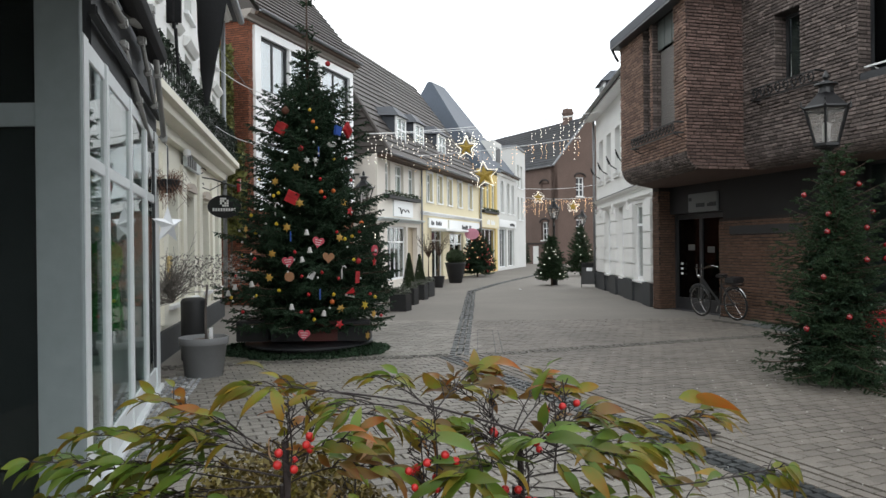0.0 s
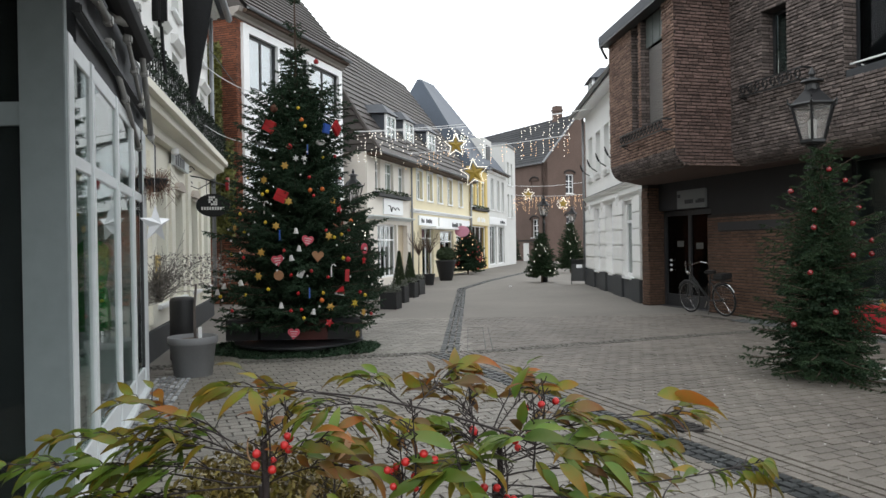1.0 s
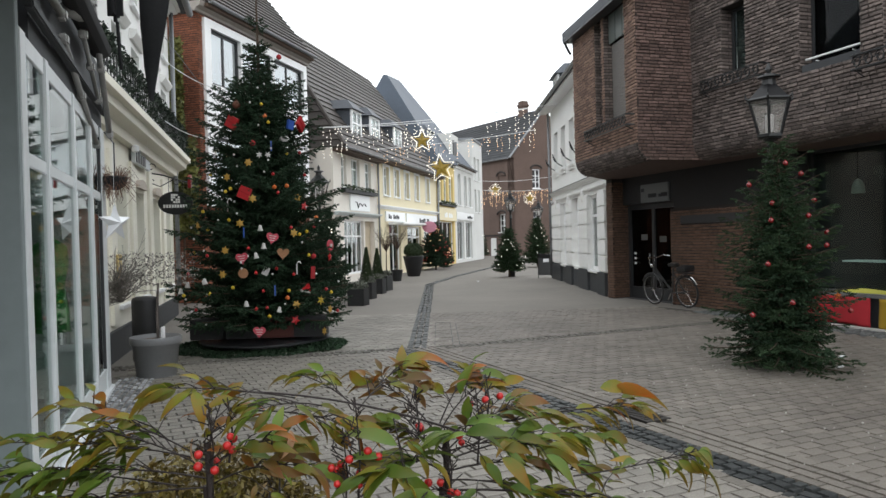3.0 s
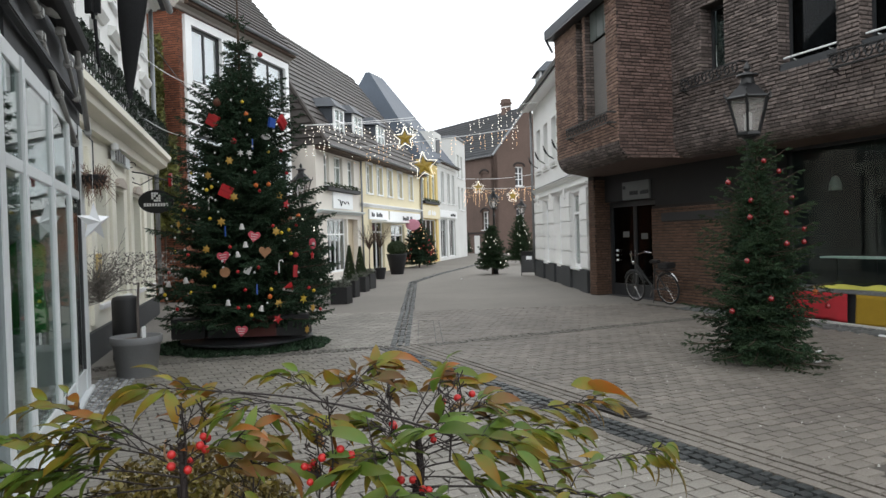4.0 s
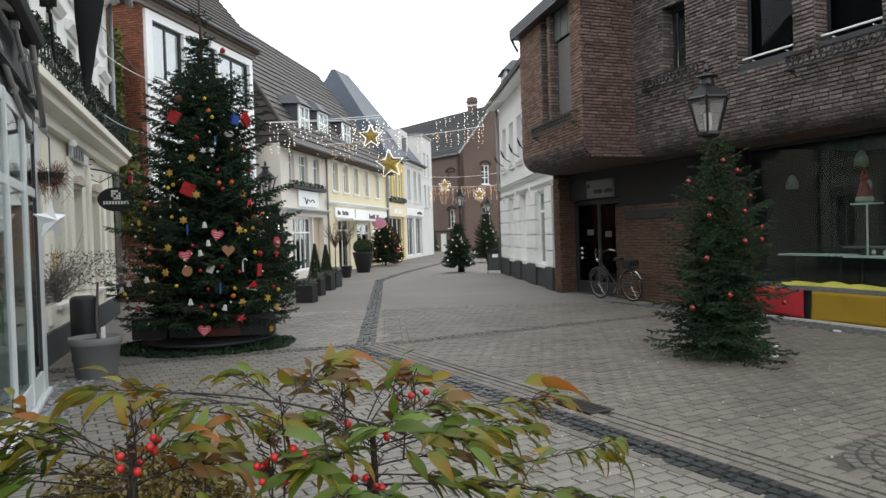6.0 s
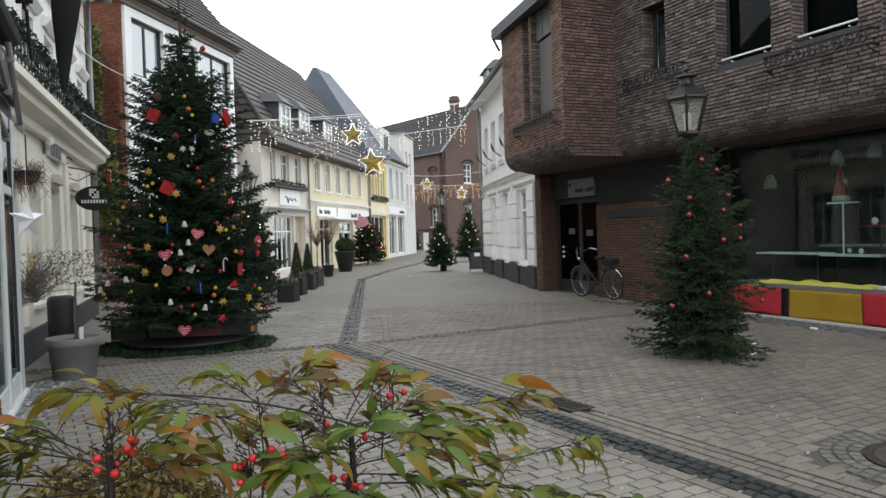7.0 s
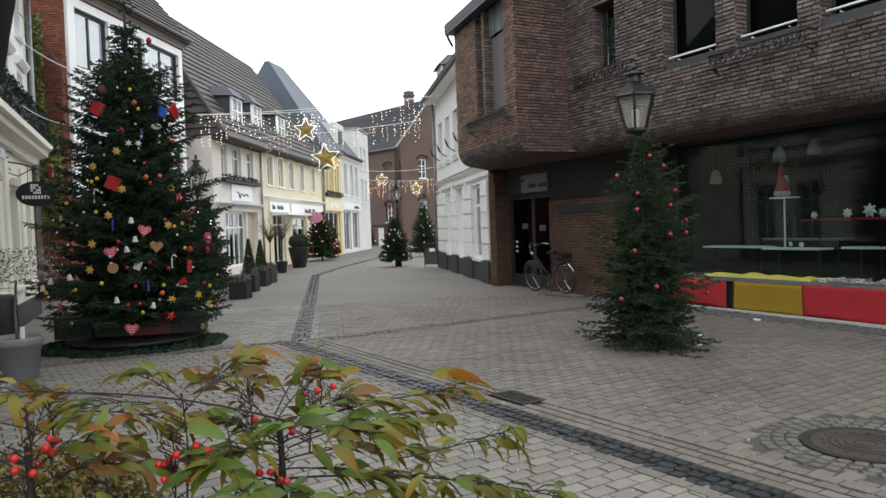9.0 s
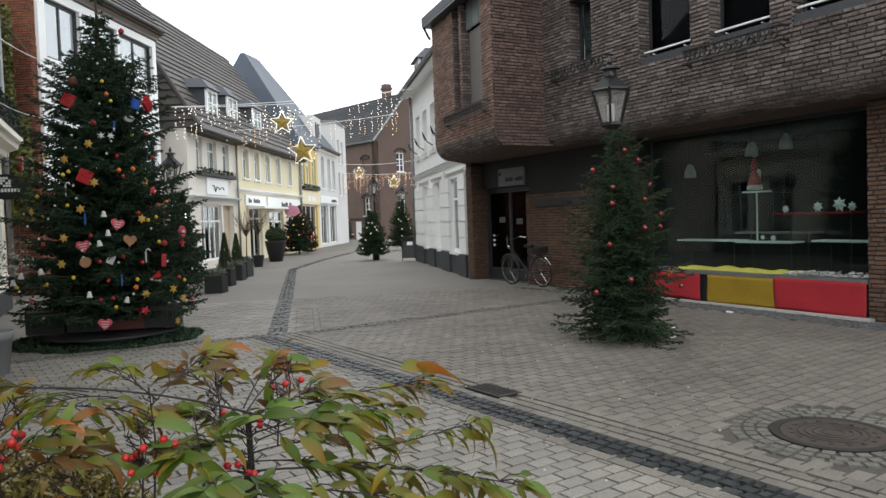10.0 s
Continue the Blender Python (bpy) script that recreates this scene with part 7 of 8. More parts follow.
def add_leaf(p, way, mats, shape=None, scale=1.0, sag=0.22):
    d = Vector(way).normalized()
    d = Vector((d.x + 0.25 * (1 if d.x > 0 else -1) * abs(d.y), d.y * 0.45, d.z)).normalized()
    d = (d + Vector((0, 0, -sag * rl.uniform(0.3, 1.2)))).normalized()
    x = d
    y = Vector((0, 0, 1)).cross(x)
    y = y.normalized() if y.length > 0.05 else Vector((0, 1, 0))
    z = x.cross(y)
    m = Matrix((x, y, z)).transposed().to_4x4() @ Matrix.Rotation(rl.gauss(0.3 if x.x > 0 else -0.3, 0.5), 4, "X")
    ob = new("leaf", LEAF_SHAPES[rl.choice(mats), rl.randrange(4) if shape is None else shape])
    ob.parent = SHRUB
    s = scale * rl.uniform(0.7, 1.15) * (0.88 if p[0] < 0.05 else 1.0)
    ob.matrix_basis = Matrix.Translation(Vector(p) - Vector((0.2, 0.95, 0))) @ m @ Matrix.Diagonal((s, s, s, 1))
    return ob


STEMS = bmesh.new()
OFF = Vector((0.2, 0.95, 0))


def bow(p0, p1, lift, n=8):
    p0, p1 = Vector(p0), Vector(p1)
    return [p0.lerp(p1, k / n) + Vector((0, 0, lift * 4 * (k / n) * (1 - k / n))) for k in range(n + 1)]


def spray(p0, p1, lift, mats, pairs, r=0.0022, leaf=1.0, start=0.25, droop=0.22, side=0.045):
    """An arching stalk with opposite side stalks, each with three leaflets."""
    p0, p1 = Vector(p0) - Vector((0, 0, 0.012)), Vector(p1) - Vector((0, 0, 0.022))
    line = bow(p0, p1, lift * 0.6)
    tube(STEMS, [p - OFF for p in line], r * 0.55, 5, 0.5, False)
    way = (Vector(p1) - Vector(p0)).normalized()
    flat = way.cross(Vector((0, 0, 1))).normalized()
    pairs = int(pairs * 1.95 + 0.5)
    p0.y, p1.y = max(p0.y, 0.85), max(p1.y, 0.83)
    for k in range(pairs):
        u = start + (1 - start) * (k + 0.3) / pairs
        i = min(len(line) - 2, int(u * (len(line) - 1)))
        p = line[i].lerp(line[i + 1], u * (len(line) - 1) - i)
        for sg in (-1, 1):
            if rl.random() < 0.12:
                continue
            d = (way * rl.uniform(0.5, 1.0) + flat * sg * rl.uniform(0.2, 0.75) + Vector((rl.uniform(-0.6, 0.6), 0, rl.uniform(-0.35, 0.3)))).normalized()
            ln = side * rl.uniform(0.35, 1.2) * (1.15 - 0.6 * u)
            q = p + d * ln
            tube(STEMS, [p - OFF, p + d * ln * 0.5 + Vector((0, 0, 0.004)) - OFF, q - OFF], r * 0.4, 4, 0.6, False)
            add_leaf(q, d, mats, scale=leaf, sag=droop)
            if rl.random() < 0.8:
                add_leaf(q - d * ln * 0.4, d + flat * sg * 0.4 + Vector((rl.uniform(-1, 1), 0, rl.uniform(-0.5, 0.3))), mats, scale=leaf * 0.85, sag=droop)
    add_leaf(line[-1], way, mats, scale=leaf * 1.05, sag=droop)
    add_leaf(line[-1], way + flat * 0.8, mats, scale=leaf * 0.9, sag=droop)
    add_leaf(line[-1], way - flat * 0.8, mats, scale=leaf * 0.9, sag=droop)


# main stems rising from the ground
CROWN = (0.195, 0.95, 1.30)
LEFT = (-0.065, 0.87, 1.33)
for dx, top in ((0.0, CROWN), (0.02, (0.2, 0.94, 1.36)), (-0.03, (0.17, 0.96, 1.28)), (0.04, (0.23, 0.93, 1.27))):
    tube(STEMS, [Vector((0.2 + dx * 2, 0.97, 0.0)) - OFF, Vector((0.2 + dx, 0.96, 0.7)) - OFF, Vector(top) - OFF], 0.0065, 7, 0.6)
for dx, top in ((0.0, LEFT), (0.02, (-0.06, 0.86, 1.38)), (-0.03, (-0.1, 0.88, 1.3))):
    tube(STEMS, [Vector((-0.07 + dx * 2, 0.92, 0.0)) - OFF, Vector((-0.07 + dx, 0.9, 0.7)) - OFF, Vector(top) - OFF], 0.0065, 7, 0.6)
G, O, Y, R_, RD, DK = 0, 1, 2, 3, 4, 5
# right hand: upper branch with an orange tip, and the long low branch
spray((0.2, 0.95, 1.36), (0.445, 1.0, 1.39), 0.015, [O, Y, R_, O], 5, 0.0024, 0.95)
spray((0.21, 0.94, 1.34), (0.40, 0.97, 1.36), 0.02, [O, Y, G], 5, 0.0022, 0.9)
spray((0.2, 0.92, 1.33), (0.36, 0.93, 1.33), 0.02, [O, G, RD], 4, 0.0022, 0.95)
spray((0.2, 0.9, 1.315), (0.53, 0.85, 1.285), 0.022, [O, Y, G, O], 7, 0.0028, 0.95, 0.3)
spray((0.34, 0.87, 1.335), (0.485, 0.87, 1.368), -0.004, [O, G, Y], 3, 0.0018, 0.9, 0.45, 0.9)
spray((0.21, 0.88, 1.30), (0.44, 0.82, 1.275), 0.015, [O, Y], 5, 0.0024, 0.95)
add_leaf((0.425, 1.0, 1.392), (1, 0.05, 0.05), [R_], 2, 1.05, 0.25)
add_leaf((0.405, 0.99, 1.395), (0.9, 0.4, 0.2), [Y], 0, 1.0, 0.2)
# centre
spray((0.2, 0.93, 1.35), (0.29, 0.96, 1.405), 0.015, [O, G, RD], 4, 0.002, 0.9)
spray((0.2, 0.93, 1.35), (0.31, 0.9, 1.37), 0.015, [G, O, Y], 4, 0.002, 1.0)
spray((0.2, 0.92, 1.32), (0.33, 0.88, 1.31), 0.015, [G, O, DK], 4, 0.002, 1.05)
spray((0.2, 0.93, 1.35), (0.13, 0.93, 1.39), 0.012, [O, RD, G], 3, 0.002, 0.85)
spray((0.195, 0.95, 1.38), (0.235, 1.0, 1.44), 0.01, [G, O, R_], 2, 0.002, 0.9, 0.3, 0.1)
spray((0.195, 0.95, 1.36), (0.12, 1.0, 1.43), 0.02, [RD, O, RD], 4, 0.002, 0.8)
spray((0.195, 0.95, 1.37), (0.26, 1.02, 1.42), 0.02, [RD, O, Y], 3, 0.002, 0.85)
spray((0.195, 0.92, 1.33), (0.13, 0.84, 1.37), 0.02, [G, DK, O], 3, 0.0022, 1.15)
spray((0.2, 0.9, 1.31), (0.16, 0.78, 1.35), 0.02, [DK, G, O], 2, 0.0022, 1.35)
spray((0.2, 0.9, 1.30), (0.24, 0.76, 1.335), 0.02, [DK, G, O], 2, 0.0022, 1.3)
spray((0.2, 0.92, 1.29), (0.1, 0.85, 1.28), 0.02, [G, O, RD], 3, 0.0022, 1.0)
spray((0.2, 0.92, 1.28), (0.28, 0.82, 1.27), 0.02, [G, O], 3, 0.0022, 1.1)
spray((0.2, 0.93, 1.36), (0.22, 0.86, 1.40), 0.01, [G, DK], 2, 0.002, 0.95, 0.3, 0.2)
add_leaf((0.222, 0.96, 1.40), (0.1, 0.1, 1), [G], 0, 0.9, -0.1)
add_leaf((0.208, 0.95, 1.41), (0.5, 0.1, 0.5), [R_], 1, 0.9, 0.2)
# long branch leaning to the left stem, with an arch of leaves above
tube(STEMS, [p - OFF for p in bow((0.24, 0.9, 1.36), (-0.03, 0.88, 1.43), 0.012)], 0.0017, 5, 0.6, False)
spray((0.1, 0.9, 1.412), (0.03, 0.97, 1.45), 0.008, [O, Y, G], 3, 0.0018, 0.9, 0.2, 0.2)
spray((0.1, 0.9, 1.412), (0.15, 1.0, 1.452), 0.008, [O, RD, Y, R_], 3, 0.0018, 0.9, 0.2, 0.2)
spray((0.06, 0.89, 1.42), (0.0, 0.84, 1.44), 0.008, [G, O, Y], 3, 0.0018, 0.9, 0.2, 0.35)
spray((0.03, 0.89, 1.43), (-0.1, 0.86, 1.462), 0.006, [O, Y, R_], 3, 0.0018, 0.95, 0.2, 0.15)
spray((0.14, 0.9, 1.40), (0.15, 0.84, 1.37), 0.006, [G, Y, O], 2, 0.0018, 0.85, 0.2, 0.5)
spray((-0.02, 0.88, 1.42), (0.1, 0.9, 1.40), 0.01, [O, Y, R_], 4, 0.0018, 0.85)
# left stem
spray((-0.065, 0.87, 1.37), (-0.27, 0.86, 1.41), 0.012, [O, Y, G], 6, 0.002, 0.95)
spray((-0.065, 0.87, 1.37), (-0.21, 0.88, 1.445), 0.01, [Y, O, R_], 4, 0.002, 0.9)
spray((-0.1, 0.88, 1.34), (-0.36, 0.9, 1.37), 0.012, [G, O, DK], 6, 0.002, 0.95)
spray((-0.1, 0.86, 1.33), (-0.36, 0.87, 1.33), 0.012, [G, O, Y], 6, 0.002, 0.95)
spray((-0.065, 0.87, 1.36), (-0.17, 0.85, 1.42), 0.012, [G, O, Y], 4, 0.0022, 0.95)
spray((-0.065, 0.87, 1.35), (-0.27, 0.86, 1.37), 0.018, [G, DK, G], 5, 0.0022, 1.0)
spray((-0.065, 0.87, 1.34), (-0.33, 0.83, 1.315), 0.02, [G, G, DK], 6, 0.0022, 1.0)
spray((-0.065, 0.86, 1.33), (-0.22, 0.78, 1.31), 0.02, [G, O, DK], 5, 0.0022, 1.05)
spray((-0.065, 0.86, 1.33), (-0.27, 0.76, 1.27), 0.02, [G, DK, O, R_], 5, 0.0022, 1.05)
spray((-0.065, 0.87, 1.36), (0.02, 0.83, 1.41), 0.012, [G, O, R_], 3, 0.002, 0.9)
spray((-0.065, 0.87, 1.34), (0.05, 0.86, 1.37), 0.02, [O, RD, G], 4, 0.002, 0.9)
spray((-0.065, 0.86, 1.31), (0.03, 0.82, 1.31), 0.02, [G, O, R_], 2, 0.002, 0.9)
spray((-0.065, 0.86, 1.30), (-0.1, 0.76, 1.3), 0.02, [G, Y, O], 4, 0.002, 1.0)
spray((-0.065, 0.87, 1.37), (-0.06, 0.92, 1.43), 0.01, [Y, O, R_], 3, 0.002, 0.85, 0.2, 0.2)
for p, d in (((-0.075, 0.86, 1.385), (-0.35, 0, -1)), ((0.035, 0.82, 1.40), (0.05, 0, -1))):
    dry = add_leaf(p, d, [RD], 0, 0.8, 0.0)
    dry.data = dry.data.copy()
    dry.data.materials[0] = material("dry_leaf", (0.42, 0.25, 0.14), 0.8, dark=0.7, grain=40)
# thin bare fruit stalks and berries
TWIGS = bmesh.new()


def fruit(p, n, berries, seed, h=0.12):
    rr = random.Random(seed)
    p = Vector(p)
    tube(TWIGS, [p - OFF, p + Vector((0.004, 0, h * 0.5)) - OFF, p + Vector((0.0, 0, h)) - OFF], 0.0016, 4, 0.5, False)
    for k in range(n):
        z = h * (0.15 + 0.8 * k / n)
        a = rr.uniform(0, 6.28)
        ln = rr.uniform(0.012, 0.03) * (1.2 - z / h)
        q0 = p + Vector((0, 0, z))
        q1 = q0 + Vector((math.cos(a) * ln, math.sin(a) * ln, ln * 0.6))
        tube(TWIGS, [q0 - OFF, q1 - OFF], 0.0009, 3, 0.7, False)
        for j in range(2):
            tube(TWIGS, [q0.lerp(q1, 0.5 + 0.4 * j) - OFF, q0.lerp(q1, 0.5 + 0.4 * j) + Vector((rr.gauss(0, 0.005), rr.gauss(0, 0.005), 0.006)) - OFF], 0.0008, 3, 1, False)
        if k < berries:
            b = new("berry", BERRY_MESH)
            b.parent = SHRUB
            b.matrix_basis = Matrix.Translation(q1 - OFF + Vector((0, 0, 0.003))) @ Matrix.Diagonal((*(rr.uniform(0.85, 1.15),) * 3, 1))


bmb = lathe(bmesh.new(), [(max(0.0002, 0.0045 * math.sin(math.pi * k / 8)), -0.0045 * math.cos(math.pi * k / 8)) for k in range(9)], 12)
BERRY_MESH = bpy.data.meshes.new("berry")
bmb.to_mesh(BERRY_MESH)
bmb.free()
for f in BERRY_MESH.polygons:
    f.use_smooth = True
BERRY_MESH.materials.append(BERRY)
fruit((0.1, 0.85, 1.30), 22, 9, 1, 0.125)
fruit((0.085, 0.86, 1.29), 12, 4, 2, 0.10)
fruit((-0.05, 0.83, 1.33), 16, 6, 3, 0.1)
fruit((-0.035, 0.85, 1.36), 10, 2, 4, 0.07)
fruit((0.235, 0.9, 1.33), 18, 6, 5, 0.09)
fruit((0.2, 0.88, 1.28), 18, 4, 6, 0.1)
fruit((0.01, 0.87, 1.27), 14, 0, 7, 0.12)
fruit((0.165, 0.92, 1.33), 20, 2, 8, 0.09)
fruit((0.25, 0.93, 1.37), 8, 3, 9, 0.06)
fruit((0.16, 0.84, 1.25), 16, 3, 10, 0.07)
part("stem", STEMS, STEM, SHRUB, "dark reddish stems")["kind"] = "stuff"
part("fruit_stalk", TWIGS, STEM, SHRUB)["kind"] = "stuff"
HEDGE = thing("small_leaved_shrub", pose(-0.1, 1.05, 0.05), "low shrub with tiny olive and bronze leaves", "shrub")
HLEAF = material("tiny_olive_leaf", (0.13, 0.115, 0.018), 0.45, dark=0.5, grain=10, stain=12, bump=0, vary=0.55, tint=(0.09, 0.05, 0.014))
leaf_clump("leaves", HEDGE, HLEAF, (0.0, 0.0, 0.99), (0.25, 0.2, 0.25), 16000, 0.0062, 91, shape="ball")
leaf_clump("leaves", HEDGE, HLEAF, (-0.02, 0.02, 1.09), (0.17, 0.14, 0.18), 9000, 0.006, 92, shape="ball")
part("stems", tube(tube(bmesh.new(), [(0, 0, 0), (0.02, 0, 0.5), (0.08, 0, 1.0)], 0.012, 6, 0.5), [(0, 0, 0), (-0.04, 0.02, 0.5), (-0.1, 0, 1.05)], 0.012, 6, 0.5), STEM, HEDGE)

# ---- paving: courses of blocks, cobbled drain, grating, manhole ----
ANG = radians(21.5)
E1, E2 = Vector((math.cos(ANG), math.sin(ANG))), Vector((-math.sin(ANG), math.cos(ANG)))
DR_A, DR_B = Vector((0.10, 10.42)), Vector((0.10 + 0.3625 * 13.2, 10.42 - 0.932 * 13.2))
DR_D = (DR_B - DR_A).normalized()
DR_N = Vector((-DR_D.y, DR_D.x))  # to the right hand side of the street
MAN = Vector((3.98, 4.185))
PAVE = bpy.data.objects["ground"]


def slab(verts, faces, c, ax, ay, hx, hy, z0, z1, bevel):
    """A block with sloped edges: 4 low and 4 high corners."""
    b = len(verts)
    for s, z, k in ((1.0, z0, 0), (1.0, z1, 1)):
        for sx, sy in ((-1, -1), (1, -1), (1, 1), (-1, 1)):
            p = c + ax * (sx * (hx - bevel * k)) + ay * (sy * (hy - bevel * k))
            verts.append((p.x, p.y, z))
    faces += [(b + 4, b + 5, b + 6, b + 7), (b, b + 1, b + 5, b + 4), (b + 1, b + 2, b + 6, b + 5), (b + 2, b + 3, b + 7, b + 6), (b + 3, b, b + 4, b + 7)]


rp = random.Random(33)


def off_line(c, a, b):
    """Distance of a point from a stretch of line in the plan."""
    d = b - a
    u = max(0.0, min(1.0, (c - a).dot(d) / d.length_squared))
    return (c - a - d * u).length


BANDS = [(Vector((-4.2, 9.55)), Vector((-2.2, 10.02))), (Vector((-2.2, 10.02)), Vector((0.1, 10.5))), (Vector((0.55, 10.5)), Vector((6.9, 12.9))), (Vector((0.28, 10.45)), Vector((0.98, 25.6)))]
JOINT = material("dark_joint_sand", (0.07, 0.063, 0.054), 0.95, dark=0.6, grain=40, stain=1.0)
mesh_part("joint_bed", [(-3.4, -2.0, 0.004), (5.0, -2.0, 0.004), (8.3, 6.4, 0.004), (6.2, 14.0, 0.004), (5.7, 15.4, 0.004), (-3.4, 15.4, 0.004)], [(0, 1, 2, 3, 4, 5)], JOINT, PAVE, "dark joint sand between the paving blocks")
verts, faces, singles, pale_v, pale_f = [], [], [], [], []
PW, PD = 0.19, 0.125
n0, n1 = int(-6 / PD), int(14 / PD)
for j in range(n0, n1 * 2):
    v = j * PD
    off = 0.5 * PW if j % 2 else 0.0
    u = -5.9 + off
    while u < 12:
        w = PW
        c = E1 * (u + w / 2) + E2 * (v + PD / 2)
        u += w
        if not (-3.4 < c.x < 8.6 and -2.0 < c.y < 15.5):
            continue
        if any(off_line(c, *bd) < 0.05 for bd in BANDS) or abs(c.x) > max(4.8, 0.95 * c.y + 1.2):
            continue
        q = c - DR_A
        across = q.dot(DR_N)
        if -0.15 < across < 0.48 and q.dot(DR_D) > -0.1:
            continue
        if (c - MAN).length < 0.72:
            continue
        if c.x > 8.11 - 0.277 * (c.y - 8.35) - 0.75:
            continue
        z = 0.02 + rp.uniform(-0.0025, 0.0025)
        if 4.1 < c.y < 5.6 and 0.6 < c.x < 3.9 and len(singles) < 290:
            singles.append((c, z))
        else:
            vs_, fs_ = (pale_v, pale_f) if (across < 0 and c.y < 10.2) or (c.x < 0.6 and c.y > 9.5) else (verts, faces)
            slab(vs_, fs_, c, E1, E2, PW / 2 - (0.0048 if c.y < 8 else 0.003 if c.y < 11 else 0.0018), PD / 2 - (0.0048 if c.y < 8 else 0.003 if c.y < 11 else 0.0018), -0.01, z, 0.004 if c.y < 10 else 0.002)
mesh_part("pavers", verts, faces, PAVER, PAVE, "grey concrete paving blocks")["kind"] = "stuff"
mesh_part("pavers", pale_v, pale_f, PAVER_PALE, PAVE, "paler grey paving blocks before the shop front")["kind"] = "stuff"
v1, f1 = [], []
slab(v1, f1, Vector((0, 0)), Vector((1, 0)), Vector((0, 1)), PW / 2 - 0.0048, PD / 2 - 0.0048, -0.02, 0.0, 0.004)
paver_me = bpy.data.meshes.new("paver")
paver_me.from_pydata(v1, [], f1)
paver_me.materials.append(PAVER)
paver_pale = paver_me.copy()
paver_pale.materials[0] = PAVER_PALE
for c, z in singles:
    ob = new("paver", paver_pale if (c - DR_A).dot(DR_N) < 0 else paver_me)
    ob.parent = PAVE
    ob.matrix_basis = pose(c.x, c.y, z, 0, 0, math.degrees(ANG))
# blocks laid lengthwise along the right of the drain, and a single row on its left
verts, faces = [], []
for row, (o, wd, ln) in enumerate(((0.19, 0.1, 0.2), (0.295, 0.1, 0.2), (0.40, 0.1, 0.2), (0.52, 0.12, 0.2), (-0.2, 0.11, 0.2))):
    s = -0.1 * (row % 2)
    while s < 13.2:
        c = DR_A + DR_D * (s + ln / 2) + DR_N * o
        s += ln
        g = c - Vector((2.16, 6.24))
        if abs(g.dot(DR_D)) < 0.26 and abs(g.dot(DR_N)) < 0.14:
            continue
        slab(verts, faces, c, DR_D, DR_N, ln / 2 - 0.003, wd / 2 - (0.004 if row != 2 else 0.012), -0.01, 0.026 + rp.uniform(-0.002, 0.002), 0.004)
mesh_part("edge_pavers", verts, faces, PAVER, PAVE, "narrow grey blocks along the drain")["kind"] = "stuff"
# cobbled drain, near part, far part and its bend
verts, faces = [], []


def cobbles(a, b, width, size, z, rows):
    d = (b - a).normalized()
    nn = Vector((-d.y, d.x))
    length = (b - a).length
    for r_ in range(rows):
        s = rp.uniform(0, size)
        while s < length:
            ln = size * rp.uniform(0.65, 1.3)
            c = a + d * (s + ln / 2) + nn * ((r_ + 0.5) / rows - 0.5) * width
            turn = rp.gauss(0, 0.11)
            ax = Vector((d.x * math.cos(turn) - d.y * math.sin(turn), d.x * math.sin(turn) + d.y * math.cos(turn)))
            slab(verts, faces, c, ax, Vector((-ax.y, ax.x)), ln / 2 - 0.008, width / rows / 2 - 0.004, -0.015, z + rp.uniform(-0.004, 0.004), 0.009)
            s += ln


cobbles(DR_A, DR_B, 0.30, 0.11, 0.026, 3)
FAR_PTS = [Vector((0.28, 10.45)), Vector((0.98, 25.6)), Vector((2.2, 30.5)), Vector((5.0, 39.5)), Vector((7.0, 52.0))]
for a, b in zip(FAR_PTS, FAR_PTS[1:]):
    cobbles(a, b, 0.3 if a.y < 20 else 0.26, 0.14 if a.y < 20 else 0.2, 0.027, 3 if a.y < 20 else 2)
mesh_part("drain_cobbles", verts, faces, COBBLE, PAVE, "dark cobbled drain channel")["kind"] = "stuff"
# bands of small cobbles across the street
verts, faces = [], []
for a, b in ((Vector((-4.2, 9.55)), Vector((-2.2, 10.02))), (Vector((-2.2, 10.02)), Vector((0.1, 10.5))), (Vector((0.55, 10.5)), Vector((6.9, 12.9)))):
    cobbles(a, b, 0.3, 0.11, 0.028, 3)
mesh_part("cobble_band", verts, faces, material("grey_cobble", (0.14, 0.13, 0.115), 0.8, dark=0.6, grain=25, vary=0.25), PAVE, "band of small grey cobbles")["kind"] = "stuff"
verts, faces = [], []
cobbles(Vector((7.9, 7.2)), Vector((6.15, 14.2)), 0.5, 0.12, 0.026, 5)
mesh_part("shop_strip", verts, faces, material("bluish_cobble", (0.12, 0.127, 0.127), 0.8, dark=0.6, grain=25, vary=0.2), PAVE, "strip of small bluish cobbles along the shop")["kind"] = "stuff"
verts, faces = [], []
cobbles(Vector((-2.35, 5.4)), Vector((-3.1, 8.9)), 0.42, 0.06, 0.032, 7)
mesh_part("kerb_strip", verts, faces, material("pale_cobble", (0.36, 0.37, 0.38), 0.8, dark=0.3, grain=25, vary=0.7), PAVE, "strip of pale cobbles along the shop front")["kind"] = "stuff"
KERB = material("pale_kerb", (0.45, 0.44, 0.42), 0.8, dark=0.75, stain=2)
kb = part("kerb", boxes((0, 4.3, 0.05, 0.17, 0, 0.045), bevel=0.008), KERB, PAVE, "pale kerb below the display window")
kb.matrix_basis = RB.matrix_world @ pose(-0.3, 0, 0)
# inlaid steel lines beyond the band
for i, (a, b) in enumerate((((0.55, 10.6), (0.69, 13.7)), ((0.82, 10.55), (0.96, 13.6)), ((0.69, 13.7), (0.96, 13.6)), ((0.92, 10.5), (1.06, 13.6)))):
    part("steel_line", tube(bmesh.new(), [(*a, 0.019), (*b, 0.019)], 0.006, 4), PLINTH, PAVE)
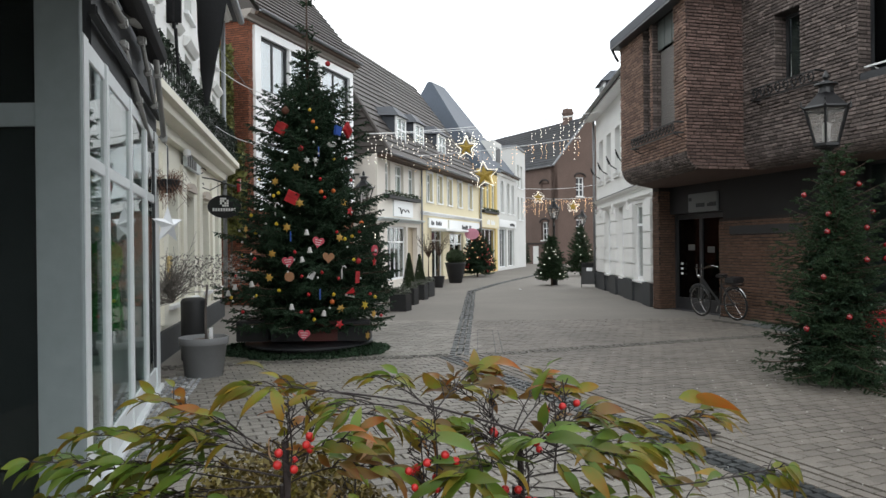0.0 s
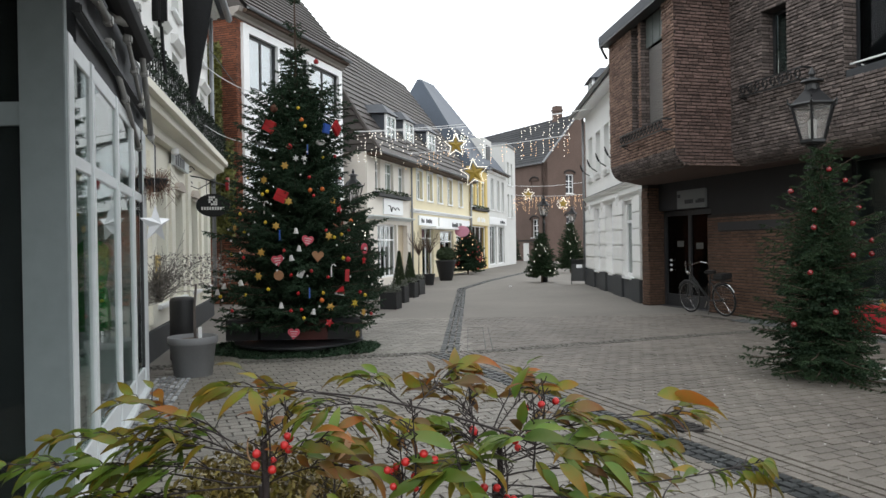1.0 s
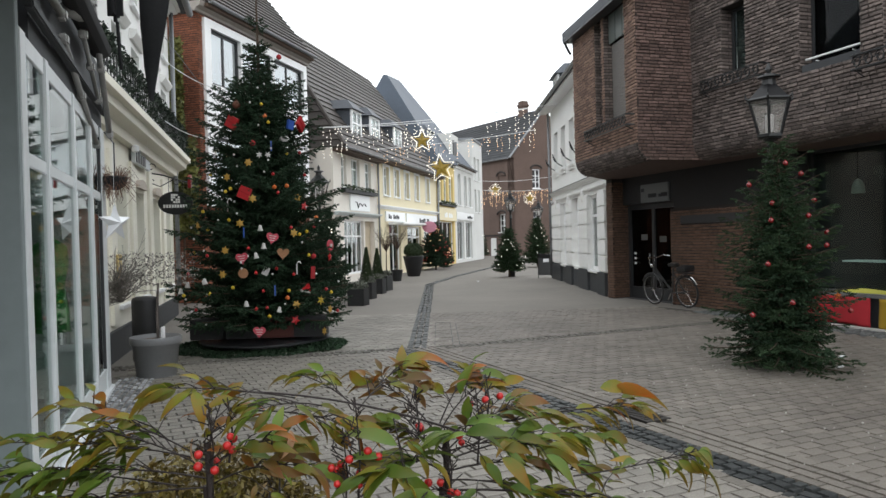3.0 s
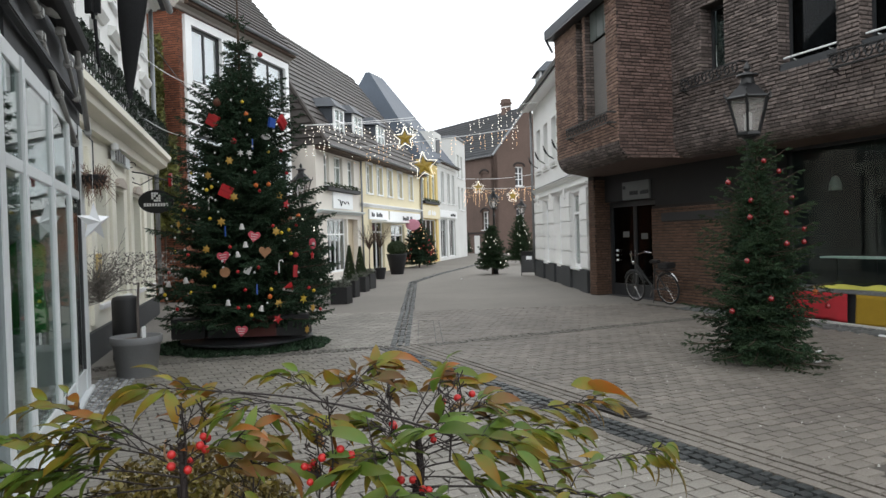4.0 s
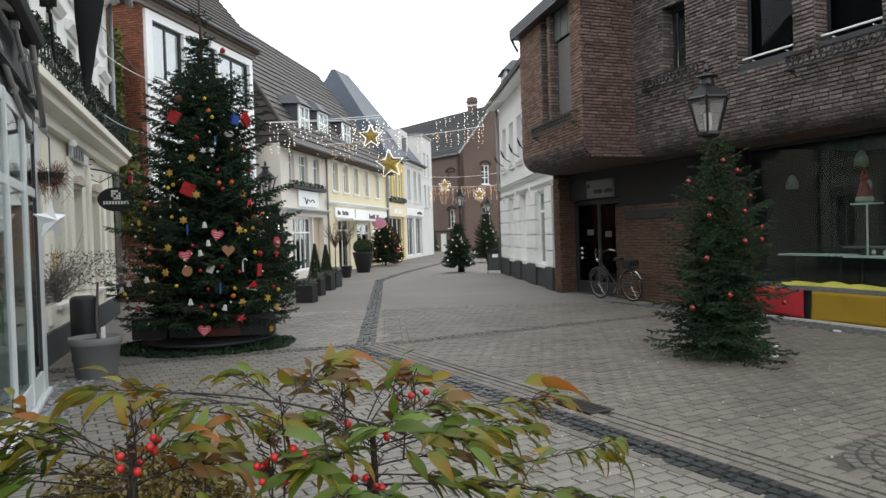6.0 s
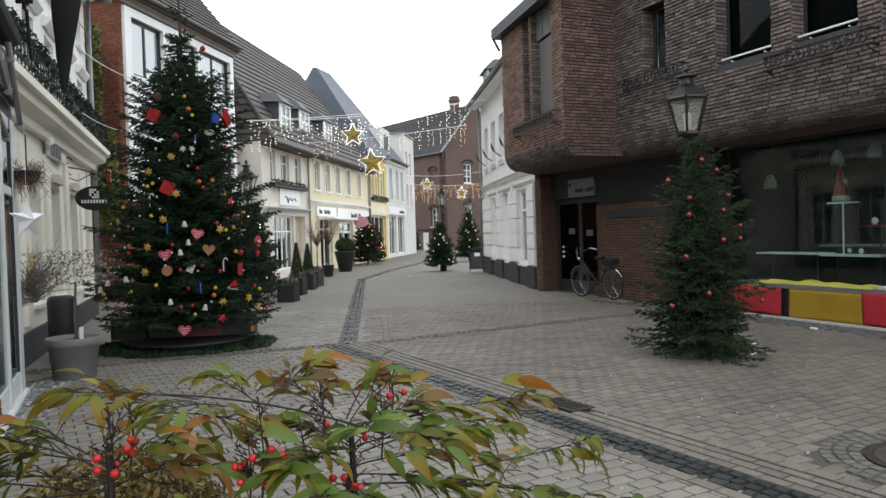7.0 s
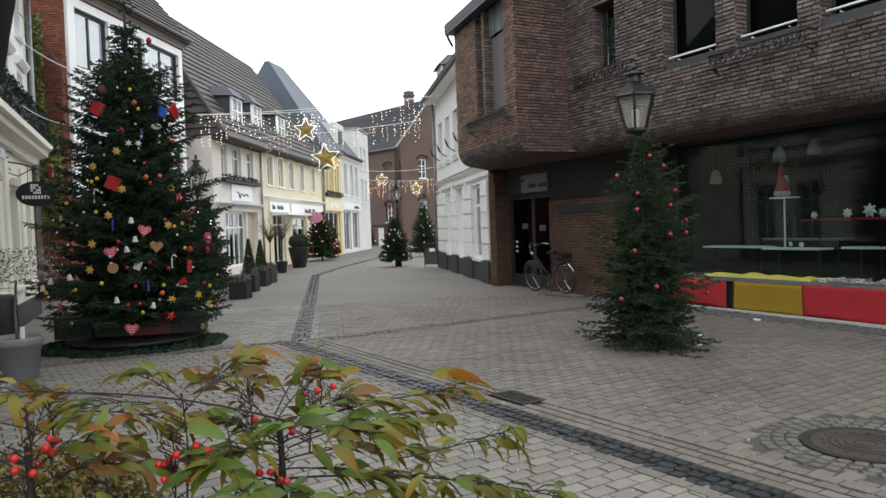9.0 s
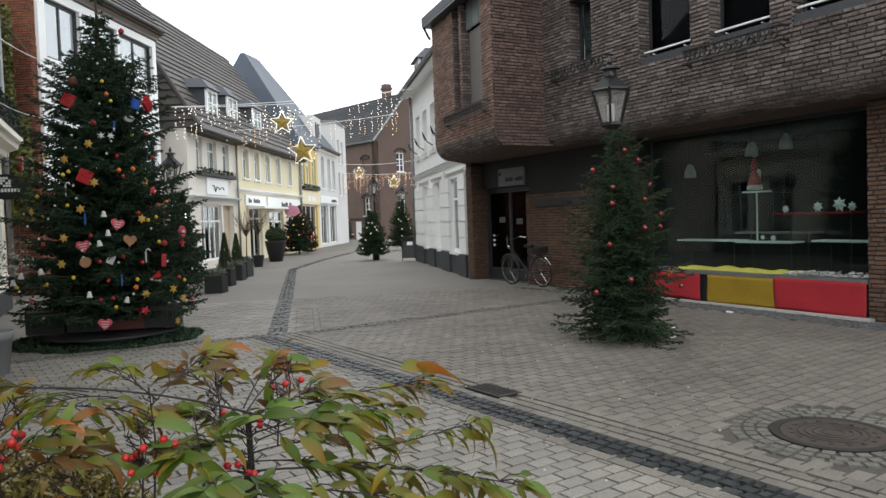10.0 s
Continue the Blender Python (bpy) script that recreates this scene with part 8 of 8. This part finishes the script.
# grating
GR = thing("drain_grating", pose(2.16, 6.24, 0.006, 0, 0, math.degrees(math.atan2(DR_D.y, DR_D.x))), "dark cast iron drain grating set in the paving", "grating")
RUST = material("cast_iron", (0.035, 0.031, 0.028), 0.7, 0.3, dark=0.6, grain=40, stain=6)
part("frame", boxes((-0.25, 0.25, -0.13, -0.1, 0.0, 0.023), (-0.25, 0.25, 0.1, 0.13, 0.0, 0.023), (-0.25, -0.22, -0.1, 0.1, 0.0, 0.023), (0.22, 0.25, -0.1, 0.1, 0.0, 0.023)), RUST, GR)
part("pit", boxes((-0.22, 0.22, -0.1, 0.1, 0.001, 0.004)), DARK_FRAME, GR)
for k in range(9):
    part("bar", boxes((-0.21 + k * 0.05, -0.185 + k * 0.05, -0.1, 0.1, 0.004, 0.022)), RUST, GR)
# manhole with its ring of setts
MH = thing("manhole_cover", pose(MAN.x, MAN.y, 0.008) @ Matrix.Diagonal((0.89, 0.89, 1, 1)), "round brown cast iron manhole cover with ring of holes", "manhole cover")
part("ring", lathe(bmesh.new(), [(0.45, 0.0), (0.45, 0.015), (0.39, 0.016), (0.385, 0.012), (0.385, 0.0)], 48), RUST, MH)
part("lid", lathe(bmesh.new(), [(0.38, 0.0), (0.38, 0.013), (0.2, 0.015), (0.01, 0.015)], 48), material("brown_cast_iron", (0.075, 0.058, 0.048), 0.65, 0.3, dark=0.65, grain=40, stain=5), MH)
for k in range(16):
    a = 2 * math.pi * k / 16
    part("hole", lathe(bmesh.new(), [(0.02, 0.0145), (0.02, 0.017), (0.001, 0.0172)], 8, (0.3 * math.cos(a), 0.3 * math.sin(a))), DARK_FRAME, MH)
for r_ in (0.08, 0.14, 0.2, 0.25):
    part("ridge", tube(bmesh.new(), [(r_ * math.cos(2 * math.pi * k / 32), r_ * math.sin(2 * math.pi * k / 32), 0.0155) for k in range(33)], 0.006, 4, cap=False), RUST, MH)
verts, faces = [], []
for rr_, n in ((0.45, 28), (0.54, 34), (0.63, 40)):
    for k in range(n):
        a = 2 * math.pi * (k + 0.5 * (n % 4 == 0)) / n
        c = MAN + Vector((math.cos(a), math.sin(a))) * rr_
        slab(verts, faces, c, Vector((-math.sin(a), math.cos(a))), Vector((math.cos(a), math.sin(a))), math.pi * rr_ / n - 0.008, 0.04, -0.01, 0.018 + rp.uniform(-0.003, 0.003), 0.006)
mesh_part("manhole_setts", verts, faces, material("grey_sett", (0.14, 0.132, 0.112), 0.8, dark=0.5, grain=40, vary=0.15), PAVE, "rings of grey setts round the manhole")["kind"] = "stuff"
# specks of litter and petals on the paving
verts, faces = [], []
for k in range(520):
    y = rp.uniform(3.0, 12.0)
    c = Vector((rp.uniform(-1.5, 0.75 * y), y))
    s = rp.uniform(0.003, 0.009)
    slab(verts, faces, c, Vector((1, 0)), Vector((0, 1)), s, s * rp.uniform(0.5, 1), 0.01, 0.0255, s * 0.3)
mesh_part("litter", verts, faces, material("pale_specks", (0.55, 0.54, 0.5), 0.8), PAVE, "pale specks scattered on the paving")["kind"] = "stuff"
for x, y in ((5.05, 8.0), (5.45, 8.6), (2.78, 26.3), (7.0, 9.6)):
    o = tagged(part("paper_scrap", boxes((-0.06, 0.06, -0.025, 0.025, 0.02, 0.043), bevel=0.008), PAPER), "crumpled white paper scrap lying on the paving", "litter", "paper scraps")
    o.matrix_world = pose(x, y, 0, 0, 0, 40 * x)

# ---- bricks of the walls ----
BL, BH, BJ = 0.205, 0.05, 0.013
rbk = random.Random(77)


def brick_slab(verts, faces, c, ax, up, nrm, hx, hz, proud):
    b = len(verts)
    bev = 0.005
    for k in (0, 1):
        for sx, sz in ((-1, -1), (1, -1), (1, 1), (-1, 1)):
            p = c + ax * (sx * (hx - bev * k)) + up * (sz * (hz - bev * k)) + nrm * (proud * k)
            verts.append(tuple(p))
    faces += [(b + 4, b + 5, b + 6, b + 7), (b, b + 1, b + 5, b + 4), (b + 1, b + 2, b + 6, b + 5), (b + 2, b + 3, b + 7, b + 6), (b + 3, b, b + 4, b + 7)]


def lay_bricks(parent, x0, x1, z0, z1, holes, mat, pick=None, y=0.0, m=None, label="bricks of the wall"):
    """Courses in running bond over a wall face at local y, left open at the holes."""
    verts, faces, single = [], [], []
    ax, up, nrm = Vector((1, 0, 0)), Vector((0, 0, 1)), Vector((0, 1, 0))
    z, i = z0, 0
    while z + BH <= z1 + 0.001:
        spans = [(x0, x1)]
        for h in holes:
            if h[2] < z + BH / 2 < h[3]:
                spans = [s for a, b in spans for s in ((a, min(b, h[0])), (max(a, h[1]), b)) if s[1] - s[0] > 0.03]
        for a, b in spans:
            x = a - ((BL + BJ) / 2 if i % 2 else 0)
            while x < b:
                own = BL * rbk.choice((1.0, 1.0, 0.8, 0.55))
                l, r_ = max(x, a), min(x + own, b)
                if r_ - l > 0.03:
                    c = Vector(((l + r_) / 2, y, z + BH / 2 + rbk.uniform(-0.003, 0.003)))
                    pr = 0.017 + rbk.uniform(-0.007, 0.008)
                    if pick and r_ - l > BL - 0.001 and pick(c) and len(single) < 300:
                        single.append((c, pr))
                    else:
                        brick_slab(verts, faces, c, (ax + up * rbk.gauss(0, 0.012)).normalized(), up, nrm, (r_ - l) / 2, BH / 2 * rbk.uniform(0.9, 1.05), pr)
                x += own + BJ
        z += BH + BJ
        i += 1
    ob = mesh_part("bricks", verts, faces, mat, parent, label)
    ob["kind"] = "stuff"
    if single:
        v1, f1 = [], []
        brick_slab(v1, f1, Vector((0, 0, 0)), ax, up, nrm, BL / 2, BH / 2, 0.014)
        me = bpy.data.meshes.new("brick")
        me.from_pydata(v1, [], f1)
        me.materials.append(mat)
        for c, pr in single:
            o = new("brick", me)
            o.parent = parent
            o.matrix_basis = Matrix.Translation(c + Vector((0, pr - 0.014, 0)))
    return ob


# The oriel's side gets the shaded brick tone, its front the lit one.
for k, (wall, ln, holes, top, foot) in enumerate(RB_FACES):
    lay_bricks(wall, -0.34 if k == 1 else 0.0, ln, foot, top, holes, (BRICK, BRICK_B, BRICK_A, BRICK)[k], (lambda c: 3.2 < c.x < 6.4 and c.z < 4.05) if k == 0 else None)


def foot_bricks(x0, x1, y, m):
    """Courses following the quarter round under a front."""
    verts, faces = [], []
    arc, i = 0.0, 0
    ax = Vector((1, 0, 0))
    while arc < CURVE * math.pi / 2 * 0.97:
        a = (arc + BH / 2) / CURVE
        z, yy = SOFFIT + CURVE * (1 - math.sin(a)), y - CURVE * (1 - math.cos(a)) - 0.012
        nrm = Vector((0, math.cos(a), -math.sin(a)))
        up = ax.cross(nrm) * -1
        x = x0 - ((BL + BJ) / 2 if i % 2 else 0)
        while x < x1:
            l, r_ = max(x, x0), min(x + BL, x1)
            if r_ - l > 0.03:
                brick_slab(verts, faces, Vector(((l + r_) / 2, yy, z)), ax, up, nrm, (r_ - l) / 2, BH / 2, 0.01 + rbk.uniform(-0.003, 0.004))
            x += BL + BJ
        arc += BH + BJ
        i += 1
    ob = mesh_part("foot_bricks", verts, faces, BRICK, RB, "bricks curving under the upper floor")
    ob.matrix_basis = m
    ob["kind"] = "stuff"


def reveal_bricks(wall, x, z0, z1, depth, side):
    """Courses on the side of a window opening; side is +1 where the face looks along +x."""
    verts, faces = [], []
    ax, up, nrm = Vector((0, 1, 0)), Vector((0, 0, 1)), Vector((side, 0, 0))
    z, i = z0 + 0.005, 0
    while z + BH < z1:
        y = -depth + (0.0 if i % 2 else 0.08)
        for ya, yb in ((-depth, y - BJ), (y, 0.0)):
            if yb - ya > 0.03:
                brick_slab(verts, faces, Vector((x, (ya + yb) / 2, z + BH / 2)), ax, up, nrm, (yb - ya) / 2, BH / 2, 0.008 + rbk.uniform(-0.002, 0.003))
        z += BH + BJ
        i += 1
    mesh_part("reveal_bricks", verts, faces, BRICK, wall, "bricks of the window reveal")["kind"] = "stuff"


for k in (0, 2):
    for h in RB_FACES[k][2]:
        reveal_bricks(RB_FACES[k][0], h[0], h[2], h[3], 0.24 if k == 0 else 0.18, 1)
        reveal_bricks(RB_FACES[k][0], h[1], h[2], h[3], 0.24 if k == 0 else 0.18, -1)
foot_bricks(-3.0, 5.87, 0.8, Matrix.Identity(4))
foot_bricks(0.0, ORIEL_LEN, 0.0, ORIEL)
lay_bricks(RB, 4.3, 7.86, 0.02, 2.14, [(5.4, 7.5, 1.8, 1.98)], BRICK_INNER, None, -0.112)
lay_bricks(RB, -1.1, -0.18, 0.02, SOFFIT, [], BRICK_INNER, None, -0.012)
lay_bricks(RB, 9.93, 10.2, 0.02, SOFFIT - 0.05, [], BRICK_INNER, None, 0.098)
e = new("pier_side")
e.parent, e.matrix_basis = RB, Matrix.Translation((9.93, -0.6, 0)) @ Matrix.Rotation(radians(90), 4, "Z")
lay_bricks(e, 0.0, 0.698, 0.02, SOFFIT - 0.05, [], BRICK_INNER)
lay_bricks(BB, 0.0, LB, 0.02, 8.1, [(LB - 6.45, LB - 0.2, 2.7, 7.95)], BRICK_RED, None, 0.0)
e = new("corner_side")
e.parent, e.matrix_basis = BB, Matrix.Translation((LB, 0, 0)) @ Matrix.Rotation(radians(-90), 4, "Z")
lay_bricks(e, 0.0, 3.0, 0.02, 8.1, [], BRICK_RED)
for ob in bpy.data.objects:
    if ob.parent and ob.name.startswith(("writing", "branch.")):
        ob["kind"] = "stuff"
